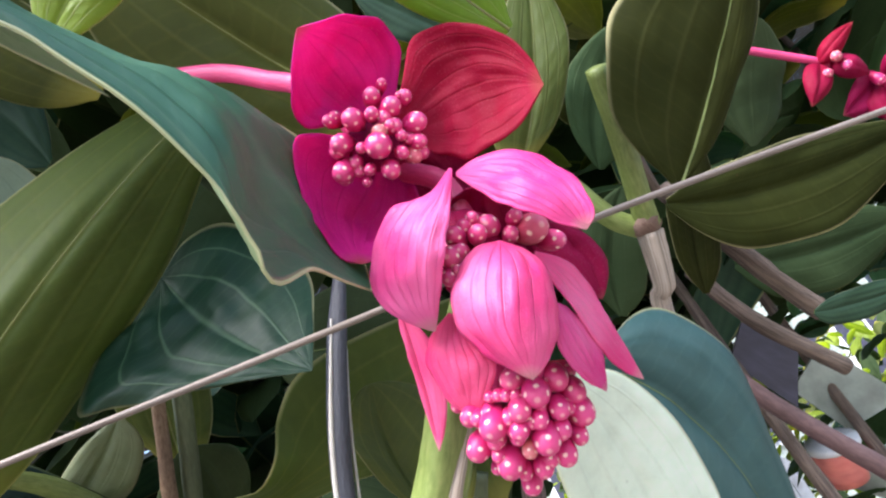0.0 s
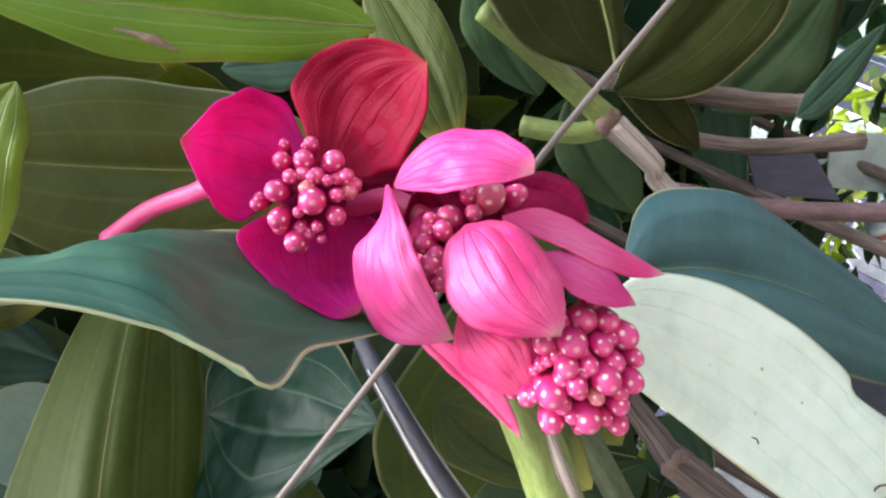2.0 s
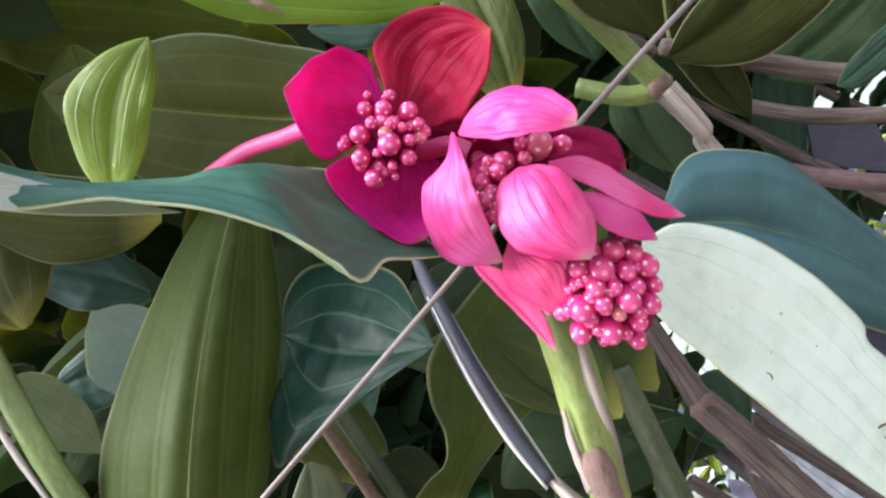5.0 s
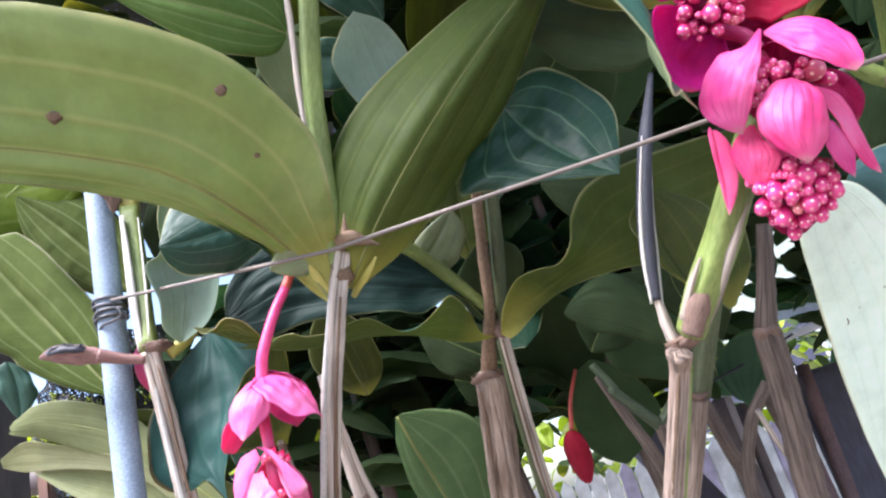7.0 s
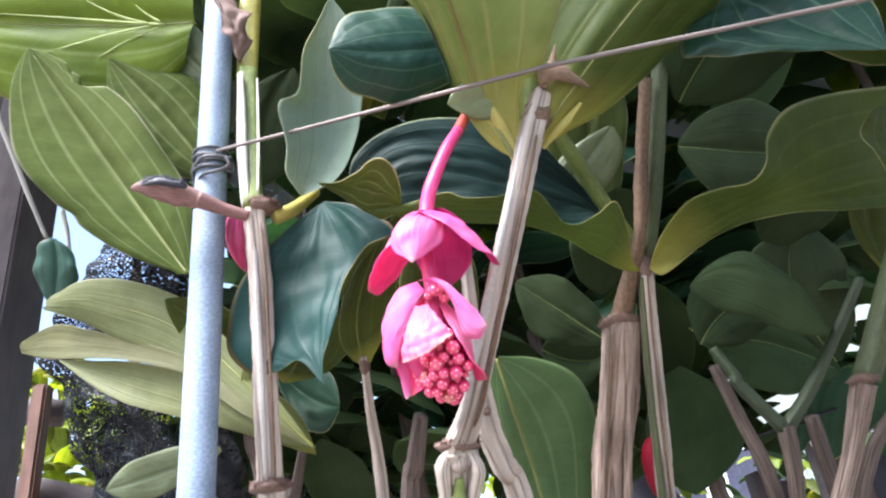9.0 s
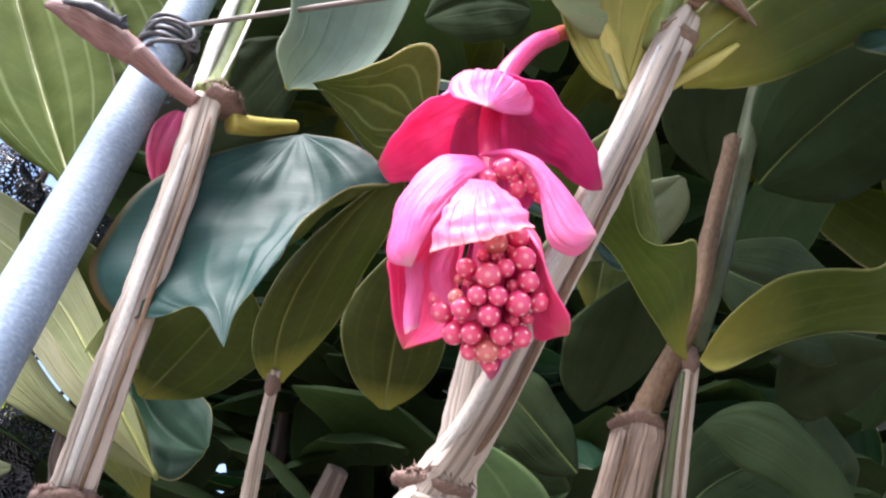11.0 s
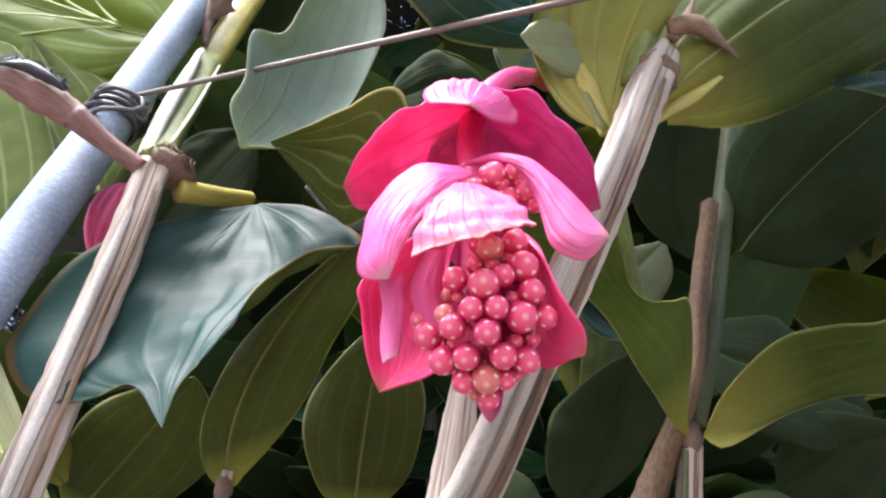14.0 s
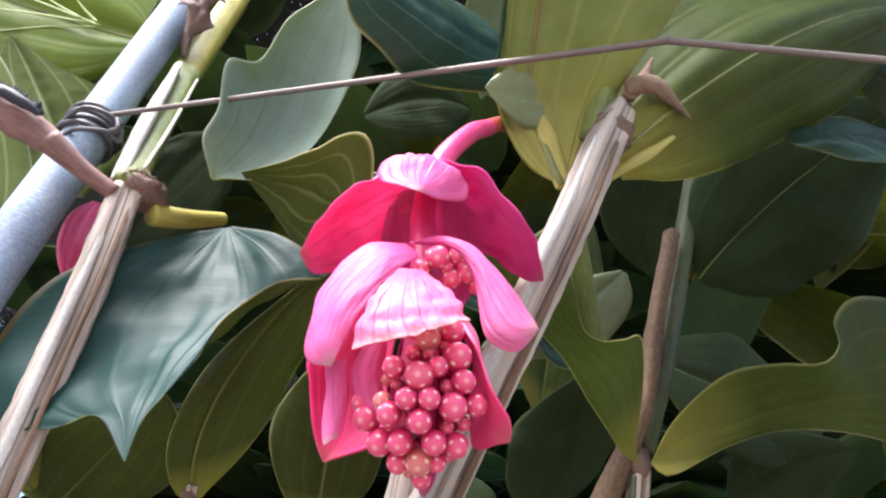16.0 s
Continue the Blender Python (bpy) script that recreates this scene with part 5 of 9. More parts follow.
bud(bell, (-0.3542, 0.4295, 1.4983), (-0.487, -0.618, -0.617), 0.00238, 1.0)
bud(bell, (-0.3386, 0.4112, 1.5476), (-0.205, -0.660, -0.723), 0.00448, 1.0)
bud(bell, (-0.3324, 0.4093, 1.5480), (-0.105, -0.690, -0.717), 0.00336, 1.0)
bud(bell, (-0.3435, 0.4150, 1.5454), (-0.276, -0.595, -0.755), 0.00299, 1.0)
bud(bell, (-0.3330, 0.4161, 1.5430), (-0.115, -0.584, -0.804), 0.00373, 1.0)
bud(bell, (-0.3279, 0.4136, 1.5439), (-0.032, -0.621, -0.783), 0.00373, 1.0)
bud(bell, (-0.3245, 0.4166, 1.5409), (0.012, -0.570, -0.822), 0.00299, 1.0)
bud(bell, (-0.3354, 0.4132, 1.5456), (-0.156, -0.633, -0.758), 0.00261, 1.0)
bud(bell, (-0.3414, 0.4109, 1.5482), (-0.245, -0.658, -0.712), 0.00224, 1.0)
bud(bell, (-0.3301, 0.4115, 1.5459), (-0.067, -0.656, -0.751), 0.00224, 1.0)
knob("core", bell, (-0.3364, 0.4430, 1.5129), (-0.001, 0.005, -0.056), 0.0145, 0.019, CRIMSON, rough=0.2)

# other flowers
far = thing("pink_flower", "flower head toned crimson for shade, half hidden among shaded leaves", "flower", "flower heads")
# The far flower's shade is put into its colour, crimson on both bract sides.
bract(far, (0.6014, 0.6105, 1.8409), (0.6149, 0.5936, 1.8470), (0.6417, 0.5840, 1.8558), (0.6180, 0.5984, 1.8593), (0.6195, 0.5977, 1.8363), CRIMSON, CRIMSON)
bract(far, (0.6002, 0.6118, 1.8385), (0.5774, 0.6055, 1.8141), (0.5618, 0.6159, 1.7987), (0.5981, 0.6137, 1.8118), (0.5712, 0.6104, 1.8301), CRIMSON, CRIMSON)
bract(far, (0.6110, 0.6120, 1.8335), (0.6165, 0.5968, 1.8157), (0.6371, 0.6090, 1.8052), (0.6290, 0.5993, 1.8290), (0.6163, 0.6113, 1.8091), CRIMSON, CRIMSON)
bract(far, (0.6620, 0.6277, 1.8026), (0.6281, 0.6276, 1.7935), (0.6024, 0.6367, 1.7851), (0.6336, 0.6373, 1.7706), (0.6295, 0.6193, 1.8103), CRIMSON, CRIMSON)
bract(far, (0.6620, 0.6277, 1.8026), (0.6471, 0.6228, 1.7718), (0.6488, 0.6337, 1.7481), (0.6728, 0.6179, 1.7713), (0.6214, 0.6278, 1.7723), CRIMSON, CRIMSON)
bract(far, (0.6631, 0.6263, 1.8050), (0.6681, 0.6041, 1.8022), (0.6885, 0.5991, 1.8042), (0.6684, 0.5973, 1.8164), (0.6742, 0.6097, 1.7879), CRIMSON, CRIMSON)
tube("stalk", far, [(0.5443, 0.6184, 1.8957), (0.5785, 0.6149, 1.8650), (0.6101, 0.6150, 1.8394), (0.6661, 0.6316, 1.8044)], [0.0045, 0.0045, 0.004, 0.004], STALK)
bud(far, (0.6085, 0.5969, 1.8323), (-0.7489, -0.6613, 0.0423), 0.00576, 1.0, PINK_BUD)
bud(far, (0.6152, 0.6006, 1.8201), (-0.6715, -0.6627, -0.3317), 0.00575, 1.0, PINK_BUD)
bud(far, (0.5945, 0.6054, 1.8222), (-0.9164, -0.3558, -0.1834), 0.00513, 1.0, PINK_BUD)
bud(far, (0.6419, 0.6109, 1.7964), (0.1453, -0.2966, -0.9439), 0.00643, 1.0, PINK_BUD)
bud(far, (0.6546, 0.6180, 1.7886), (0.3918, -0.0815, -0.9165), 0.00583, 1.0, PINK_BUD)
smallbud = thing("flower_bud", "closed pink flower bud beside a steel pipe", "flower bud")
bract(smallbud, (-0.5579, 0.5854, 1.7443), (-0.5623, 0.5899, 1.7111), (-0.5581, 0.6089, 1.6848), (-0.5500, 0.5965, 1.7119), (-0.5748, 0.5969, 1.7168), BLUSH, ROSE, bulge=0.5)
bract(smallbud, (-0.5550, 0.5858, 1.7440), (-0.5568, 0.5954, 1.7127), (-0.5577, 0.6108, 1.6855), (-0.5497, 0.6043, 1.7189), (-0.5656, 0.5906, 1.7089), BLUSH, ROSE, bulge=0.4)
bract(smallbud, (-0.5645, 0.5931, 1.7498), (-0.5731, 0.6036, 1.7264), (-0.5651, 0.6149, 1.6938), (-0.5584, 0.6087, 1.7194), (-0.5809, 0.6067, 1.7295), BLUSH, ROSE, bulge=0.3)
pod = thing("flower_bud", "closed dark red flower bud hanging in shade", "flower bud")
knob("bract", pod, (-0.1358, 1.0830, 1.4978), (0.0006, 0.0293, -0.0869), 0.024, 0.046, POD, rough=0.08, point=0.35)
tube("stalk", pod, [(-0.1330, 1.0720, 1.5420), (-0.1203, 1.0800, 1.5868), (-0.0964, 1.0935, 1.6347)], [0.004, 0.0035, 0.003], RUSTY)

# stems and their leaves
stem_a = thing("shrub_stem", "pale corky winged stem carrying two large spreading leaves", "stem", "shrub stems")
tube("stem", stem_a, [(-0.2412, 0.4322, 1.7045), (-0.2563, 0.4343, 1.6669), (-0.2812, 0.4462, 1.6025), (-0.3067, 0.4715, 1.5448), (-0.3327, 0.5018, 1.4882), (-0.3496, 0.5233, 1.4632)], [0.0075, 0.009, 0.0085, 0.0085, 0.0085, 0.011], CORK, lobes=0.16, rough=0.18, sides=20, seed=1)
tube("stem", stem_a, [(-0.3484, 0.5226, 1.4650), (-0.3514, 0.5368, 1.4465), (-0.3622, 0.5636, 1.4008), (-0.3983, 0.6529, 1.0506), (-0.4353, 0.7446, 0.5603), (-0.4583, 0.8018, 0.0000)], [0.0145, 0.012, 0.0125, 0.0138, 0.015, 0.0163], CORK, lobes=0.12, rough=0.2, sides=20, seed=2)
knob("node", stem_a, (-0.3484, 0.5226, 1.4650), (0.1000, 0.0000, 1.0000), 0.0155, 0.006, BROWNBUD, rough=0.5, seed=1, sides=22)
fringe(stem_a, (-0.3481, 0.5219, 1.4665), 0.0150, BROWNBUD, 3, 120)
knob("joint", stem_a, (-0.3491, 0.5236, 1.4535), (0.1000, 0.0000, 1.0000), 0.0105, 0.0085, CORK, rough=0.25, seed=3, label='pale swollen joint')
tube("shoulder", stem_a, [(-0.3553, 0.5161, 1.4607), (-0.3612, 0.5168, 1.4509), (-0.3642, 0.5317, 1.4311), (-0.3716, 0.5510, 1.4014)], [0.003, 0.0065, 0.005, 0.005], CORK, rough=0.2, sides=10)
tube("shoulder", stem_a, [(-0.3400, 0.5187, 1.4590), (-0.3360, 0.5218, 1.4466), (-0.3434, 0.5352, 1.4288), (-0.3507, 0.5546, 1.3990)], [0.003, 0.006, 0.005, 0.005], CORK, rough=0.2, sides=10)
tube("green_core", stem_a, [(-0.3510, 0.5244, 1.4424), (-0.3555, 0.5359, 1.4224), (-0.3612, 0.5516, 1.3982)], [0.003, 0.0065, 0.0065], GREEN, sides=10, label='green core in the split bark')
tube("groove", stem_a, [(-0.2514, 0.4266, 1.6632), (-0.2760, 0.4399, 1.5983), (-0.3007, 0.4649, 1.5414), (-0.3254, 0.4950, 1.4856), (-0.3396, 0.5119, 1.4682)], [0.0012, 0.0016, 0.0018, 0.0018, 0.0008], SCAR, rough=0.8, sides=6)
tube("bark_ridge", stem_a, [(-0.2612, 0.4266, 1.6654), (-0.2860, 0.4382, 1.5994), (-0.3115, 0.4631, 1.5426), (-0.3372, 0.4930, 1.4869), (-0.3506, 0.5121, 1.4697)], [0.0015, 0.0028, 0.003, 0.003, 0.001], WHITERIM, rough=0.5, sides=8)
bristles('cracked_edge', stem_a, [(-0.2860, 0.4505, 1.5731), (-0.3007, 0.4644, 1.5412), (-0.3166, 0.4824, 1.5064)], (1, 0, 0.4), 0.0022, 60, SCAR, 0.9, 5)
knob("node", stem_a, (-0.2479, 0.4347, 1.6863), (0.0500, 0.0000, 1.0000), 0.0095, 0.013, SCAR, rough=0.55, seed=2, label="dark pitted node")
tube("stem", stem_a, [(-0.2529, 0.4458, 1.6935), (-0.2417, 0.4250, 1.7415), (-0.2273, 0.4004, 1.8083), (-0.2164, 0.3843, 1.8523), (-0.1842, 0.3487, 1.9510), (-0.1450, 0.3087, 2.0901)], [0.008, 0.0095, 0.0095, 0.0095, 0.0095, 0.0095], GREEN, lobes=0.1, rough=0.08, sides=16)
tube("split_bark", stem_a, [(-0.2409, 0.4040, 1.7825), (-0.2292, 0.3783, 1.8434), (-0.2123, 0.3528, 1.9130), (-0.2113, 0.3423, 1.9350)], [0.0015, 0.0035, 0.0035, 0.001], CORK, rough=0.3, sides=8, flat=0.4)
tube("dry_bud", stem_a, [(-0.2412, 0.4209, 1.7093), (-0.2281, 0.4168, 1.7093), (-0.2164, 0.4211, 1.7034), (-0.2047, 0.4275, 1.6975)], [0.006, 0.007, 0.004, 0.0005], SCAR, rough=0.5, sides=8, flat=0.5)
tube("dry_bud", stem_a, [(-0.2402, 0.4239, 1.7033), (-0.2313, 0.4187, 1.7161), (-0.2254, 0.4120, 1.7312)], [0.004, 0.004, 0.0005], SCAR, rough=0.4, sides=8, flat=0.5)
sheet_leaf(stem_a, [(-0.2695, 0.4616, 1.6683), (-0.2893, 0.4635, 1.6921), (-0.3087, 0.4396, 1.7266), (-0.3145, 0.3633, 1.7333), (-0.3409, 0.3272, 1.7556), (-0.3702, 0.2981, 1.7652), (-0.3988, 0.2718, 1.7721), (-0.4294, 0.2512, 1.7804), (-0.4763, 0.2249, 1.7945), (-0.4962, 0.1794, 1.8512)], [(-0.2689, 0.4615, 1.6687), (-0.2756, 0.4572, 1.6859), (-0.2894, 0.4351, 1.7236), (-0.3005, 0.3431, 1.7439), (-0.3244, 0.3050, 1.7637), (-0.3533, 0.2781, 1.7760), (-0.4151, 0.2374, 1.7936), (-0.4626, 0.2130, 1.8047), (-0.4962, 0.1794, 1.8512)], [(-0.2683, 0.4614, 1.6690), (-0.2611, 0.4572, 1.6844), (-0.2460, 0.4348, 1.7125), (-0.2192, 0.3690, 1.7330), (-0.2122, 0.3402, 1.7657), (-0.2219, 0.3101, 1.7925), (-0.2424, 0.2682, 1.8184), (-0.2821, 0.2263, 1.8369), (-0.3260, 0.1972, 1.8515), (-0.3586, 0.1839, 1.8622), (-0.4167, 0.1690, 1.8728), (-0.4962, 0.1794, 1.8512)], LITUNDER, TOP, rib=0.0028, pleat=0.085, crease=0.035, label='large olive-green leaf seen from below, one hole')
leaf(stem_a, (-0.2470, 0.4470, 1.6746), (-0.1260, 0.4004, 1.7770), (0.0354, 0.4276, 1.9204), (-0.1770, 0.4075, 1.8317), (-0.0685, 0.4626, 1.7978), UNDER, TOP, rib=0.002, wave=0.05, pleat=0.06, bulge=0.12, pa=0.6, phase=1.0, label='large olive-green upright leaf seen from below')
tube("petiole", stem_a, [(-0.2685, 0.4618, 1.6681), (-0.2714, 0.4593, 1.6829), (-0.2771, 0.4516, 1.6994), (-0.2824, 0.4452, 1.7129)], [0.004, 0.0055, 0.0055, 0.002], YELLOW, sides=14, flat=0.45)
tube("petiole", stem_a, [(-0.2477, 0.4521, 1.6683), (-0.2382, 0.4477, 1.6754), (-0.2270, 0.4426, 1.6813), (-0.2129, 0.4350, 1.6909)], [0.003, 0.0042, 0.004, 0.0015], YELLOW, sides=12, flat=0.5)
leaf(stem_a, (-0.2630, 0.4405, 1.7249), (-0.2899, 0.4405, 1.7172), (-0.3151, 0.4359, 1.7144), (-0.2846, 0.4518, 1.7044), (-0.2892, 0.4272, 1.7323), PALE, PALE, nu=16, nv=12, label='small rounded pale leaf')
knob("scar", stem_a, (-0.2517, 0.2690, 1.7911), (0.0359, -0.0788, -0.0629), 0.0038, 0.0006, SCAR, rough=0.8, seed=4)
knob("scar", stem_a, (-0.3662, 0.2347, 1.7977), (0.0591, -0.0741, -0.0658), 0.0042, 0.0006, SCAR, rough=0.9, seed=6)
knob("scar", stem_a, (-0.2593, 0.3279, 1.7659), (0.0343, -0.0826, -0.0534), 0.0022, 0.0006, SCAR, rough=0.6, seed=8)
stem_a2 = thing("shrub_stem", "grey-brown corky stem behind the hanging flower", "stem", "shrub stems")
tube("stem", stem_a2, [(-0.3257, 0.5347, 1.6284), (-0.3286, 0.5583, 1.5795), (-0.3339, 0.6047, 1.5063), (-0.3252, 0.6367, 1.4660), (-0.3128, 0.6745, 1.4147), (-0.2769, 0.7840, 1.0610), (-0.2401, 0.8965, 0.5659), (-0.2171, 0.9666, 0.0000)], [0.005, 0.006, 0.0115, 0.0115, 0.0115, 0.0127, 0.0138, 0.0149], CORK, lobes=0.14, rough=0.18, sides=16, seed=3)
knob("node", stem_a2, (-0.3352, 0.6041, 1.5074), (0.0000, 0.0000, 1.0000), 0.0135, 0.008, BROWNBUD, rough=0.4, seed=3)
pole = thing("steel_pole", "weathered galvanised steel pipe standing upright", "pole")
tube("pipe", pole, [(-0.5999, 0.5827, 0.0462), (-0.5948, 0.5786, 0.4431), (-0.5896, 0.5744, 0.8401), (-0.5844, 0.5703, 1.2370), (-0.5793, 0.5661, 1.6340), (-0.5741, 0.5620, 2.0309)], [0.0158], ZINC, sides=24)
tube("rim", pole, [(-0.5742, 0.5621, 2.0209), (-0.5740, 0.5619, 2.0409)], [0.0162], BROWNBUD, sides=24, per=2, label="rusty broken pipe top")
wire = thing("tie_wire", "taut dull steel wire twisted round a pipe", "wire")
for lift, lean in ((0.0, 0.10), (0.006, -0.12), (-0.009, 0.16), (-0.014, 0.05)):
    ring = [np.array((-0.5772, 0.5645, 1.7960)) + np.array((0.0130, -0.0104, 0.9999)) * (lift + lean * 0.02 * math.cos(a * 0.3142 + lift * 300)) + np.array((-0.9999, 0.0000, 0.0130)) * 0.0185 * math.cos(a * 0.3142) + np.array((-0.0001, -0.9999, -0.0104)) * 0.0185 * math.sin(a * 0.3142) for a in range(21)]
    tube("turn", wire, ring, [0.0019], TIEWIRE, sides=8, fine=False)
knob("twist", wire, (-0.5690, 0.5821, 1.8054), (1.0000, 0.0000, 0.2000), 0.006, 0.007, TIEWIRE, rough=0.5, seed=5)
tube("loop", wire, [(-0.5466, 0.5448, 1.7821), (-0.5603, 0.5367, 1.7834), (-0.5749, 0.5373, 1.7841), (-0.5906, 0.5522, 1.7821), (-0.5944, 0.5622, 1.7700), (-0.5859, 0.5612, 1.7576)], [0.0017], TIEWIRE, sides=8)
tube("loop", wire, [(-0.5457, 0.5479, 1.7752), (-0.5605, 0.5426, 1.7694), (-0.5774, 0.5462, 1.7701), (-0.5898, 0.5587, 1.7671), (-0.5900, 0.5662, 1.7624)], [0.0017], TIEWIRE, sides=8)
tube("loop", wire, [(-0.5509, 0.5407, 1.7824), (-0.5481, 0.5424, 1.7743), (-0.5534, 0.5450, 1.7716), (-0.5470, 0.5500, 1.7698), (-0.5467, 0.5449, 1.7767)], [0.0017], TIEWIRE, sides=8)
tube("strand", wire, [(-0.5652, 0.5505, 1.7990), (-0.4008, 0.4667, 1.7442), (-0.2364, 0.3829, 1.6894)], [0.0018], WIRE, sides=8, per=10)
tube("strand", wire, [(-0.2364, 0.3829, 1.6894), (-0.0872, 0.3678, 1.6799), (0.0621, 0.3526, 1.6703), (0.1713, 0.3340, 1.6624), (0.3398, 0.3309, 1.6520), (0.5082, 0.3278, 1.6415)], [0.0018], WIRE, sides=8, per=8)
stem_l = thing("shrub_stem", "pale corky winged stem beside the steel pipe", "stem", "shrub stems")
tube("stem", stem_l, [(-0.5262, 0.5545, 1.7234), (-0.5263, 0.5723, 1.6413), (-0.5328, 0.5994, 1.5502), (-0.5413, 0.6314, 1.4715)], [0.0105, 0.0115, 0.0115, 0.0125], CORK, lobes=0.15, rough=0.18, sides=20, seed=4)
tube("stem", stem_l, [(-0.5403, 0.6315, 1.4714), (-0.5457, 0.6528, 1.4268), (-0.5648, 0.7291, 1.0701), (-0.5845, 0.8074, 0.5707), (-0.5967, 0.8563, 0.0000)], [0.014, 0.0135, 0.0149, 0.0162, 0.0175], CORK, lobes=0.15, rough=0.18, sides=20, seed=14, per=4)
knob("node", stem_l, (-0.5406, 0.6308, 1.4729), (0.0000, 0.0000, 1.0000), 0.019, 0.008, BROWNBUD, rough=0.5, seed=6, sides=20)
knob("node", stem_l, (-0.5175, 0.5545, 1.7255), (0.0000, 0.0000, 1.0000), 0.0145, 0.007, BROWNBUD, rough=0.5, seed=7, sides=20)
tube("stem", stem_l, [(-0.5273, 0.5543, 1.7235), (-0.5409, 0.5724, 1.8204), (-0.5503, 0.5867, 1.9262)], [0.0105, 0.0125, 0.0125], GREEN, lobes=0.12, rough=0.06, sides=18)
tube("split_bark", stem_l, [(-0.5324, 0.5473, 1.7252), (-0.5409, 0.5556, 1.8091), (-0.5494, 0.5668, 1.9098)], [0.005, 0.007, 0.004], WHITERIM, rough=0.3, sides=8, flat=0.5)
tube("split_bark", stem_l, [(-0.5182, 0.5436, 1.7362), (-0.5249, 0.5600, 1.8085), (-0.5336, 0.5763, 1.9056)], [0.0015, 0.002, 0.0012], WHITERIM, rough=0.3, sides=8, flat=0.5)
tube("stem", stem_l, [(-0.5508, 0.5881, 1.9233), (-0.5519, 0.5933, 1.9922), (-0.5469, 0.5910, 2.1011)], [0.0125, 0.0135, 0.0135], YELLOW, lobes=0.1, sides=16)
tube("dry_sheath", stem_l, [(-0.5523, 0.5726, 1.9316), (-0.5568, 0.5615, 1.9648), (-0.5574, 0.5507, 1.9979), (-0.5661, 0.5435, 2.0106)], [0.002, 0.009, 0.01, 0.002], BROWNBUD, rough=0.7, sides=12, flat=0.4, seed=9)
leaf(stem_l, (-0.5351, 0.5337, 1.8974), (-0.5343, 0.5157, 1.9270), (-0.5567, 0.5084, 1.9745), (-0.5451, 0.5195, 1.9271), (-0.5207, 0.5239, 1.9386), BROWNBUD, BROWNBUD, wave=0.5, waves=2.5, nip=0.5, crease=0.3, nu=24, nv=14, bulge=0.3, thick=0.001, label='torn dry brown sheath')
bristles('dark_fringe', stem_l, [(-0.6144, 0.5005, 1.7395), (-0.6075, 0.4998, 1.7426), (-0.5934, 0.5028, 1.7421), (-0.5804, 0.5084, 1.7383), (-0.5752, 0.5119, 1.7348)], (0.1694, -0.4177, 0.8927), 0.0055, 110, BLACKSTICK, 0.45, 7, 0.0013)
tube("dark_scale", stem_l, [(-0.6135, 0.5009, 1.7390), (-0.5980, 0.5013, 1.7396), (-0.5834, 0.5058, 1.7361), (-0.5756, 0.5105, 1.7329)], [0.001, 0.0035, 0.0035, 0.001], BLACKSTICK, rough=0.6, sides=8)
fringe(stem_l, (-0.5184, 0.5538, 1.7266), 0.0150, BROWNBUD, 11, 130)
fringe(stem_l, (-0.5404, 0.6304, 1.4738), 0.0175, BROWNBUD, 13, 130)
tube("groove", stem_l, [(-0.5179, 0.5514, 1.7088), (-0.5171, 0.5635, 1.6363), (-0.5235, 0.5899, 1.5466), (-0.5308, 0.6170, 1.4759)], [0.0012, 0.0016, 0.0016, 0.001], SCAR, rough=0.9, sides=6)
tube("bark_ridge", stem_l, [(-0.5265, 0.5500, 1.7097), (-0.5259, 0.5620, 1.6372), (-0.5321, 0.5885, 1.5475), (-0.5388, 0.6156, 1.4768)], [0.0018, 0.003, 0.003, 0.002], WHITERIM, rough=0.5, sides=8)
tube("side_bud", stem_l, [(-0.5291, 0.5478, 1.7135), (-0.5499, 0.5367, 1.7199), (-0.5701, 0.5247, 1.7280)], [0.0055, 0.006, 0.0085], PLUM, sides=12)
tube("side_bud", stem_l, [(-0.5692, 0.5251, 1.7274), (-0.5893, 0.5171, 1.7345), (-0.6111, 0.5093, 1.7408), (-0.6280, 0.5060, 1.7412)], [0.0088, 0.0115, 0.0095, 0.002], PLUM, sides=14, rough=0.3, flat=0.6, label='plum-brown scaly bud with dark ragged edge')
tube("petiole", stem_l, [(-0.5101, 0.5649, 1.7174), (-0.4940, 0.5772, 1.7304), (-0.4767, 0.5987, 1.7590)], [0.008, 0.007, 0.005], YELLOW, sides=10)
sheet_leaf(stem_l, [(-0.4662, 0.5172, 1.7072), (-0.4746, 0.5036, 1.7251), (-0.4722, 0.4999, 1.7536), (-0.4751, 0.4869, 1.7904), (-0.4574, 0.4913, 1.8042), (-0.4453, 0.4765, 1.8389), (-0.4295, 0.4701, 1.8624), (-0.4142, 0.4607, 1.8796)], [(-0.4653, 0.5225, 1.7092), (-0.4536, 0.5302, 1.7366), (-0.4436, 0.5286, 1.7663), (-0.4382, 0.5203, 1.8013), (-0.4307, 0.4951, 1.8394), (-0.4127, 0.4613, 1.8796)], [(-0.4608, 0.5191, 1.7078), (-0.4348, 0.5267, 1.7231), (-0.4165, 0.5240, 1.7493), (-0.4025, 0.5119, 1.7854), (-0.3927, 0.4929, 1.8253), (-0.3979, 0.4737, 1.8555), (-0.4106, 0.4622, 1.8795)], SILVER, UNDER, pleat=0.02, crease=0.03, label='pale bluish folded leaf')
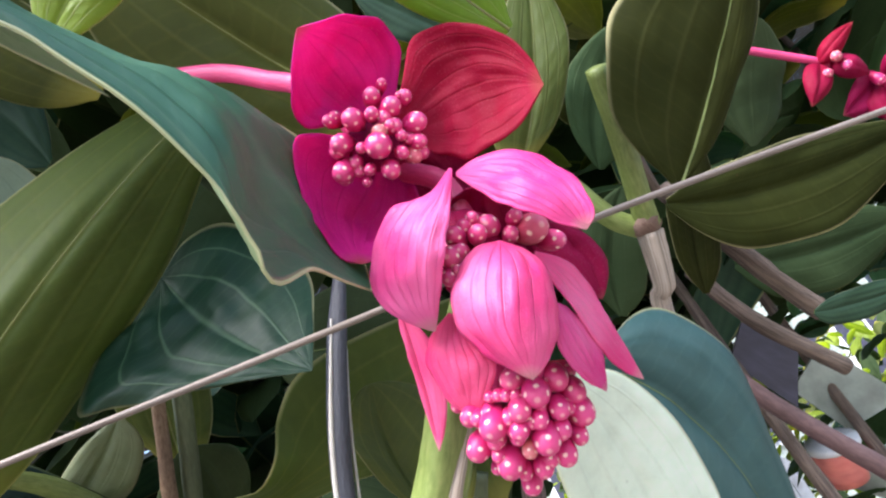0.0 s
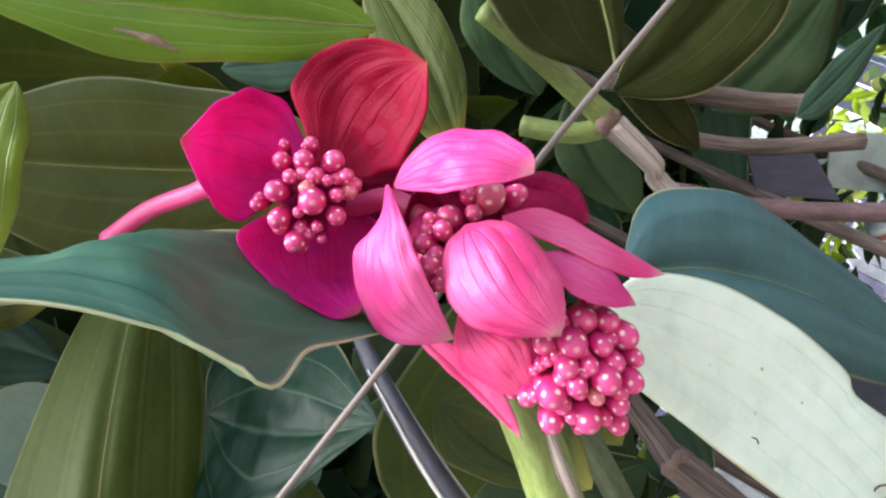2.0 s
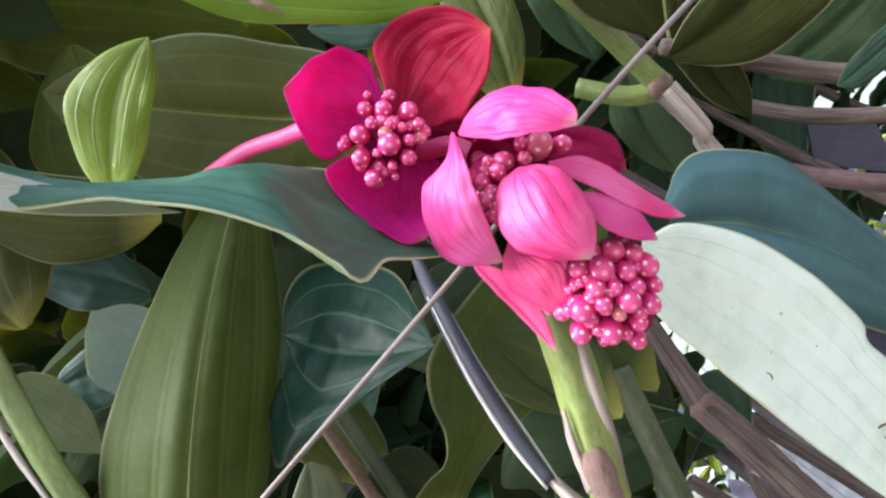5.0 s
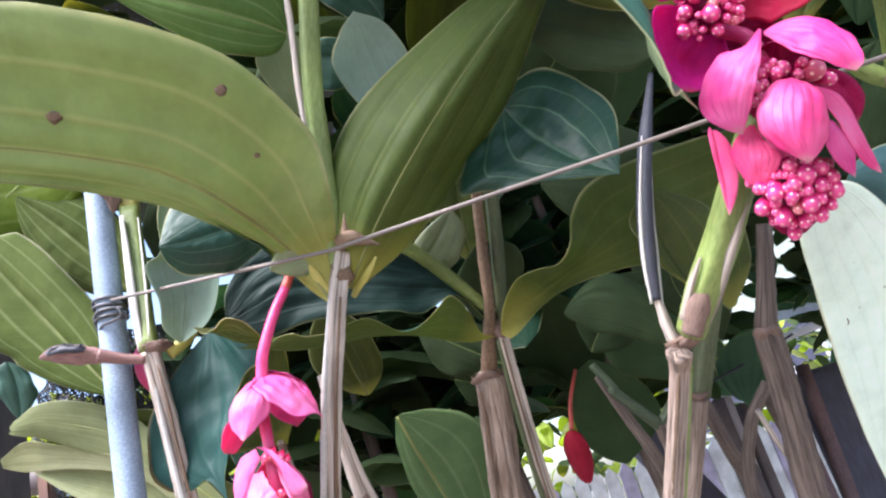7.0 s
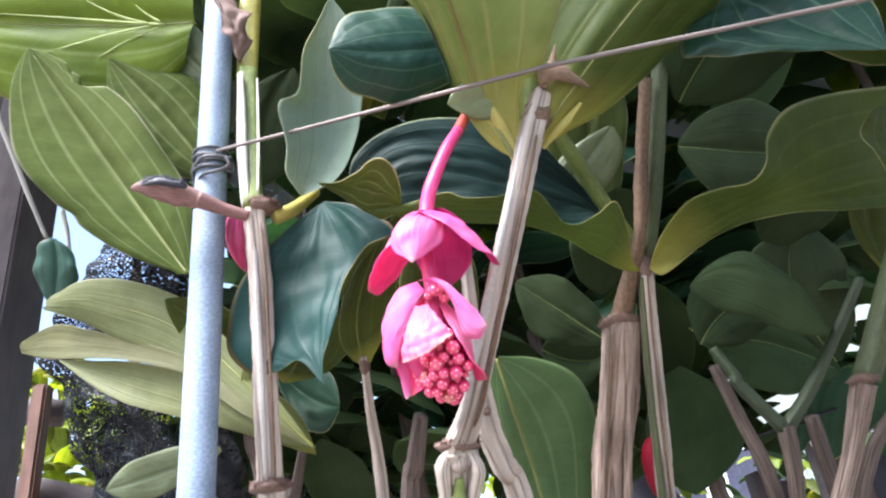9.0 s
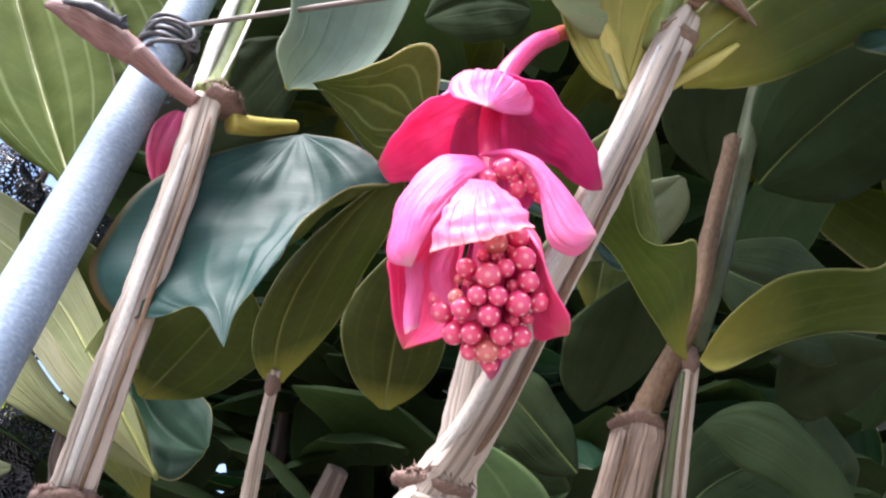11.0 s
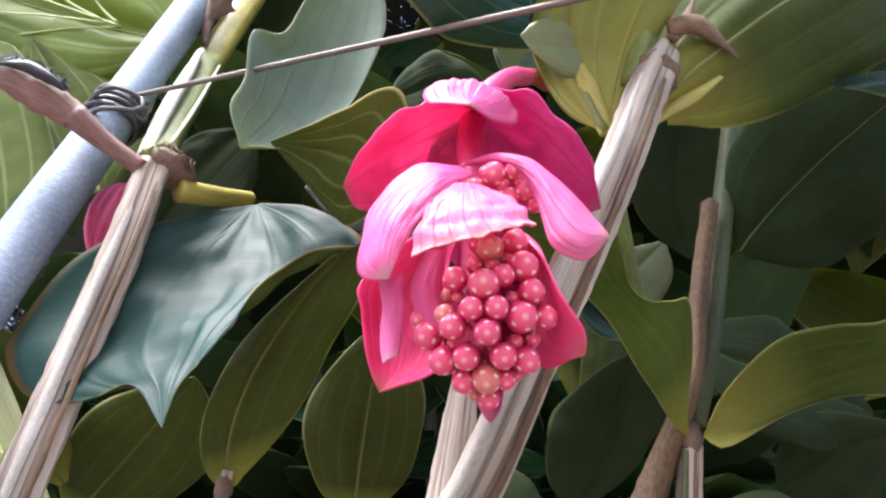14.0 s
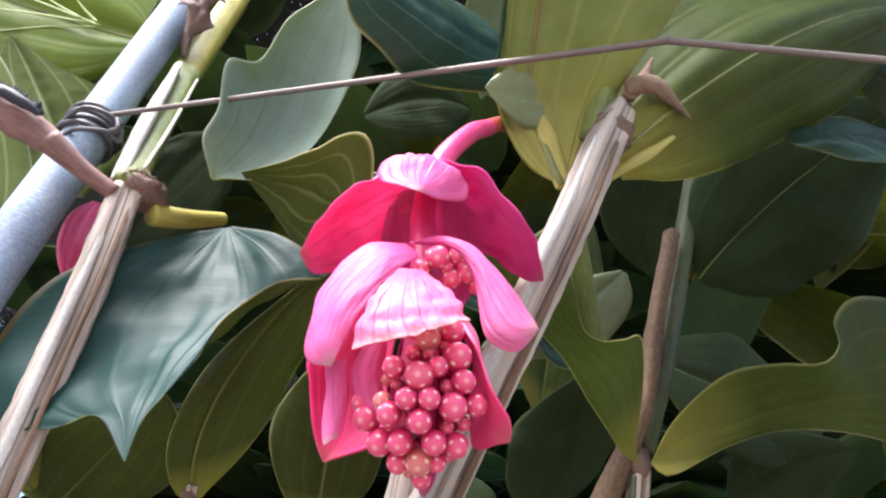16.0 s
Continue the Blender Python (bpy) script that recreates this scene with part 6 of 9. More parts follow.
sheet_leaf(stem_l, [(-0.4637, 0.5844, 1.7370), (-0.4255, 0.5662, 1.7142), (-0.3907, 0.5537, 1.6763), (-0.4168, 0.5567, 1.6636), (-0.4359, 0.5560, 1.6391), (-0.4476, 0.5615, 1.6104), (-0.4566, 0.5612, 1.5848), (-0.4638, 0.5593, 1.5636), (-0.4642, 0.5599, 1.5401)], [(-0.4672, 0.5852, 1.7354), (-0.4673, 0.5812, 1.6770), (-0.4699, 0.5730, 1.6173), (-0.4693, 0.5634, 1.5711), (-0.4642, 0.5599, 1.5401)], [(-0.4708, 0.5851, 1.7345), (-0.5132, 0.5729, 1.6958), (-0.5489, 0.5703, 1.6498), (-0.5636, 0.5815, 1.6014), (-0.5454, 0.5870, 1.5711), (-0.5138, 0.5813, 1.5651), (-0.4894, 0.5681, 1.5683), (-0.4642, 0.5599, 1.5401)], DROOP, UNDER, pleat=0.03, crease=0.07, label='drooping dark glossy leaf with a browned ragged edge')
stem_s = thing("shrub_stem", "thin brown stem in shade", "stem", "shrub stems")
tube("stem", stem_s, [(-0.4647, 0.7069, 1.6096), (-0.4693, 0.7410, 1.5618), (-0.4755, 0.8009, 1.4610), (-0.4853, 0.8962, 1.0957), (-0.4955, 0.9940, 0.5844), (-0.5018, 1.0550, 0.0000)], [0.004, 0.0055, 0.0075, 0.0083, 0.009, 0.0097], CORK, lobes=0.12, rough=0.2, sides=14)
knob("node", stem_s, (-0.4651, 0.7110, 1.6013), (0.0000, 0.0000, 1.0000), 0.0055, 0.012, BROWNBUD, rough=0.4)
leaf(stem_s, (-0.4647, 0.7185, 1.6025), (-0.4518, 0.6482, 1.6475), (-0.3897, 0.5663, 1.6972), (-0.4757, 0.6580, 1.6417), (-0.3985, 0.6292, 1.6712), UNDER, TOP, rib=0.002, wave=0.1, waves=2, label='shaded olive leaf seen from below')
tube("stem", stem_s, [(-0.4037, 0.6853, 1.5310), (-0.4194, 0.7147, 1.4902), (-0.4369, 0.7483, 1.4403), (-0.4905, 0.8508, 1.0802), (-0.5455, 0.9560, 0.5761), (-0.5798, 1.0215, 0.0000)], [0.0075, 0.0095, 0.0095, 0.0105, 0.0114, 0.0123], DARKCORK, lobes=0.12, rough=0.2, sides=14)
stem_p = thing("shrub_stem", "leafy shoot crowding behind the steel pipe", "stem", "shrub stems")
tube("stem", stem_p, [(-0.6029, 0.7228, 1.5903), (-0.6084, 0.7444, 1.5448), (-0.6057, 0.7788, 1.4753), (-0.5994, 0.8606, 1.1065), (-0.5929, 0.9447, 0.5901), (-0.5889, 0.9971, 0.0000)], [0.007, 0.0085, 0.009, 0.0099, 0.0108, 0.0117], DARKCORK, lobes=0.12, rough=0.2)
tube("stem", stem_p, [(-0.5891, 0.8571, 1.5479), (-0.6034, 0.8737, 1.5105), (-0.6200, 0.8963, 1.4605), (-0.6737, 0.9694, 1.0954), (-0.7288, 1.0443, 0.5842), (-0.7632, 1.0911, 0.0000)], [0.006, 0.0075, 0.009, 0.0099, 0.0108, 0.0117], DARKCORK, lobes=0.12, rough=0.2)
leaf(stem_p, (-0.6468, 0.6546, 1.7191), (-0.7466, 0.6340, 1.8746), (-0.8431, 0.5910, 2.0424), (-0.8477, 0.6241, 1.8822), (-0.6927, 0.6390, 1.9114), QUILTED, TOP, rib=0.003, wave=0.05, bulge=0.16, crease=0.02, quilt=0.004, nu=64, nv=36, cuts=((0.8, 1, 0.05, 0.45), (0.86, 1, 0.03, 0.3), (0.3, -1, 0.04, 0.08)), label='broad quilted leaf with sunken nerves, edge nibbled')
leaf(stem_p, (-0.6498, 0.7084, 1.8828), (-0.7118, 0.6827, 1.9776), (-0.7782, 0.6553, 2.0637), (-0.7540, 0.6855, 1.9392), (-0.6560, 0.6951, 2.0113), QUILTED, TOP, rib=0.0025, bulge=0.16, crease=0.02, quilt=0.006, nu=64, nv=36, label='broad quilted green leaf')
leaf(stem_p, (-0.6554, 0.6543, 2.0947), (-0.8586, 0.6369, 2.1278), (-1.1128, 0.5982, 2.1809), (-0.9031, 0.6821, 2.0364), (-0.8414, 0.5931, 2.2555), LIME, TOP, rib=0.0045, pa=0.34, pleat=0.035, label='large lime-green leaf lit from above')
tube("nerve", stem_p, [(-0.6928, 0.6416, 2.0889), (-0.7621, 0.6332, 2.1057), (-0.8490, 0.6234, 2.1280), (-0.9548, 0.6126, 2.1547)], [0.002, 0.0013, 0.0005], NERVE, sides=6, flat=0.5)
tube("nerve", stem_p, [(-0.7141, 0.6389, 2.0940), (-0.7499, 0.6326, 2.1099), (-0.7919, 0.6230, 2.1377), (-0.8306, 0.6119, 2.1741)], [0.002, 0.0013, 0.0005], NERVE, sides=6, flat=0.5)
tube("nerve", stem_p, [(-0.6971, 0.6403, 2.0928), (-0.7191, 0.6351, 2.1120), (-0.7408, 0.6267, 2.1376), (-0.7578, 0.6225, 2.1696)], [0.002, 0.0013, 0.0005], NERVE, sides=6, flat=0.5)
tube("nerve", stem_p, [(-0.7086, 0.6408, 2.0913), (-0.7727, 0.6396, 2.0902), (-0.8568, 0.6426, 2.0868), (-0.9514, 0.6445, 2.0905)], [0.002, 0.0013, 0.0005], NERVE, sides=6, flat=0.5)
tube("nerve", stem_p, [(-0.6973, 0.6426, 2.0880), (-0.7439, 0.6472, 2.0815), (-0.7963, 0.6549, 2.0670), (-0.8424, 0.6647, 2.0521)], [0.002, 0.0013, 0.0005], NERVE, sides=6, flat=0.5)
leaf(stem_p, (-0.6467, 0.7007, 2.0134), (-0.6837, 0.6801, 2.0696), (-0.7402, 0.6749, 2.0898), (-0.6934, 0.6940, 2.0389), (-0.6690, 0.6712, 2.1140), PALE, TOP, label='small pale rounded leaf')
sheet_leaf(stem_p, [(-0.5243, 0.7115, 1.5194), (-0.5943, 0.7010, 1.5732), (-0.6582, 0.7125, 1.6225), (-0.7198, 0.7242, 1.6606), (-0.7837, 0.7327, 1.6937), (-0.8287, 0.7290, 1.7191), (-0.8696, 0.7166, 1.7360)], [(-0.5243, 0.7115, 1.5194), (-0.5862, 0.7017, 1.5862), (-0.6430, 0.7019, 1.6450), (-0.7080, 0.7075, 1.6926), (-0.7770, 0.7118, 1.7254), (-0.8207, 0.7126, 1.7407), (-0.8655, 0.7157, 1.7455)], [(-0.5243, 0.7115, 1.5194), (-0.5755, 0.7043, 1.5949), (-0.6211, 0.6986, 1.6541), (-0.6701, 0.6998, 1.7072), (-0.7431, 0.7001, 1.7461), (-0.8129, 0.7079, 1.7636), (-0.8604, 0.7159, 1.7542)], DULL, TOP, nu=70, pleat=0.015, crease=0.03, ragged=0.9, rib=0.002, label='torn olive leaf lobe with brown ragged tip')
sheet_leaf(stem_p, [(-0.5243, 0.7115, 1.5194), (-0.5995, 0.6950, 1.5639), (-0.6676, 0.7081, 1.6194), (-0.7553, 0.7274, 1.6566), (-0.8309, 0.7438, 1.6761), (-0.8883, 0.7603, 1.6900), (-0.9404, 0.7770, 1.7112)], [(-0.5243, 0.7115, 1.5194), (-0.5956, 0.6955, 1.5700), (-0.6633, 0.7082, 1.6272), (-0.7475, 0.7288, 1.6676), (-0.8221, 0.7439, 1.6935), (-0.8817, 0.7573, 1.7119), (-0.9404, 0.7746, 1.7175)], [(-0.5243, 0.7115, 1.5194), (-0.5918, 0.6962, 1.5748), (-0.6592, 0.7085, 1.6337), (-0.7454, 0.7261, 1.6790), (-0.8191, 0.7399, 1.7097), (-0.8781, 0.7524, 1.7309), (-0.9393, 0.7730, 1.7238)], DULL, TOP, nu=70, pleat=0.015, crease=0.03, ragged=0.7, label='torn olive leaf lobe with brown ragged tip')
sheet_leaf(stem_p, [(-0.5243, 0.7115, 1.5194), (-0.5790, 0.7161, 1.5365), (-0.6470, 0.7278, 1.5649), (-0.7084, 0.7404, 1.5881), (-0.7682, 0.7449, 1.6119), (-0.8185, 0.7505, 1.6446), (-0.8656, 0.7544, 1.6824)], [(-0.5243, 0.7115, 1.5194), (-0.6000, 0.7087, 1.5520), (-0.6675, 0.7261, 1.5975), (-0.7417, 0.7438, 1.6329), (-0.8074, 0.7534, 1.6601), (-0.8656, 0.7544, 1.6824)], [(-0.5243, 0.7115, 1.5194), (-0.6038, 0.7038, 1.5659), (-0.6746, 0.7204, 1.6245), (-0.7498, 0.7317, 1.6547), (-0.8114, 0.7470, 1.6709), (-0.8656, 0.7544, 1.6824)], DULL, TOP, nu=70, pleat=0.015, crease=0.03, ragged=0.7, label='torn olive leaf lobe')
leaf(stem_p, (-0.7067, 0.8768, 1.5706), (-0.7946, 0.8721, 1.5490), (-0.8597, 0.8667, 1.5375), (-0.7964, 0.8825, 1.5239), (-0.8006, 0.8603, 1.5744), PALE, TOP, wave=0.1, label='small pale leaf with a dried tip')
leaf(stem_p, (-0.9010, 0.7548, 1.8615), (-0.9011, 0.7731, 1.8186), (-0.9157, 0.7889, 1.7763), (-0.8740, 0.7784, 1.8162), (-0.9306, 0.7627, 1.8321), TEAL, UNDER, wave=0.12, bulge=0.2, label='small teal leaf against the post')
sheet_leaf(stem_p, [(-0.2853, 0.4638, 1.8025), (-0.2936, 0.4690, 1.7767), (-0.3091, 0.4655, 1.7606), (-0.3395, 0.4580, 1.7442), (-0.3571, 0.4491, 1.7325), (-0.3752, 0.4322, 1.7315), (-0.3912, 0.4195, 1.7332), (-0.3978, 0.4042, 1.7424), (-0.3976, 0.3939, 1.7562)], [(-0.2853, 0.4638, 1.8025), (-0.3137, 0.4447, 1.7798), (-0.3415, 0.4246, 1.7647), (-0.3684, 0.4094, 1.7577), (-0.3976, 0.3939, 1.7562)], [(-0.2853, 0.4638, 1.8025), (-0.3088, 0.4477, 1.8185), (-0.3428, 0.4353, 1.8246), (-0.3721, 0.4217, 1.8152), (-0.3897, 0.4062, 1.7945), (-0.3976, 0.3939, 1.7562)], VEINED, UNDER, bulge=0.06, crease=0.04, label='dark glossy rounded leaf with pale curved nerves')
sheet_leaf(stem_p, [(-0.3759, 0.5286, 1.6822), (-0.3902, 0.5470, 1.6859), (-0.4037, 0.5566, 1.6909), (-0.4277, 0.5402, 1.7061), (-0.4517, 0.5237, 1.7213)], [(-0.3759, 0.5286, 1.6822), (-0.3863, 0.5156, 1.6899), (-0.4182, 0.5162, 1.7058), (-0.4517, 0.5237, 1.7213)], [(-0.3759, 0.5286, 1.6822), (-0.3695, 0.4900, 1.6862), (-0.3778, 0.4635, 1.6955), (-0.4201, 0.4916, 1.6978), (-0.4517, 0.5237, 1.7213)], QUILTED, UNDER, nu=40, crease=0.06, bulge=0.1, label='curled pale leaf tip')
leaf(stem_p, (-0.5442, 0.7284, 2.0498), (-0.5832, 0.7429, 2.0108), (-0.6265, 0.7885, 1.9075), (-0.5474, 0.7773, 1.9492), (-0.6324, 0.7416, 2.0018), DIM, TOP, label='shaded olive leaf')
leaf(stem_p, (-0.5342, 0.8410, 1.5937), (-0.5900, 0.8753, 1.6248), (-0.6375, 0.8765, 1.6796), (-0.5808, 0.8458, 1.5729), (-0.5676, 0.8590, 1.6634), TOP, UNDER, label='dark leaf in shade')
stem_c = thing("shrub_stem", "thick brown corky stem with two wavy leaves", "stem", "shrub stems")
tube("stem", stem_c, [(-0.1845, 0.7115, 1.6075), (-0.1862, 0.7160, 1.6000), (-0.2008, 0.7510, 1.5364), (-0.2297, 0.8159, 1.4199), (-0.2681, 0.9026, 1.0649), (-0.3076, 0.9916, 0.5680), (-0.3322, 1.0471, 0.0000)], [0.01, 0.0185, 0.0195, 0.0195, 0.0215, 0.0234, 0.0254], BROWNCORK, lobes=0.07, rough=0.16, sides=24, seed=5)
knob("node", stem_c, (-0.1872, 0.7142, 1.6034), (0.0000, 0.0000, 1.0000), 0.02, 0.008, BROWNBUD, rough=0.4, seed=4, sides=22)
tube("stem", stem_c, [(-0.1533, 0.6862, 1.6457), (-0.1617, 0.7268, 1.5607), (-0.1671, 0.7627, 1.4861), (-0.1709, 0.8070, 1.4064), (-0.1784, 0.8934, 1.0548), (-0.1862, 0.9821, 0.5626), (-0.1910, 1.0375, 0.0000)], [0.0075, 0.0085, 0.0085, 0.0085, 0.0094, 0.0102, 0.0111], CORK, lobes=0.16, rough=0.14, sides=18, seed=6)
tube("green_side", stem_c, [(-0.1595, 0.6827, 1.6376), (-0.1680, 0.7189, 1.5594), (-0.1733, 0.7545, 1.4856), (-0.1777, 0.7982, 1.4066)], [0.002, 0.0035, 0.0035, 0.0035], SHADEGREEN, sides=8)
tube("groove", stem_c, [(-0.1537, 0.6809, 1.6358), (-0.1606, 0.7162, 1.5575), (-0.1659, 0.7516, 1.4840), (-0.1696, 0.7952, 1.4054)], [0.001, 0.0014, 0.0014, 0.0014], SCAR, rough=0.9, sides=6)
tube("bark_ridge", stem_c, [(-0.2022, 0.7026, 1.5938), (-0.2152, 0.7325, 1.5342), (-0.2425, 0.7943, 1.4199)], [0.002, 0.0045, 0.0045], BROWNCORK, rough=0.8, sides=8, seed=21)
tube("bark_ridge", stem_c, [(-0.1780, 0.7067, 1.5911), (-0.1909, 0.7366, 1.5315), (-0.2151, 0.7990, 1.4168)], [0.002, 0.0045, 0.0045], BROWNCORK, rough=0.8, sides=8, seed=22)
tube("groove", stem_c, [(-0.1988, 0.6982, 1.5886), (-0.2114, 0.7296, 1.5329), (-0.2385, 0.7934, 1.4193)], [0.001, 0.0018, 0.0018], SCAR, rough=0.9, sides=6)
fringe(stem_c, (-0.1870, 0.7137, 1.6044), 0.0190, SCAR, 15, 120)
knob("node", stem_c, (-0.1534, 0.6835, 1.6511), (0.0000, 0.0000, 1.0000), 0.0088, 0.014, BROWNBUD, rough=0.25, seed=8)
tube("stem", stem_c, [(-0.1473, 0.6806, 1.6585), (-0.1271, 0.6599, 1.7284), (-0.0964, 0.6210, 1.8492), (-0.0752, 0.5941, 1.9321)], [0.006, 0.0085, 0.0085, 0.0085], SHADEGREEN, lobes=0.08, rough=0.05)
tube("dry_stem", stem_c, [(-0.1860, 0.7125, 1.6060), (-0.1690, 0.6860, 1.6440), (-0.1532, 0.6588, 1.6788), (-0.1394, 0.6412, 1.7408), (-0.1172, 0.6109, 1.8307)], [0.010, 0.0075, 0.0065, 0.0065, 0.006], SCAR, lobes=0.15, rough=0.25)
sheet_leaf(stem_c, [(-0.1600, 0.6720, 1.6400), (-0.1801, 0.6509, 1.6365), (-0.1967, 0.6296, 1.6384), (-0.2172, 0.6059, 1.6453), (-0.2417, 0.5759, 1.6517), (-0.2716, 0.5509, 1.6547), (-0.3026, 0.5361, 1.6552), (-0.3422, 0.5270, 1.6598), (-0.3723, 0.5265, 1.6701), (-0.4074, 0.5272, 1.6835)], [(-0.1600, 0.6720, 1.6400), (-0.1762, 0.6445, 1.6392), (-0.1852, 0.6206, 1.6476), (-0.2005, 0.5933, 1.6500), (-0.2216, 0.5719, 1.6497), (-0.2438, 0.5489, 1.6513), (-0.2672, 0.5245, 1.6535), (-0.2969, 0.5097, 1.6543), (-0.3369, 0.5099, 1.6629), (-0.3688, 0.5159, 1.6704), (-0.4074, 0.5272, 1.6835)], [(-0.1600, 0.6720, 1.6400), (-0.1708, 0.6426, 1.6437), (-0.1725, 0.6142, 1.6625), (-0.1818, 0.5811, 1.6779), (-0.2015, 0.5668, 1.6619), (-0.2218, 0.5561, 1.6488), (-0.2358, 0.5454, 1.6477), (-0.2454, 0.5256, 1.6546), (-0.2555, 0.5056, 1.6609), (-0.2705, 0.4960, 1.6597), (-0.2903, 0.4932, 1.6559), (-0.3163, 0.4928, 1.6600), (-0.3311, 0.4919, 1.6678), (-0.3672, 0.5135, 1.6762), (-0.4074, 0.5272, 1.6835)], UNDER, TOP, nu=80, crease=0.04, label='wavy-edged olive leaf seen from below')
sheet_leaf(stem_c, [(-0.1560, 0.6820, 1.6480), (-0.1849, 0.6452, 1.6938), (-0.2291, 0.6235, 1.6817), (-0.2611, 0.6015, 1.6913), (-0.3472, 0.5793, 1.7021), (-0.4009, 0.5683, 1.6976), (-0.4325, 0.5608, 1.7277)], [(-0.1560, 0.6820, 1.6480), (-0.1967, 0.6580, 1.7155), (-0.2544, 0.6184, 1.7384), (-0.3100, 0.5923, 1.7558), (-0.3741, 0.5714, 1.7606), (-0.4325, 0.5608, 1.7277)], [(-0.1560, 0.6820, 1.6480), (-0.1911, 0.6680, 1.7294), (-0.2198, 0.6400, 1.7644), (-0.2555, 0.6115, 1.7929), (-0.3252, 0.5864, 1.8114), (-0.3879, 0.5695, 1.7978), (-0.4244, 0.5599, 1.7661), (-0.4325, 0.5608, 1.7277)], DARKLEAF, UNDER, pleat=0.03, crease=0.09, label='dark glossy leaf with a wavy olive rim')
sheet_leaf(stem_c, [(-0.1520, 0.6680, 1.6400), (-0.1385, 0.6440, 1.6622), (-0.1135, 0.6078, 1.6773), (-0.0868, 0.5877, 1.6756), (-0.0624, 0.5752, 1.6699), (-0.0443, 0.5734, 1.6869), (-0.0324, 0.5781, 1.7180), (-0.0021, 0.5785, 1.7450), (0.0675, 0.5936, 1.7589), (0.1670, 0.6288, 1.7670), (0.2299, 0.6614, 1.7576)], [(-0.1520, 0.6680, 1.6400), (-0.1146, 0.6541, 1.6565), (-0.0665, 0.6256, 1.6676), (-0.0145, 0.6148, 1.6769), (0.0467, 0.6226, 1.6923), (0.1271, 0.6503, 1.7136), (0.2283, 0.6672, 1.7477)], [(-0.1520, 0.6680, 1.6400), (-0.1392, 0.6659, 1.6307), (-0.0989, 0.6492, 1.6490), (-0.0573, 0.6332, 1.6573), (-0.0067, 0.6313, 1.6579), (0.0451, 0.6433, 1.6566), (0.1233, 0.6697, 1.6707), (0.2267, 0.6729, 1.7377)], UNDER, TOP, crease=0.04, label='wavy-edged olive leaf seen from below')
tube("petiole", stem_c, [(-0.2360, 0.5283, 1.7542), (-0.2119, 0.5912, 1.7457), (-0.1857, 0.6451, 1.7149), (-0.1557, 0.6779, 1.6687)], [0.006, 0.008, 0.008, 0.007], GREEN, sides=10)
sheet_leaf(stem_c, [(-0.3218, 0.7641, 1.6032), (-0.2791, 0.7800, 1.5987), (-0.2391, 0.8022, 1.5785), (-0.2243, 0.8263, 1.5345), (-0.2383, 0.8546, 1.4691), (-0.2626, 0.8774, 1.4045), (-0.3022, 0.9038, 1.3349)], [(-0.3251, 0.7642, 1.6010), (-0.3177, 0.7860, 1.5546), (-0.3051, 0.8284, 1.4865), (-0.2986, 0.8644, 1.4174), (-0.3022, 0.9038, 1.3349)], [(-0.3278, 0.7637, 1.6015), (-0.3422, 0.7917, 1.5607), (-0.3410, 0.8334, 1.4938), (-0.3271, 0.8605, 1.4362), (-0.3043, 0.8846, 1.3838), (-0.3022, 0.9038, 1.3349)], MIDGREEN, TOP, rib=0.002, pleat=0.04, crease=0.04, label='broad green leaf seen from below')
leaf(stem_c, (-0.1616, 0.6259, 1.7900), (-0.2112, 0.6572, 1.7562), (-0.2727, 0.6845, 1.7306), (-0.1754, 0.6645, 1.7428), (-0.2351, 0.6523, 1.7650), PALE, TOP, label='small pale leaf')
stem_b = thing("shrub_stem", "forked corky stem with a green upper shoot", "stem", "shrub stems")
tube("stem", stem_b, [(-0.0006, 0.4146, 1.5267), (-0.0031, 0.4333, 1.5158), (-0.0180, 0.4434, 1.4806), (-0.0328, 0.4569, 1.4462), (-0.0506, 0.4781, 1.4047), (-0.0698, 0.4998, 1.3621), (-0.1618, 0.6037, 1.1578), (-0.2844, 0.7423, 0.6130), (-0.3457, 0.8116, 0.0000)], [0.0088, 0.0066, 0.0066, 0.0068, 0.007, 0.007, 0.0075, 0.008, 0.009], BROWNCORK, lobes=0.18, rough=0.14, sides=22, seed=7)
tube("stem", stem_b, [(0.0047, 0.4354, 1.5184), (0.0029, 0.4553, 1.5158), (-0.0120, 0.4654, 1.4806), (-0.0268, 0.4789, 1.4462), (-0.0446, 0.5001, 1.4047), (-0.0638, 0.5218, 1.3621), (-0.1558, 0.6257, 1.1578), (-0.2784, 0.7643, 0.6130), (-0.3397, 0.8336, 0.0000)], [0.004, 0.0055, 0.0055, 0.0058, 0.006, 0.006, 0.0065, 0.007, 0.0075], GREEN, lobes=0.1)
tube("groove", stem_b, [(-0.0047, 0.4268, 1.5147), (-0.0195, 0.4368, 1.4799), (-0.0341, 0.4502, 1.4459), (-0.0517, 0.4714, 1.4049), (-0.0707, 0.4931, 1.3628)], [0.001, 0.0014, 0.0014, 0.0014], SCAR, rough=0.9, sides=6)
fringe(stem_b, (0.0070, 0.4260, 1.5351), 0.0130, SCAR, 19, 110)
knob("node", stem_b, (0.0068, 0.4263, 1.5343), (0.0000, 0.0000, 1.0000), 0.0135, 0.006, BROWNBUD, rough=0.55, seed=9, sides=22)
tube("stem", stem_b, [(0.0133, 0.4215, 1.5387), (0.0324, 0.4018, 1.5641), (0.0543, 0.3799, 1.5909), (0.0733, 0.3574, 1.6183), (0.1009, 0.3438, 1.6548)], [0.0105, 0.0125, 0.0125, 0.0115, 0.01], GREEN, lobes=0.08, rough=0.06, sides=18)
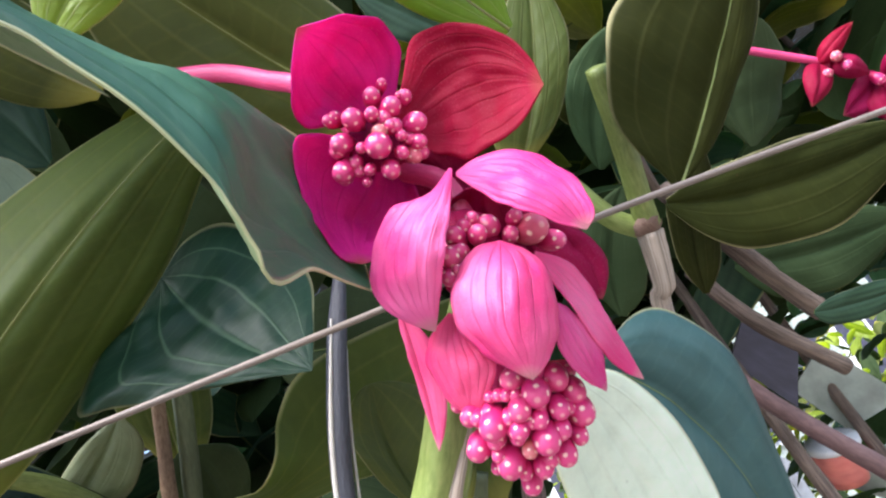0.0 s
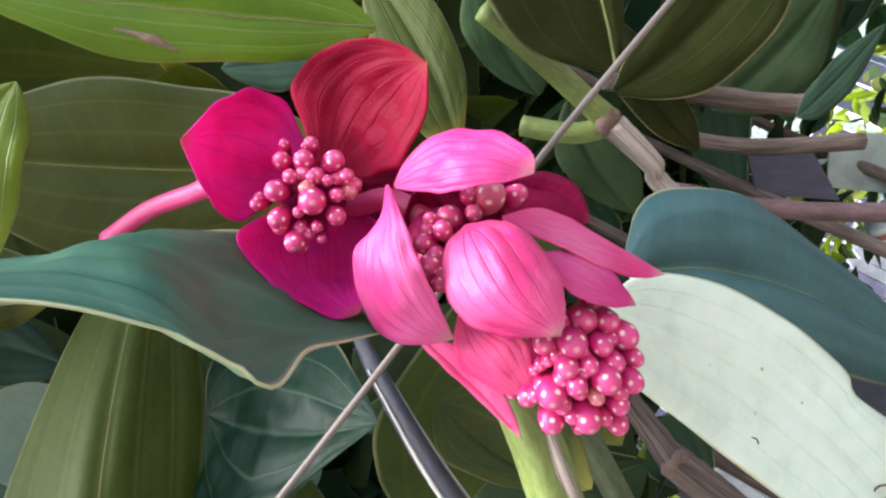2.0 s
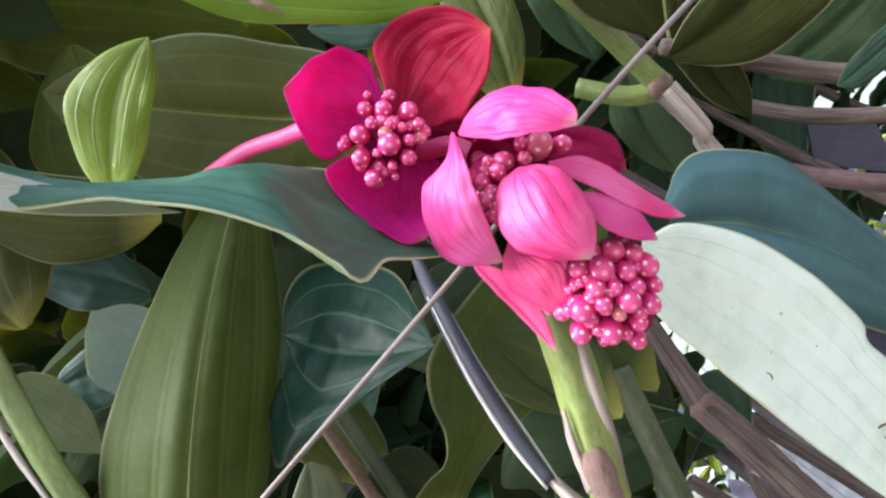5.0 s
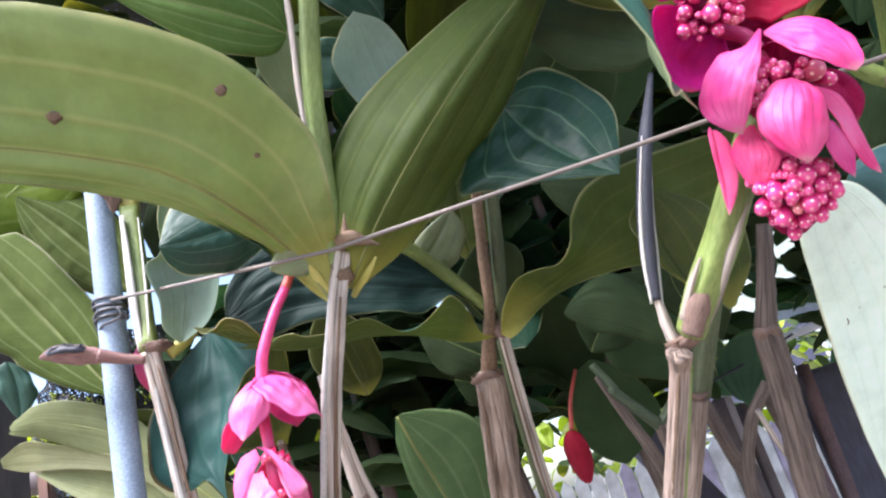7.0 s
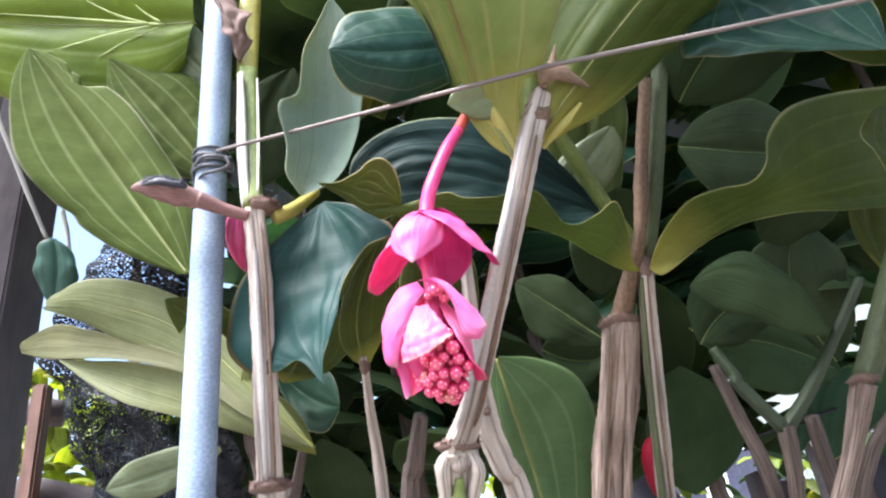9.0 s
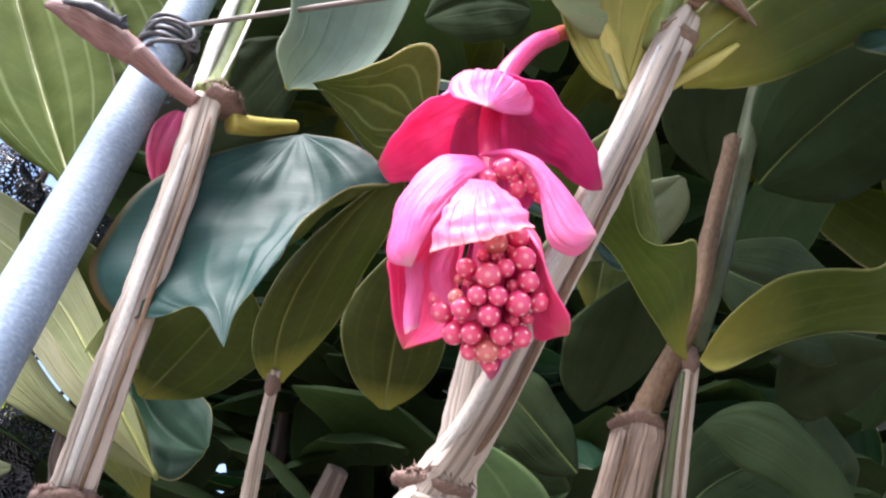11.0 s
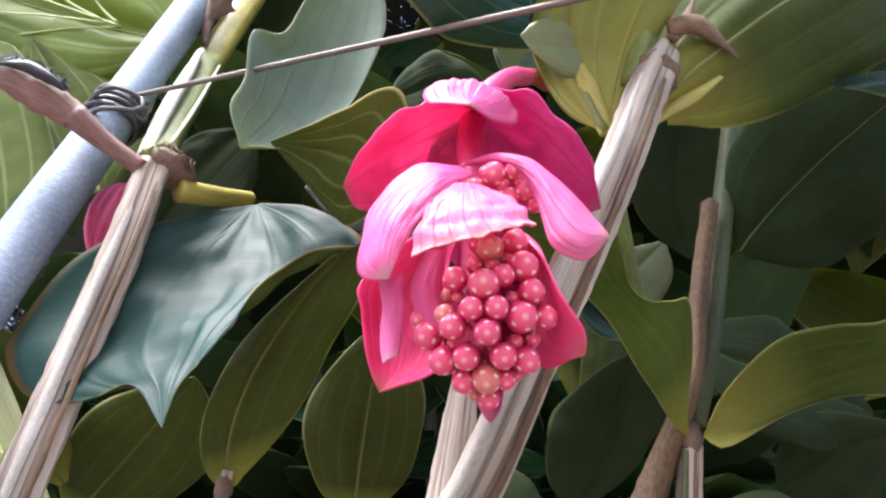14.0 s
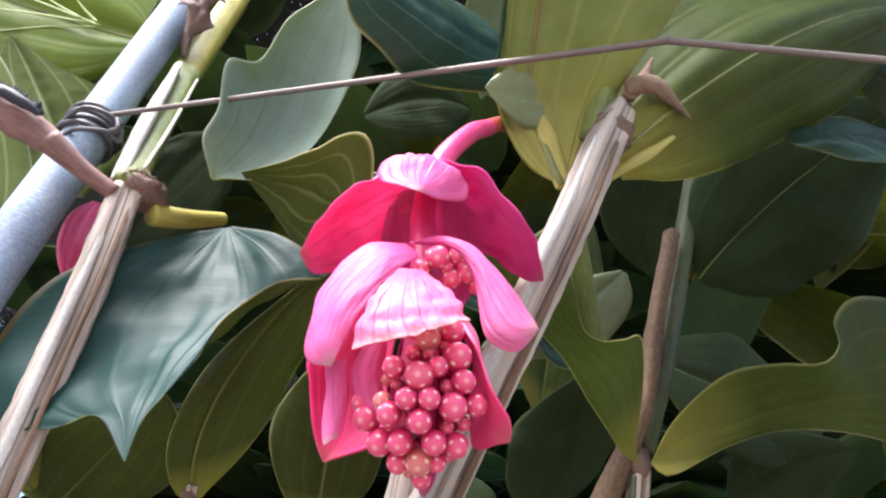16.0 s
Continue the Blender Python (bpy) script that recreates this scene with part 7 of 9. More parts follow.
tube("split_bark", stem_b, [(0.0224, 0.4148, 1.5372), (0.0378, 0.4003, 1.5551), (0.0552, 0.3734, 1.5790), (0.0743, 0.3571, 1.6039)], [0.0025, 0.004, 0.0035, 0.002], CORK, rough=0.4, sides=8, flat=0.5)
tube("split_bark", stem_b, [(0.0096, 0.4061, 1.5479), (0.0242, 0.3881, 1.5694), (0.0347, 0.3799, 1.5824)], [0.0025, 0.0025, 0.001], CORK, rough=0.4, sides=8, flat=0.5)
tube("bark_patch", stem_b, [(0.0125, 0.4094, 1.5362), (0.0238, 0.3967, 1.5533), (0.0308, 0.3917, 1.5616)], [0.008, 0.0085, 0.003], BROWNBUD, rough=0.35, sides=12, flat=0.6)
stick = thing("dried_stem", "blackened dried hollow stem with bleached rim", "stem")
tube("shell", stick, [(-0.0018, 0.4131, 1.5694), (0.0039, 0.4096, 1.6011), (0.0159, 0.4051, 1.6417), (0.0353, 0.4014, 1.6922), (0.0600, 0.3976, 1.7457)], [0.0035, 0.0055, 0.006, 0.0055, 0.002], BLACKSTICK, sides=14, lobes=0.1, lobe_count=2, flat=0.7)
tube("rim", stick, [(-0.0059, 0.4130, 1.5680), (0.0003, 0.4078, 1.6016), (0.0124, 0.4024, 1.6416), (0.0338, 0.3977, 1.6962)], [0.001, 0.0017, 0.0016, 0.0006], WHITERIM, sides=6, rough=0.3)
tube("rim", stick, [(-0.0014, 0.4157, 1.5555), (0.0109, 0.4111, 1.5996), (0.0221, 0.4064, 1.6403), (0.0398, 0.4024, 1.6913)], [0.001, 0.0009, 0.0009, 0.0004], WHITERIM, sides=6, rough=0.3)
tube("foot", stick, [(0.0016, 0.4251, 1.5354), (-0.0006, 0.4201, 1.5492), (0.0000, 0.4147, 1.5718)], [0.006, 0.0045, 0.003], CORK, rough=0.4, sides=10)
leaf(stem_b, (0.0568, 0.5299, 1.5767), (0.0391, 0.5313, 1.6278), (0.0415, 0.5205, 1.6920), (0.0137, 0.5186, 1.6542), (0.0913, 0.5414, 1.6521), UNDER, TOP, label='shaded olive leaf')
leaf(stem_b, (0.0599, 0.8343, 1.5921), (-0.0062, 0.8266, 1.6804), (-0.0784, 0.8383, 1.6777), (-0.0349, 0.8384, 1.6333), (0.0094, 0.8417, 1.7057), DIM, TOP, label='shaded leaf')
stem_d = thing("shrub_stem", "slender shoot holding dark glossy veined leaves", "stem", "shrub stems")
tube("petiole", stem_d, [(-0.0666, 0.4953, 1.8331), (-0.0822, 0.5053, 1.8661), (-0.0995, 0.5188, 1.9123)], [0.004, 0.004, 0.004], GREEN)
sheet_leaf(stem_d, [(-0.0624, 0.4791, 1.8137), (-0.0405, 0.4877, 1.8398), (-0.0060, 0.4874, 1.8390), (0.0217, 0.4725, 1.7937), (0.0318, 0.4613, 1.7597), (0.0234, 0.4486, 1.7214), (0.0119, 0.4374, 1.6873)], [(-0.0635, 0.4785, 1.8120), (-0.0452, 0.4628, 1.7644), (-0.0196, 0.4493, 1.7232), (0.0119, 0.4374, 1.6873)], [(-0.0633, 0.4789, 1.8131), (-0.0899, 0.4710, 1.7892), (-0.1149, 0.4607, 1.7581), (-0.1262, 0.4501, 1.7258), (-0.1054, 0.4486, 1.7212), (-0.0721, 0.4452, 1.7110), (-0.0318, 0.4421, 1.7013), (0.0119, 0.4374, 1.6873)], VEINED, UNDER, crease=0.05, bulge=0.05, label='dark glossy leaf with pale curved nerves')
leaf(stem_d, (0.0902, 0.4472, 1.7935), (0.0446, 0.4676, 1.8450), (-0.0260, 0.4637, 1.9000), (0.0209, 0.4769, 1.8168), (0.0699, 0.4667, 1.9079), DIM, TOP, label='shaded leaf')
stem_t = thing("shrub_stem", "shoot with a long curled glossy leaf by the flower", "stem", "shrub stems")
sheet_leaf(stem_t, [(-0.0237, 0.1347, 1.7856), (-0.0352, 0.1547, 1.7762), (-0.0343, 0.1725, 1.7685), (-0.0301, 0.1878, 1.7651), (-0.0263, 0.1984, 1.7590), (-0.0130, 0.2159, 1.7560), (0.0015, 0.2316, 1.7500), (0.0167, 0.2456, 1.7436), (0.0347, 0.2738, 1.7520), (0.0527, 0.3036, 1.7466), (0.0591, 0.3263, 1.7128), (0.0564, 0.3123, 1.6762), (0.0527, 0.2875, 1.6521)], [(-0.0219, 0.1177, 1.7609), (-0.0325, 0.1362, 1.7527), (-0.0315, 0.1525, 1.7463), (-0.0280, 0.1663, 1.7441), (-0.0177, 0.1749, 1.7304), (-0.0074, 0.1840, 1.7231), (0.0043, 0.1916, 1.7147), (0.0172, 0.1977, 1.7052), (0.0244, 0.2075, 1.6847), (0.0283, 0.2256, 1.6712), (0.0370, 0.2620, 1.6660), (0.0527, 0.2875, 1.6521)], [(-0.0295, 0.1041, 1.7508), (-0.0400, 0.1213, 1.7436), (-0.0459, 0.1361, 1.7375), (-0.0375, 0.1584, 1.7308), (-0.0150, 0.1640, 1.7085), (-0.0050, 0.1677, 1.6935), (0.0050, 0.1716, 1.6797), (0.0133, 0.1796, 1.6653), (0.0212, 0.1881, 1.6491), (0.0229, 0.1971, 1.6375), (0.0244, 0.2069, 1.6287), (0.0354, 0.2397, 1.6442), (0.0527, 0.2875, 1.6521)], GLOSSY, PALE, crease=0.07, rims=(0, 1), rim=PALERIM, label='long dark glossy leaf with a pale rolled margin')
sheet_leaf(stem_t, [(-0.0208, 0.1130, 1.7534), (-0.0308, 0.1308, 1.7457), (-0.0299, 0.1474, 1.7403), (-0.0265, 0.1609, 1.7383), (-0.0185, 0.1832, 1.7318), (-0.0040, 0.2111, 1.7183)], [(-0.0250, 0.1063, 1.7489), (-0.0350, 0.1235, 1.7417), (-0.0376, 0.1400, 1.7360), (-0.0327, 0.1588, 1.7325), (-0.0210, 0.1833, 1.7271), (-0.0040, 0.2111, 1.7183)], [(-0.0291, 0.1020, 1.7475), (-0.0394, 0.1190, 1.7404), (-0.0452, 0.1337, 1.7344), (-0.0372, 0.1559, 1.7276), (-0.0229, 0.1828, 1.7231), (-0.0040, 0.2111, 1.7183)], CHALK, GLOSSY, nu=30, nv=10, pleat=0.0, label='pale turned-over underside of the leaf')
leaf(stem_t, (0.1695, 0.2949, 1.7580), (0.1107, 0.2369, 1.7933), (0.0590, 0.1865, 1.8347), (0.0909, 0.2401, 1.7795), (0.1400, 0.2353, 1.8136), LIME, TOP, rib=0.002, label='yellow-green leaf lit through, one brown scar')
leaf(stem_t, (-0.0326, 0.2563, 1.8020), (0.0065, 0.2392, 1.8287), (0.0445, 0.2319, 1.8364), (-0.0067, 0.2299, 1.8491), (0.0164, 0.2461, 1.8134), LIME, TOP, label='yellow-green leaf lit through')
leaf(stem_t, (0.1327, 0.4426, 1.8279), (0.0424, 0.3835, 1.9149), (-0.0319, 0.3213, 2.0051), (-0.0118, 0.4019, 1.8881), (0.0931, 0.3643, 1.9438), UNDER, TOP, rib=0.002, bulge=0.15, label='olive leaf seen from below')
leaf(stem_t, (-0.0614, 0.4571, 1.9717), (-0.1282, 0.4273, 2.0419), (-0.1734, 0.3878, 2.1315), (-0.1591, 0.4539, 2.0343), (-0.0948, 0.4151, 2.0662), UNDER, TOP, label='olive leaf seen from below')
leaf(stem_t, (-0.1000, 0.5167, 2.0369), (-0.0614, 0.4820, 2.1098), (-0.0005, 0.4384, 2.2005), (-0.1105, 0.4619, 2.1573), (-0.0088, 0.4878, 2.0932), UNDER, TOP, label='olive leaf seen from below')
leaf(stem_t, (-0.2599, 0.5390, 2.0960), (-0.2426, 0.4990, 2.1822), (-0.1414, 0.4443, 2.2942), (-0.3042, 0.4751, 2.2391), (-0.1575, 0.5072, 2.1581), UNDER, TOP, label='olive leaf seen from below')
leaf(stem_t, (-0.1770, 0.6619, 2.1099), (-0.2083, 0.6308, 2.1802), (-0.2638, 0.6039, 2.2431), (-0.2453, 0.6425, 2.1574), (-0.1749, 0.6162, 2.2095), TOP, UNDER, label='teal leaf in shade')
leaf(stem_t, (-0.3967, 0.6582, 2.0142), (-0.3389, 0.6490, 2.0541), (-0.2845, 0.6503, 2.0472), (-0.3497, 0.6317, 2.0926), (-0.3171, 0.6693, 2.0080), DIM, TOP, label='leaf in shade')
leaf(stem_t, (-0.2933, 0.5829, 2.0507), (-0.2452, 0.5900, 2.0317), (-0.1921, 0.5985, 2.0091), (-0.2370, 0.5808, 2.0511), (-0.2667, 0.6069, 1.9963), TOP, UNDER, label='teal leaf in shade')
leaf(stem_t, (0.1590, 0.3642, 1.7177), (0.1869, 0.3412, 1.7543), (0.2167, 0.3248, 1.8235), (0.1652, 0.3393, 1.7675), (0.2098, 0.3357, 1.7561), UNDER, TOP, rib=0.001, label='young green leaf behind the flower')
leaf(stem_t, (0.1766, 0.3666, 1.8236), (0.1504, 0.3586, 1.8515), (0.1242, 0.3507, 1.8793), (0.1378, 0.3658, 1.8416), (0.1630, 0.3514, 1.8613), TOP, UNDER, label='teal leaf')
stem_w = thing("shrub_stem", "low branch with a broad pale leaf", "stem", "shrub stems")
sheet_leaf(stem_w, [(0.1412, 0.3997, 1.6127), (0.1668, 0.4114, 1.6042), (0.1890, 0.4348, 1.5732), (0.1979, 0.4571, 1.5378), (0.1982, 0.4734, 1.5089), (0.1963, 0.4823, 1.4921), (0.1887, 0.4851, 1.4834), (0.1899, 0.5000, 1.4575), (0.1887, 0.5089, 1.4409), (0.1743, 0.5186, 1.4168), (0.1531, 0.5247, 1.3957), (0.1300, 0.5296, 1.3758)], [(0.1375, 0.4002, 1.6101), (0.1497, 0.4253, 1.5710), (0.1570, 0.4557, 1.5204), (0.1527, 0.4861, 1.4643), (0.1401, 0.5130, 1.4103), (0.1280, 0.5285, 1.3767)], [(0.1339, 0.4006, 1.6075), (0.1127, 0.4080, 1.5840), (0.1112, 0.4314, 1.5417), (0.1115, 0.4539, 1.5017), (0.1134, 0.4756, 1.4641), (0.1188, 0.5031, 1.4176), (0.1257, 0.5248, 1.3822)], CHALK, TOP, crease=0.03, bulge=0.03, label='broad pale grey-green leaf with insect scars')
leaf(stem_w, (0.1772, 0.4661, 1.6218), (0.2329, 0.5040, 1.5469), (0.2475, 0.5559, 1.4204), (0.2734, 0.5032, 1.5937), (0.1954, 0.5100, 1.5124), BLUEGREEN, UNDER, rib=0.001, wave=0.05, bulge=0.2, pa=0.5, label='broad bluish-green glossy leaf')
tube("scar", stem_w, [(0.1289, 0.4511, 1.5139), (0.1294, 0.4504, 1.5155), (0.1287, 0.4495, 1.5174), (0.1269, 0.4488, 1.5191), (0.1246, 0.4484, 1.5202), (0.1224, 0.4484, 1.5203), (0.1209, 0.4488, 1.5195), (0.1204, 0.4496, 1.5179), (0.1211, 0.4504, 1.5160), (0.1229, 0.4512, 1.5143), (0.1252, 0.4516, 1.5132), (0.1274, 0.4516, 1.5131), (0.1289, 0.4511, 1.5139)], [0.0006], SCAR, sides=5, fine=False)
tube("scar", stem_w, [(0.1188, 0.4492, 1.5165), (0.1191, 0.4486, 1.5176), (0.1186, 0.4480, 1.5190), (0.1173, 0.4475, 1.5202), (0.1157, 0.4472, 1.5210), (0.1141, 0.4472, 1.5211), (0.1130, 0.4475, 1.5205), (0.1127, 0.4481, 1.5194), (0.1132, 0.4487, 1.5180), (0.1145, 0.4492, 1.5168), (0.1161, 0.4495, 1.5160), (0.1177, 0.4495, 1.5159), (0.1188, 0.4492, 1.5165)], [0.0006], SCAR, sides=5, fine=False)
tube("scar", stem_w, [(0.1553, 0.4955, 1.4439), (0.1559, 0.4946, 1.4458), (0.1550, 0.4936, 1.4481), (0.1530, 0.4927, 1.4501), (0.1502, 0.4922, 1.4514), (0.1476, 0.4922, 1.4516), (0.1458, 0.4927, 1.4506), (0.1452, 0.4936, 1.4487), (0.1461, 0.4946, 1.4464), (0.1482, 0.4955, 1.4444), (0.1509, 0.4960, 1.4431), (0.1535, 0.4960, 1.4429), (0.1553, 0.4955, 1.4439)], [0.0006], SCAR, sides=5, fine=False)
tube("scar", stem_w, [(0.1365, 0.5008, 1.4385), (0.1368, 0.5002, 1.4396), (0.1363, 0.4996, 1.4410), (0.1351, 0.4991, 1.4422), (0.1334, 0.4988, 1.4430), (0.1319, 0.4988, 1.4431), (0.1307, 0.4991, 1.4425), (0.1304, 0.4997, 1.4414), (0.1309, 0.5003, 1.4400), (0.1322, 0.5008, 1.4388), (0.1338, 0.5011, 1.4380), (0.1354, 0.5011, 1.4379), (0.1365, 0.5008, 1.4385)], [0.0006], SCAR, sides=5, fine=False)
knob("scar", stem_w, (0.1227, 0.4699, 1.4829), (0.0019, 0.0092, -0.0203), 0.0012, 0.007, BLACKSTICK, rough=0.4)
tube("scar", stem_t, [(0.0849, 0.2194, 1.7946), (0.0884, 0.2221, 1.7865), (0.0905, 0.2241, 1.7800), (0.0936, 0.2293, 1.7693)], [0.0004, 0.0012, 0.0018, 0.0003], SCAR, rough=0.9, sides=8)
tube("scar", stem_t, [(0.0883, 0.2214, 1.7856), (0.0892, 0.2240, 1.7805), (0.0936, 0.2247, 1.7782)], [0.0003, 0.0009, 0.0003], SCAR, rough=0.9, sides=8)
tube("stem", stem_w, [(0.1469, 0.6045, 1.6472), (0.1322, 0.6236, 1.6001), (0.1148, 0.6434, 1.5499)], [0.007, 0.008, 0.011], DARKCORK, lobes=0.12, rough=0.2)
tube("stem", stem_w, [(0.1148, 0.6434, 1.5499), (0.1116, 0.6745, 1.4726), (0.1020, 0.7255, 1.3338), (0.0914, 0.7817, 1.0003), (0.0805, 0.8394, 0.5335), (0.0737, 0.8754, 0.0000)], [0.013, 0.0135, 0.0145, 0.016, 0.0174, 0.0189], DARKCORK, lobes=0.1, rough=0.2, sides=18)
knob("node", stem_w, (0.1141, 0.6442, 1.5472), (0.0000, 0.0000, 1.0000), 0.0145, 0.01, BROWNBUD, rough=0.3, seed=11)
tube("stem", stem_w, [(0.1211, 0.9150, 1.4836), (0.1405, 0.9419, 1.4137), (0.1956, 1.0030, 1.2922)], [0.004, 0.004, 0.005], CORK, rough=0.1)
stem_f = thing("shrub_stem", "dark forked stems in deep shade", "stem", "shrub stems")
tube("stem", stem_f, [(-0.0666, 0.8633, 1.6015), (-0.0498, 0.8635, 1.5632), (-0.0488, 0.8663, 1.5556), (-0.0076, 0.8855, 1.5002)], [0.005, 0.006, 0.0072, 0.0085], MOSSY, lobes=0.1, rough=0.1, sides=14)
tube("stem", stem_f, [(0.1262, 0.8604, 1.6600), (0.0830, 0.8670, 1.6029), (0.0312, 0.8817, 1.5364), (-0.0049, 0.8861, 1.4998)], [0.005, 0.006, 0.0072, 0.0085], MOSSY, lobes=0.1, rough=0.1, sides=14)
tube("stem", stem_f, [(-0.0057, 0.8848, 1.5026), (-0.0041, 0.9053, 1.4552), (-0.0030, 0.9555, 1.3636), (-0.0011, 1.0386, 1.0227), (0.0007, 1.1238, 0.5454), (0.0019, 1.1770, 0.0000)], [0.0095, 0.0085, 0.0085, 0.0094, 0.0102, 0.0111], DARKCORK, lobes=0.12, rough=0.2, sides=16)
tube("stem", stem_f, [(-0.0641, 0.8941, 1.5880), (-0.0435, 0.9201, 1.5218), (-0.0254, 0.9429, 1.4621), (-0.0091, 0.9868, 1.3652), (0.0167, 1.0565, 1.0239), (0.0432, 1.1279, 0.5461), (0.0598, 1.1725, 0.0000)], [0.006, 0.0075, 0.0085, 0.0085, 0.0094, 0.0102, 0.0111], DARKCORK, lobes=0.12, rough=0.2, sides=12)
tube("stem", stem_f, [(0.0986, 0.6925, 1.6314), (0.0722, 0.7102, 1.5802), (0.0373, 0.7336, 1.5125)], [0.011, 0.0115, 0.0115], SHADEGREEN, lobes=0.1, rough=0.06, sides=16)
knob("node", stem_f, (0.0356, 0.7332, 1.5127), (0.0000, 0.0000, 1.0000), 0.014, 0.007, BROWNBUD, rough=0.5, seed=31, sides=18)
fringe(stem_f, (0.0358, 0.7328, 1.5138), 0.0125, SCAR, 17, 90)
tube("stem", stem_f, [(0.0343, 0.7343, 1.5096), (0.0104, 0.7578, 1.4496), (-0.0151, 0.7799, 1.3960), (-0.0415, 0.8020, 1.3417), (-0.1395, 0.8839, 1.1405), (-0.2703, 0.9930, 0.6038), (-0.3356, 1.0476, 0.0000)], [0.0105, 0.008, 0.008, 0.008, 0.009, 0.010, 0.011], BROWNCORK, lobes=0.15, rough=0.15, sides=16)
tube("stem", stem_f, [(0.0705, 1.0167, 1.5308), (0.0837, 1.0529, 1.4507), (0.1042, 1.0987, 1.3510), (0.1354, 1.1683, 1.0132), (0.1674, 1.2396, 0.5404), (0.1874, 1.2842, 0.0000)], [0.009, 0.0095, 0.0095, 0.0105, 0.0114, 0.0123], DARKCORK, lobes=0.12, rough=0.2)
tube("stem", stem_f, [(0.1613, 0.9814, 1.5182), (0.1159, 0.9986, 1.4611), (0.0834, 1.0398, 1.3527), (0.0379, 1.0975, 1.0145), (-0.0088, 1.1568, 0.5411), (-0.0380, 1.1938, 0.0000)], [0.007, 0.0085, 0.0085, 0.0094, 0.0102, 0.0111], DARKCORK, lobes=0.12, rough=0.2)
tube("drip_line", stem_f, [(0.0278, 1.2255, 1.5405), (0.1074, 1.2312, 1.5567), (0.1868, 1.2372, 1.5720), (0.2875, 1.2422, 1.5977)], [0.0022], BLACKSTICK, sides=6)
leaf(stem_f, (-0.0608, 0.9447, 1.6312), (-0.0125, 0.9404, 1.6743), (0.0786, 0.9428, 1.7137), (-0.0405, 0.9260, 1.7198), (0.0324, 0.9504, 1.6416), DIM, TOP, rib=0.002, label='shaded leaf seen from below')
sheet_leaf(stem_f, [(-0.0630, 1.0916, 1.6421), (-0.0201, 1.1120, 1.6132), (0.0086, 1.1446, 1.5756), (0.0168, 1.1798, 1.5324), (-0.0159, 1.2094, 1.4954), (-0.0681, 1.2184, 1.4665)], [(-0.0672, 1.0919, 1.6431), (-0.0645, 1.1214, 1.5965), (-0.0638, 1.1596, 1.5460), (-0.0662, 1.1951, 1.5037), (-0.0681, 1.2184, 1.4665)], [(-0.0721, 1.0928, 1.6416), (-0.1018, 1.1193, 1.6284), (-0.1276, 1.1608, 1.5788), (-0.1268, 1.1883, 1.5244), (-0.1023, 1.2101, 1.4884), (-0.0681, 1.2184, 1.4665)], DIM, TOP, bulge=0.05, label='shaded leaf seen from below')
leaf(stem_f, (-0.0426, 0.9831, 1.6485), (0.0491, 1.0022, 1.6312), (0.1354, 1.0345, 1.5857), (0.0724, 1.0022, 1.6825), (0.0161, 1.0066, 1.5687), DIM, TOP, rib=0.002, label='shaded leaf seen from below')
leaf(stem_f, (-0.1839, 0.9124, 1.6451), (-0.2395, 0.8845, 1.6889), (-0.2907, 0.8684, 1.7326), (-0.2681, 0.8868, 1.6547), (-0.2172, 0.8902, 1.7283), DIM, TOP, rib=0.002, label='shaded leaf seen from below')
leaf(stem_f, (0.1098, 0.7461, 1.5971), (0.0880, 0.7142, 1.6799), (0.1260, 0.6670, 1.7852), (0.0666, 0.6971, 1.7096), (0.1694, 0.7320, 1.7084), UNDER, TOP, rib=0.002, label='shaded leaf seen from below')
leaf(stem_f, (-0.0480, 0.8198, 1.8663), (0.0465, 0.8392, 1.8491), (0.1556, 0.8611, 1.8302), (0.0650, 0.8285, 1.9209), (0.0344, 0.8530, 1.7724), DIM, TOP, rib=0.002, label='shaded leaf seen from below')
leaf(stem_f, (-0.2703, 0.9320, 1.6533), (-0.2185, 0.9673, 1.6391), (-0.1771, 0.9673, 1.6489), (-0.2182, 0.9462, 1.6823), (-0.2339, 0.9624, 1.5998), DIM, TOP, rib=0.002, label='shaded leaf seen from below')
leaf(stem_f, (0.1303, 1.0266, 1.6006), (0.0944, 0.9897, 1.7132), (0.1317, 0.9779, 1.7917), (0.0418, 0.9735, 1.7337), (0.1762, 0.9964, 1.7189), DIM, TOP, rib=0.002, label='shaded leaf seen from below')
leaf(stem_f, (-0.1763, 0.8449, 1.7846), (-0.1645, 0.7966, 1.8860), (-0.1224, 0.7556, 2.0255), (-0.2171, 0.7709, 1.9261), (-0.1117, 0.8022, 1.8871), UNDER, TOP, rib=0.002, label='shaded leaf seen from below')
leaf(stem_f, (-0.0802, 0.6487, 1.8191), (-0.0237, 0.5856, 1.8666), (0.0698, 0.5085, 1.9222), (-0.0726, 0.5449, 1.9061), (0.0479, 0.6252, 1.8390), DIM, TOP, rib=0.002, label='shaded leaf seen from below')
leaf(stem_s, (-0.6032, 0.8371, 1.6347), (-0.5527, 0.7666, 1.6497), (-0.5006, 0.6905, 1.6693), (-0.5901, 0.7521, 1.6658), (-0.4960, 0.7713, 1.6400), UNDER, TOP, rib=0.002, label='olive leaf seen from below')
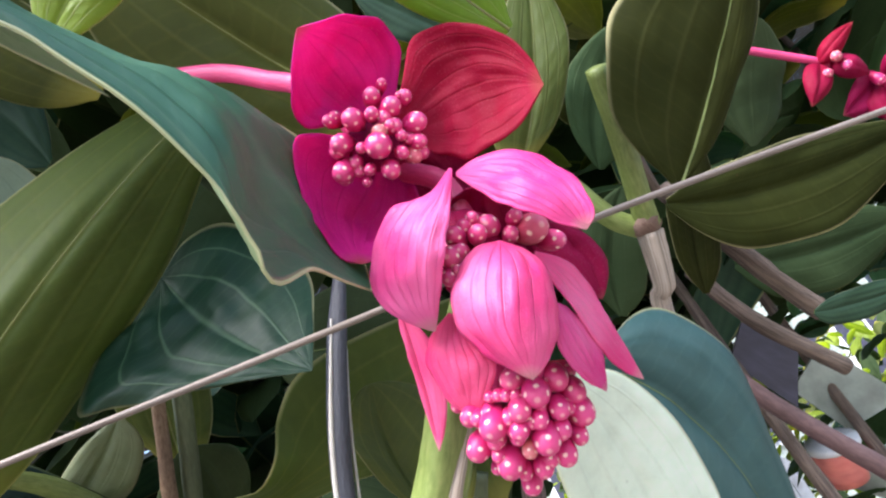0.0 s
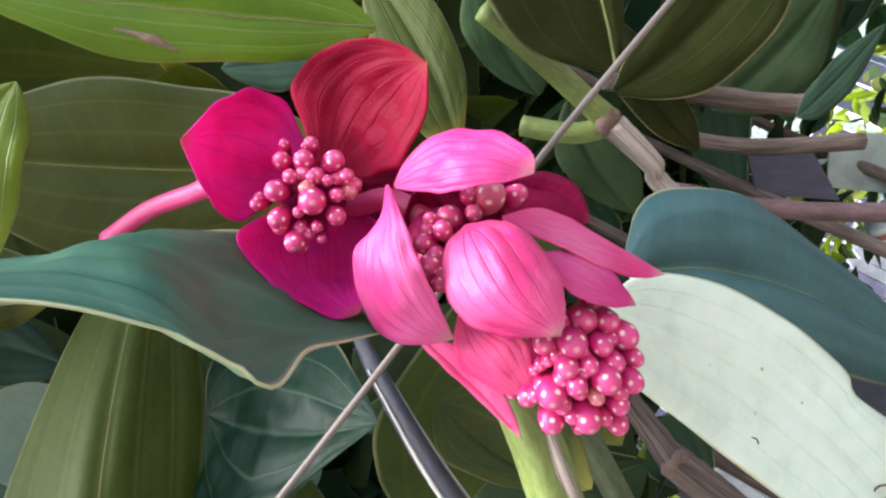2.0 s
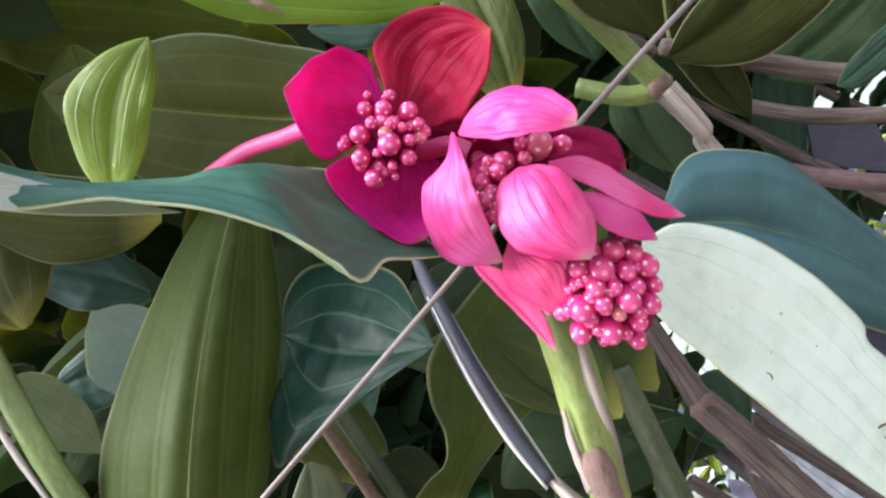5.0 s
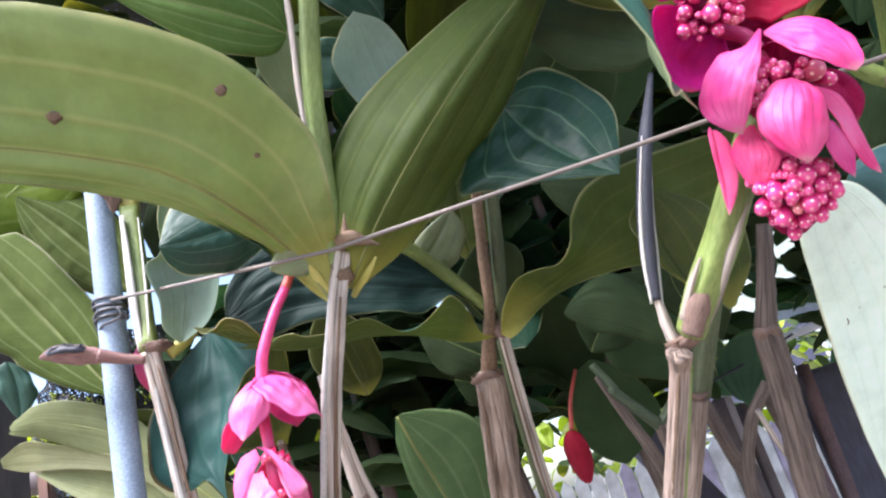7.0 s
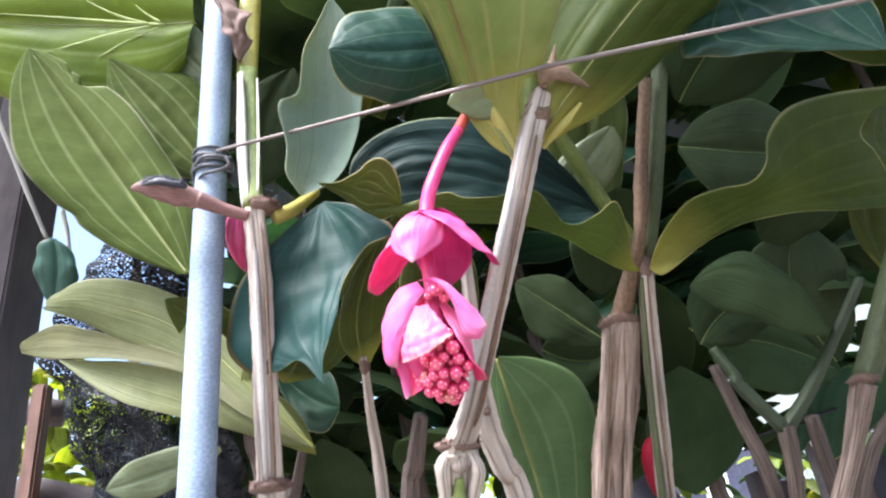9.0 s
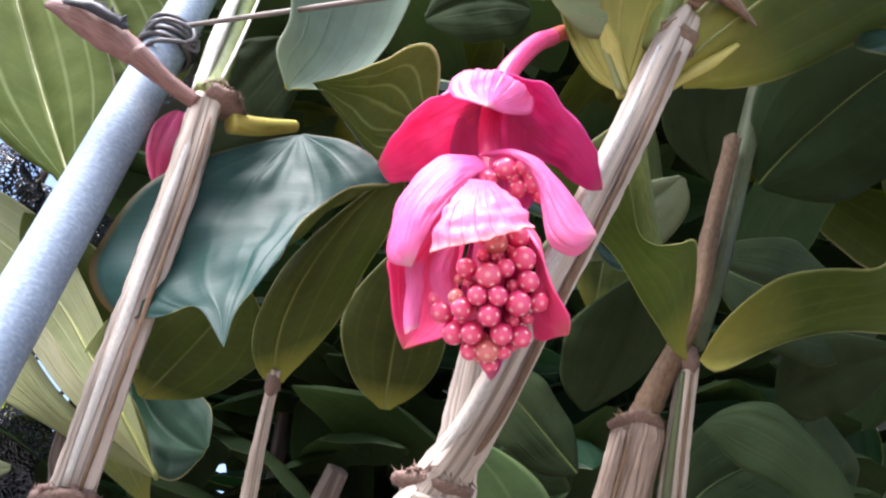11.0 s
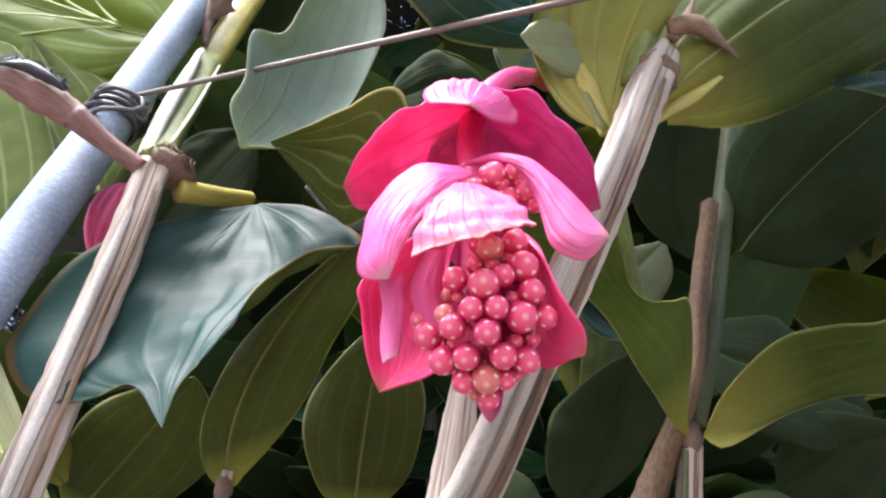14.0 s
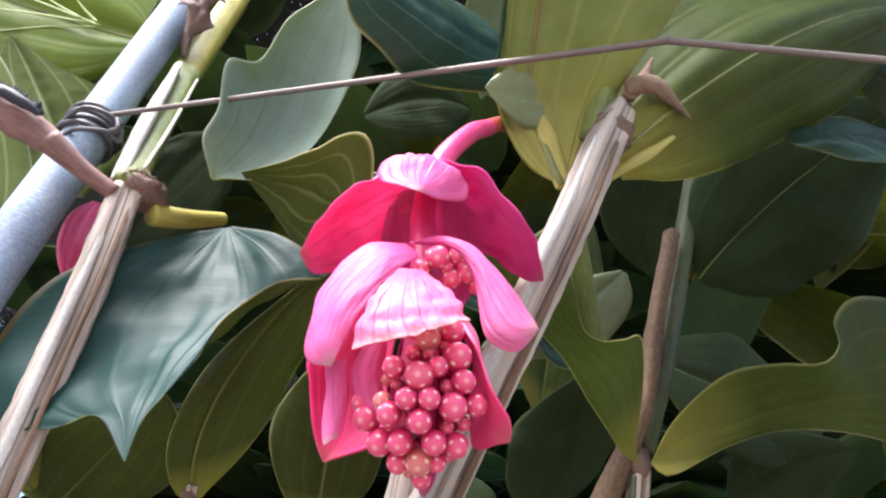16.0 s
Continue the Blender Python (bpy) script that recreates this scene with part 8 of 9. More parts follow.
sheet_leaf(stem_s, [(-0.5635, 0.8322, 1.5371), (-0.5758, 0.7944, 1.5388), (-0.5954, 0.7618, 1.5501), (-0.6086, 0.7289, 1.5702), (-0.6034, 0.7010, 1.6003), (-0.5914, 0.6885, 1.6237)], [(-0.5633, 0.8321, 1.5386), (-0.5731, 0.7822, 1.5516), (-0.5841, 0.7410, 1.5669), (-0.5897, 0.7099, 1.5918), (-0.5914, 0.6885, 1.6237)], [(-0.5630, 0.8319, 1.5400), (-0.5640, 0.7932, 1.5697), (-0.5720, 0.7526, 1.5877), (-0.5866, 0.7205, 1.6001), (-0.5914, 0.6885, 1.6237)], LITUNDER, TOP, label='shaded olive leaf seen from below')
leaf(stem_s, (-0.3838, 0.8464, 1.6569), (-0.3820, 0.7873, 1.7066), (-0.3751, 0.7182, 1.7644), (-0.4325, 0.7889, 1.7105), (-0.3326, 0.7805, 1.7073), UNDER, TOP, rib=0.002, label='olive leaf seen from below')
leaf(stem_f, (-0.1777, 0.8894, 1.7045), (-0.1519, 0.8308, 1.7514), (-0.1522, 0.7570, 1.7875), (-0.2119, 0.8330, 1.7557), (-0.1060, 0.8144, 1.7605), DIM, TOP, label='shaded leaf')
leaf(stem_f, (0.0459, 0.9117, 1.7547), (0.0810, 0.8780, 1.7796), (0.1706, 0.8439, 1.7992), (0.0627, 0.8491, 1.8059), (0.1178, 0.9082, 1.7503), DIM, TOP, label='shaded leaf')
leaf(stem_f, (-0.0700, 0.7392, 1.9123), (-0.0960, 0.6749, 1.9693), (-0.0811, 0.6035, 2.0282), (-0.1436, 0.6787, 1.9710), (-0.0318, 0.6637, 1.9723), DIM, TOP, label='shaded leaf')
stem_r = thing("shrub_stem", "branching stem with a green upper shoot", "stem", "shrub stems")
tube("stem", stem_r, [(0.3161, 0.4926, 1.8545), (0.3227, 0.5332, 1.8136), (0.3275, 0.5844, 1.7631), (0.3289, 0.5983, 1.7451)], [0.009, 0.01, 0.01, 0.01], GREEN, lobes=0.1, rough=0.05)
knob("node", stem_r, (0.3266, 0.5982, 1.7462), (0.0000, 0.0000, 1.0000), 0.014, 0.01, BROWNBUD, rough=0.4, seed=12)
tube("stem", stem_r, [(0.3270, 0.6006, 1.7410), (0.3232, 0.6266, 1.6997), (0.3133, 0.6601, 1.6453), (0.2809, 0.7702, 1.2339), (0.2475, 0.8831, 0.6581), (0.2268, 0.9536, 0.0000)], [0.011, 0.009, 0.009, 0.0099, 0.0108, 0.0117], CORK, lobes=0.14, rough=0.15)
tube("stem", stem_r, [(0.3232, 0.6037, 1.7480), (0.3033, 0.6028, 1.7701), (0.2849, 0.5975, 1.8127)], [0.009, 0.009, 0.009], GREEN, lobes=0.1)
tube("stem", stem_r, [(0.3379, 0.5284, 1.8646), (0.3444, 0.5708, 1.8200), (0.3598, 0.6099, 1.7786)], [0.006, 0.007, 0.006], DARKCORK, rough=0.2)
tube("branch", stem_r, [(0.4242, 0.7115, 1.8218), (0.4810, 0.7582, 1.7468), (0.5224, 0.7892, 1.6876), (0.5608, 0.8145, 1.6418)], [0.010, 0.011, 0.011, 0.012], DARKCORK, lobes=0.1, rough=0.25)
tube("branch", stem_r, [(0.4609, 0.9643, 1.7478), (0.5292, 1.0135, 1.6153), (0.6745, 1.0753, 1.4238)], [0.008, 0.013, 0.014], MAUVE, rough=0.2)
tube("branch", stem_r, [(0.5138, 0.9358, 1.7853), (0.5727, 0.9701, 1.6882), (0.6632, 1.0014, 1.5841)], [0.01, 0.012, 0.012], DARKCORK, rough=0.2)
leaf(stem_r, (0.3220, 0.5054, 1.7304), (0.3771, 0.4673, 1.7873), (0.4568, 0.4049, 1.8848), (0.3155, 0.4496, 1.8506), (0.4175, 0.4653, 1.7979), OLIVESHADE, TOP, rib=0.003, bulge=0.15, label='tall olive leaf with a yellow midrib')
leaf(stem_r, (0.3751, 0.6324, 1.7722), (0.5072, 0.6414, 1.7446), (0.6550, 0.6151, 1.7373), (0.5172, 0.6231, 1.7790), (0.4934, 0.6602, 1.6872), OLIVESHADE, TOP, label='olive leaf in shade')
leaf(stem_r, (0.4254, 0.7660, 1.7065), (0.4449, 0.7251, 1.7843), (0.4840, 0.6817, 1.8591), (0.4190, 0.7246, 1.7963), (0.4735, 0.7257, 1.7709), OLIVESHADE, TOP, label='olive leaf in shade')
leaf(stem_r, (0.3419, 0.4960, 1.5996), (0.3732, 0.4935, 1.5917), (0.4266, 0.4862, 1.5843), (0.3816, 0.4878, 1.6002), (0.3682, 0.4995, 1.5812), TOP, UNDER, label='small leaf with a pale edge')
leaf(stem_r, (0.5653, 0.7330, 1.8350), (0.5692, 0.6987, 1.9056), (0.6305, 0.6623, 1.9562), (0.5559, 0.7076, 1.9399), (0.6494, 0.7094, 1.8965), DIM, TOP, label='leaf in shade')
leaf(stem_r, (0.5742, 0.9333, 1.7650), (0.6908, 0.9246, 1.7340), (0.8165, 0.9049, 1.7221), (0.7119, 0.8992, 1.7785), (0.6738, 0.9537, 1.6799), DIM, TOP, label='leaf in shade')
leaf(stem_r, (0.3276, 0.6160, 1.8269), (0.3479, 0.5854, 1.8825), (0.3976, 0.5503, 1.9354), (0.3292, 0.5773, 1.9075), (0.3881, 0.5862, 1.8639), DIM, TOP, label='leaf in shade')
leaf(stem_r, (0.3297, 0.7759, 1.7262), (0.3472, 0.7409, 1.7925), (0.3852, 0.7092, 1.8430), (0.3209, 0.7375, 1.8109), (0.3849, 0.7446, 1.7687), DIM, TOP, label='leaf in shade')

leaf(stem_t, (-0.2491, 0.4431, 1.9657), (-0.3026, 0.4009, 1.9900), (-0.4030, 0.3677, 2.0432), (-0.3110, 0.4269, 1.9577), (-0.2687, 0.4009, 2.0330), QUILTED, TOP, rib=0.002, pleat=0.05, label='olive leaf seen from below')
sheet_leaf(stem_t, [(-0.1820, 0.5934, 1.8797), (-0.2130, 0.5647, 1.9176), (-0.2292, 0.5269, 1.9664), (-0.2102, 0.5179, 2.0002), (-0.1869, 0.5177, 2.0220)], [(-0.1808, 0.5938, 1.8794), (-0.1852, 0.5755, 1.9277), (-0.1861, 0.5477, 1.9847), (-0.1869, 0.5177, 2.0220)], [(-0.1791, 0.5936, 1.8802), (-0.1541, 0.5853, 1.9196), (-0.1452, 0.5652, 1.9691), (-0.1591, 0.5400, 2.0084), (-0.1869, 0.5177, 2.0220)], SILVER, UNDER, label='pale bluish leaf in shade')
sheet_leaf(stem_t, [(-0.2894, 0.5759, 1.9445), (-0.3046, 0.5454, 1.9628), (-0.3134, 0.5111, 1.9947), (-0.2960, 0.4934, 2.0154), (-0.2738, 0.4950, 2.0223)], [(-0.2881, 0.5765, 1.9442), (-0.2846, 0.5463, 1.9708), (-0.2823, 0.5173, 2.0007), (-0.2738, 0.4950, 2.0223)], [(-0.2864, 0.5764, 1.9451), (-0.2610, 0.5524, 1.9722), (-0.2533, 0.5258, 2.0012), (-0.2591, 0.5060, 2.0150), (-0.2738, 0.4950, 2.0223)], PALE, TOP, label='small rounded pale leaf')
leaf(stem_t, (-0.2614, 0.4558, 2.0169), (-0.2862, 0.4276, 2.0325), (-0.3425, 0.4012, 2.0969), (-0.3200, 0.4393, 2.0033), (-0.2589, 0.4214, 2.0781), QUILTED, TOP, rib=0.002, label='shaded leaf seen from below')
leaf(stem_p, (-0.5945, 0.7800, 1.6313), (-0.6397, 0.7364, 1.6653), (-0.6848, 0.6766, 1.7040), (-0.6654, 0.7316, 1.6480), (-0.6212, 0.7277, 1.6931), UNDER, TOP, rib=0.002, label='shaded olive leaf behind the pipe')

# the setting behind the shrub
ground = meshed("ground", [(x * 1.0, y * 1.0, 0.03 * noise.noise((x * 0.8, y * 0.8, 0))) for y in range(-20, 41) for x in range(-30, 31)],
                [(a + b * 61, a + 1 + b * 61, a + 62 + b * 61, a + 61 + b * 61) for b in range(60) for a in range(60)], [SOIL], None,
                [(x * 0.5, y * 0.5) for y in range(-20, 41) for x in range(-30, 31)])
tagged(ground, "bare brown soil", "ground", kind="structure")
far_ground = meshed("ground", [(-400, -400, -0.05), (400, -400, -0.05), (400, 400, -0.05), (-400, 400, -0.05)], [(0, 1, 2, 3)], [SOIL], None, [(0, 0), (200, 0), (200, 200), (0, 200)])
tagged(far_ground, "bare brown soil", "ground", kind="structure")
post = thing("timber_post", "dark brown timber pergola post with a bolted plate", "post")
block("upright", post, (-1.159, 0.945, 1.35), (0.125, 0.125, 2.7), TIMBER, (0, 0, 12))
block("cladding_board", post, (-1.148, 0.805, 1.3), (0.11, 0.035, 2.6), GREYWOOD, (0, 0, 20))
rail = thing("timber_rail", "brown timber cross rail bolted to a narrow post", "rail")
tube("beam", rail, [(-1.3137, 1.1864, 1.7786), (-1.1894, 1.2137, 1.7607)], [0.026], TIMBER, sides=4, per=2)
block("post", rail, (-1.200, 1.161, 0.902), (0.028, 0.03, 1.803), REDTIMBER, (0, 0, 5))
tube("beam", rail, [(-1.2965, 1.1850, 1.6079), (-1.1952, 1.2073, 1.5933)], [0.018], TIMBER, sides=4, per=2)
tube("beam", rail, [(-1.3020, 1.1944, 1.5841), (-1.2007, 1.2166, 1.5695)], [0.012], TIMBER, sides=4, per=2)
tube("beam", rail, [(-1.2450, 1.1854, 1.6255), (-0.9243, 1.3561, 1.5339)], [0.028], TIMBER, sides=4, per=2)
tube("beam", rail, [(-1.2619, 1.2080, 1.5630), (-0.9375, 1.3756, 1.4927)], [0.024], REDTIMBER, sides=4, per=2)
knob("bolt", rail, (-1.2002, 1.1890, 1.5828), (-0.1440, 0.9102, 0.3884), 0.005, 0.004, TIEWIRE, rough=0.1)
net = thing("shade_net", "black crumpled shade netting bundled behind leaves", "netting")


def crumpled(parent, centre, right, up, wide, high, depth, seed, cells=34):
    """A hanging, heavily creased sheet of netting, with holes where it is stretched."""
    right, up = np.array(right), np.array(up)
    out = unit(np.cross(right, up))
    verts, faces, uv = [], [], []
    for j in range(cells + 1):
        for i in range(cells + 1):
            a, b = i / cells - 0.5, j / cells - 0.5
            f = noise.fractal((a * 5 + seed, b * 5, seed * 2.7), 0.7, 2.1, 4)
            edge = 1 + 0.25 * noise.noise((math.atan2(b, a) * 1.5, seed, 0))
            round_ = math.sqrt(max(0.0, 1 - min(1, (a * a + b * b) * 3.6)))
            verts.append(np.array(centre) + right * a * wide * edge + up * b * high * edge + out * depth * (f * 0.5 + round_))
            uv.append((a * 2, b * 2))
    w = cells + 1
    for j in range(cells):
        for i in range(cells):
            a, b = (i + 0.5) / cells - 0.5, (j + 0.5) / cells - 0.5
            if a * a + b * b < 0.25:
                faces.append((j * w + i, j * w + i + 1, (j + 1) * w + i + 1, (j + 1) * w + i))
    return meshed("fold", verts, faces, [NETTING], None, uv, parent)


lofted("fold", net, [(-0.8460, 0.8122, 1.9023), (-0.8690, 0.8229, 1.8781), (-0.8983, 0.8309, 1.8475), (-0.9242, 0.8384, 1.8196), (-0.9528, 0.8468, 1.7812), (-0.9819, 0.8589, 1.7253)], [(-0.8196, 0.8098, 1.8914), (-0.8201, 0.8166, 1.8537), (-0.8248, 0.8296, 1.8213), (-0.8445, 0.8576, 1.7871), (-0.8861, 0.9019, 1.7316)], [(-0.8132, 0.8376, 1.8965), (-0.8010, 0.8722, 1.8702), (-0.7900, 0.9148, 1.8475), (-0.7833, 0.9593, 1.8103), (-0.7926, 0.9953, 1.7301)], NETTING, NETTING, nu=60, nv=44, crease=0.22, grain=0.06, seed=2.0)
lofted("fold", net, [(-0.8470, 0.8733, 1.9109), (-0.8488, 0.8903, 1.8765), (-0.8607, 0.9146, 1.8364), (-0.8791, 0.9400, 1.7772)], [(-0.8014, 0.8917, 1.9058), (-0.8041, 0.9013, 1.8587), (-0.8193, 0.9229, 1.8187), (-0.8404, 0.9538, 1.7716)], [(-0.7513, 0.9420, 1.9116), (-0.7588, 0.9599, 1.8668), (-0.7739, 0.9824, 1.8249), (-0.7903, 1.0058, 1.7726)], NETTING, NETTING, nu=40, nv=30, crease=0.2, grain=0.05, seed=7.0)
lofted("fold", net, [(-1.0065, 0.8694, 1.7513), (-0.9813, 0.9181, 1.7076), (-0.9827, 0.9441, 1.6597), (-0.9753, 0.9744, 1.6080), (-0.9691, 0.9980, 1.5731), (-0.9639, 1.0241, 1.4994), (-0.9586, 1.0449, 1.4265)], [(-0.9073, 0.9253, 1.7313), (-0.8973, 0.9543, 1.6580), (-0.9052, 0.9874, 1.5977), (-0.9124, 1.0040, 1.5448), (-0.9167, 1.0320, 1.4870), (-0.9199, 1.0579, 1.4198)], [(-0.7755, 1.0601, 1.6981), (-0.7736, 1.0777, 1.6294), (-0.7885, 1.0950, 1.5550), (-0.8088, 1.1037, 1.4919), (-0.8298, 1.1204, 1.4022)], NETTING, NETTING, nu=70, nv=50, crease=0.16, grain=0.05, seed=4.0)
lofted("fold", net, [(-0.9626, 1.0039, 1.6777), (-0.9650, 1.0140, 1.6304), (-0.9713, 1.0328, 1.5752), (-0.9695, 1.0565, 1.5001), (-0.9638, 1.0773, 1.4253)], [(-0.8911, 1.0286, 1.6666), (-0.8897, 1.0309, 1.6079), (-0.8971, 1.0478, 1.5531), (-0.9092, 1.0717, 1.4900), (-0.9202, 1.0929, 1.4177)], [(-0.7799, 1.1273, 1.6469), (-0.7829, 1.1357, 1.5967), (-0.8005, 1.1484, 1.5302), (-0.8208, 1.1558, 1.4651), (-0.8394, 1.1604, 1.4012)], NETTING, NETTING, nu=60, nv=44, crease=0.2, grain=0.05, seed=9.0)
lofted("fold", net, [(-1.1267, 1.5401, 1.7179), (-1.1364, 1.5617, 1.6315), (-1.1447, 1.5799, 1.5390), (-1.1635, 1.6111, 1.3974)], [(-0.8147, 1.6614, 1.6985), (-0.8347, 1.6805, 1.5970), (-0.8534, 1.6942, 1.4901), (-0.8809, 1.7190, 1.3472)], [(-0.4613, 1.7765, 1.6276), (-0.4844, 1.7940, 1.5254), (-0.5049, 1.8059, 1.4316), (-0.5372, 1.8294, 1.2877)], NETTING, NETTING, nu=50, nv=60, crease=0.05, grain=0.02, seed=12.0)
crumpled(net, (-0.7215, 1.4373, 1.5388), (0.9672, 0.2124, -0.1394), (0.2094, -0.3556, 0.9109), 0.2847, 0.2017, 0.06, 6)
twig = thing("dry_twig", "thin bare grey twig", "twig")
tube("twig", twig, [(-1.0116, 0.7074, 2.1120), (-0.9902, 0.7435, 2.0353), (-0.9787, 0.7849, 1.9684), (-0.9667, 0.8233, 1.9086)], [0.004, 0.004, 0.0038, 0.003], WHITERIM, rough=0.2)
tube("twig", twig, [(-0.9264, 0.7966, 1.9344), (-0.9240, 0.8087, 1.9070), (-0.9246, 0.8226, 1.8744)], [0.0035, 0.0035, 0.003], WHITERIM, rough=0.2)
tube("twig", twig, [(-0.6608, 0.7710, 1.5779), (-0.6388, 0.7667, 1.5961), (-0.6231, 0.7559, 1.6274)], [0.002, 0.002, 0.0015], MOSSY)
fence = thing("picket_fence", "white pointed picket fence, some pickets tinted lilac for shade", "fence")


def picket(parent, x, y, z, high, mat, turn):
    w, d = 0.034, 0.012
    prof = [(-w, 0), (w, 0), (w, high - 0.05), (0, high), (-w, high - 0.05)]
    c, s = math.cos(turn), math.sin(turn)
    verts = [(x + a * c - e * s, y + a * s + e * c, z + b) for e in (-d, d) for a, b in prof]
    faces = [(0, 1, 2, 3, 4), (9, 8, 7, 6, 5)] + [(i, i + 5, (i + 1) % 5 + 5, (i + 1) % 5) for i in range(5)]
    uv = [(b, a) for e in (0, 1) for a, b in prof]
    return meshed("picket", verts, faces, [mat], None, uv, parent, smooth=False)


for i in range(44):
    picket(fence, -0.128 - 0.12 + (i - 14) * 0.075, 3.615 + (i - 14) * 0.012, 0.12, 1.373 + 0.02 * noise.noise((i * 0.9, 0, 0)), FENCESHADE if i % 5 == 1 else FENCEWHITE, 0.16)
block("rail", fence, (-0.128 + 0.5, 3.615 + 0.15, 0.45), (3.4, 0.03, 0.07), FENCEWHITE, (0, 0, 9))
block("rail", fence, (-0.128 + 0.5, 3.615 + 0.15, 1.1), (3.4, 0.03, 0.07), FENCEWHITE, (0, 0, 9))
brace = thing("diagonal_beam", "dark navy painted diagonal beam", "beam")
tube("beam", brace, [(-0.1298, 2.1065, 1.7852), (0.1913, 2.3778, 1.1444)], [0.062], NAVY, sides=4, per=4)
maroon = thing("maroon_fence", "brown and mauve fence boards leaning aslant", "fence")
for top, foot, half, paint in (
        ((0.2169, 1.9729, 1.5628), (0.2078, 1.8695, 1.2678), 0.030, TIMBER),
        ((0.2674, 1.9662, 1.5348), (0.2497, 1.8620, 1.2598), 0.016, TIMBER),
        ((0.2466, 1.9649, 1.6109), (0.2201, 1.8662, 1.2519), 0.010, GREYWOOD),
        ((0.3666, 1.9423, 1.6033), (0.3514, 1.8385, 1.2277), 0.026, MAUVE),
        ((0.3503, 1.9435, 1.6312), (0.3271, 1.8542, 1.3821), 0.009, GREYWOOD),
        ((0.3707, 1.9475, 1.4789), (0.3460, 1.8424, 1.2550), 0.010, FENCEWHITE),
        ((0.4455, 1.9247, 1.5821), (0.3957, 1.8270, 1.2196), 0.018, MAUVE)):
    tube("board", maroon, [top, foot, (foot[0] * 2.6 - top[0] * 1.6, foot[1] * 2.6 - top[1] * 1.6, foot[2] * 2.6 - top[2] * 1.6)], [half], paint, sides=4, per=4, flat=0.5)
sheet = thing("blue_sheet", "pale blue sheet with a white rail", "sheet")
meshed("cover", [(0.6939, 3.1700, 1.8651), (1.0341, 3.2304, 1.8495), (1.0769, 3.2017, 1.9327), (0.7712, 3.1488, 1.9432), (0.6948, 3.1645, 1.8627), (1.0350, 3.2249, 1.8472), (1.0778, 3.1962, 1.9303), (0.7720, 3.1434, 1.9409)], [(0, 1, 2, 3), (7, 6, 5, 4), (0, 4, 5, 1), (1, 5, 6, 2), (2, 6, 7, 3), (3, 7, 4, 0)], [SHEETBLUE], None, [(0, 0), (0.2, 0), (0.2, 0.2), (0, 0.2)] * 2, sheet, smooth=False)
tube("rail", sheet, [(0.6460, 3.0907, 1.7756), (1.0067, 3.1377, 1.7992)], [0.018], FENCEWHITE, sides=8, per=4)
bin = thing("navy_board", "dark navy board standing on the ground", "board")
block("board", bin, (0.603, 2.002, 0.785), (0.36, 0.04, 1.570), NAVY, (0, 0, -12), 0.015)
block("foot", bin, (0.603, 2.002, 0.03), (0.4, 0.2, 0.05), NAVY, (0, 0, -12), 0.01)
panel = thing("leaning_panel", "grey-green scuffed board leaning in the garden", "board")
meshed("board", [(0.8522, 1.5082, 1.6215), (0.9280, 1.5484, 1.5049), (1.0628, 1.5179, 1.5120), (0.9422, 1.4658, 1.6727), (0.8511, 1.5029, 1.6190), (0.9269, 1.5430, 1.5023), (1.0617, 1.5125, 1.5095), (0.9411, 1.4604, 1.6701)], [(0, 1, 2, 3), (7, 6, 5, 4), (0, 4, 5, 1), (1, 5, 6, 2), (2, 6, 7, 3), (3, 7, 4, 0)], [GREYPANEL], None, [(0, 0), (0.2, 0), (0.2, 0.2), (0, 0.2)] * 2, panel, smooth=False)
meshed("board", [(0.8827, 1.6027, 1.4097), (0.9937, 1.6270, 1.3116), (1.0571, 1.5509, 1.4449), (0.9529, 1.5710, 1.4468), (0.8816, 1.5974, 1.4071), (0.9926, 1.6217, 1.3091), (1.0560, 1.5456, 1.4424), (0.9518, 1.5656, 1.4443)], [(0, 1, 2, 3), (7, 6, 5, 4), (0, 4, 5, 1), (1, 5, 6, 2), (2, 6, 7, 3), (3, 7, 4, 0)], [GREYPANEL], None, [(0, 0), (0.2, 0), (0.2, 0.2), (0, 0.2)] * 2, panel, smooth=False)
tub = thing("plastic_tub", "coral plastic tub with pale rim", "tub")
tube("body", tub, [(0.8591, 1.5129, 1.4903), (0.8640, 1.5451, 1.4206)], [0.05, 0.038], CORAL, sides=20, per=4)
tube("rim", tub, [(0.8591, 1.5065, 1.5037), (0.8591, 1.5129, 1.4903)], [0.052, 0.053], FENCEWHITE, sides=20, per=2)
screen = thing("navy_screen", "dark purple-navy board in shade", "board")
meshed("board", [(0.6602, 1.2852, 1.6986), (0.7406, 1.3250, 1.5806), (0.7877, 1.2685, 1.6796), (0.7063, 1.2525, 1.7477), (0.6591, 1.2798, 1.6961), (0.7395, 1.3197, 1.5781), (0.7867, 1.2632, 1.6771), (0.7052, 1.2472, 1.7452)], [(0, 1, 2, 3), (7, 6, 5, 4), (0, 4, 5, 1), (1, 5, 6, 2), (2, 6, 7, 3), (3, 7, 4, 0)], [NAVY], None, [(0, 0), (0.2, 0), (0.2, 0.2), (0, 0.2)] * 2, screen, smooth=False)
house = thing("garden_house", "pale plastered house far behind the shrub", "house")
block("wall", house, (6.5, 11.0, 3.2), (12.0, 0.3, 6.4), GREYPANEL, (0, 0, 0), 0.02)
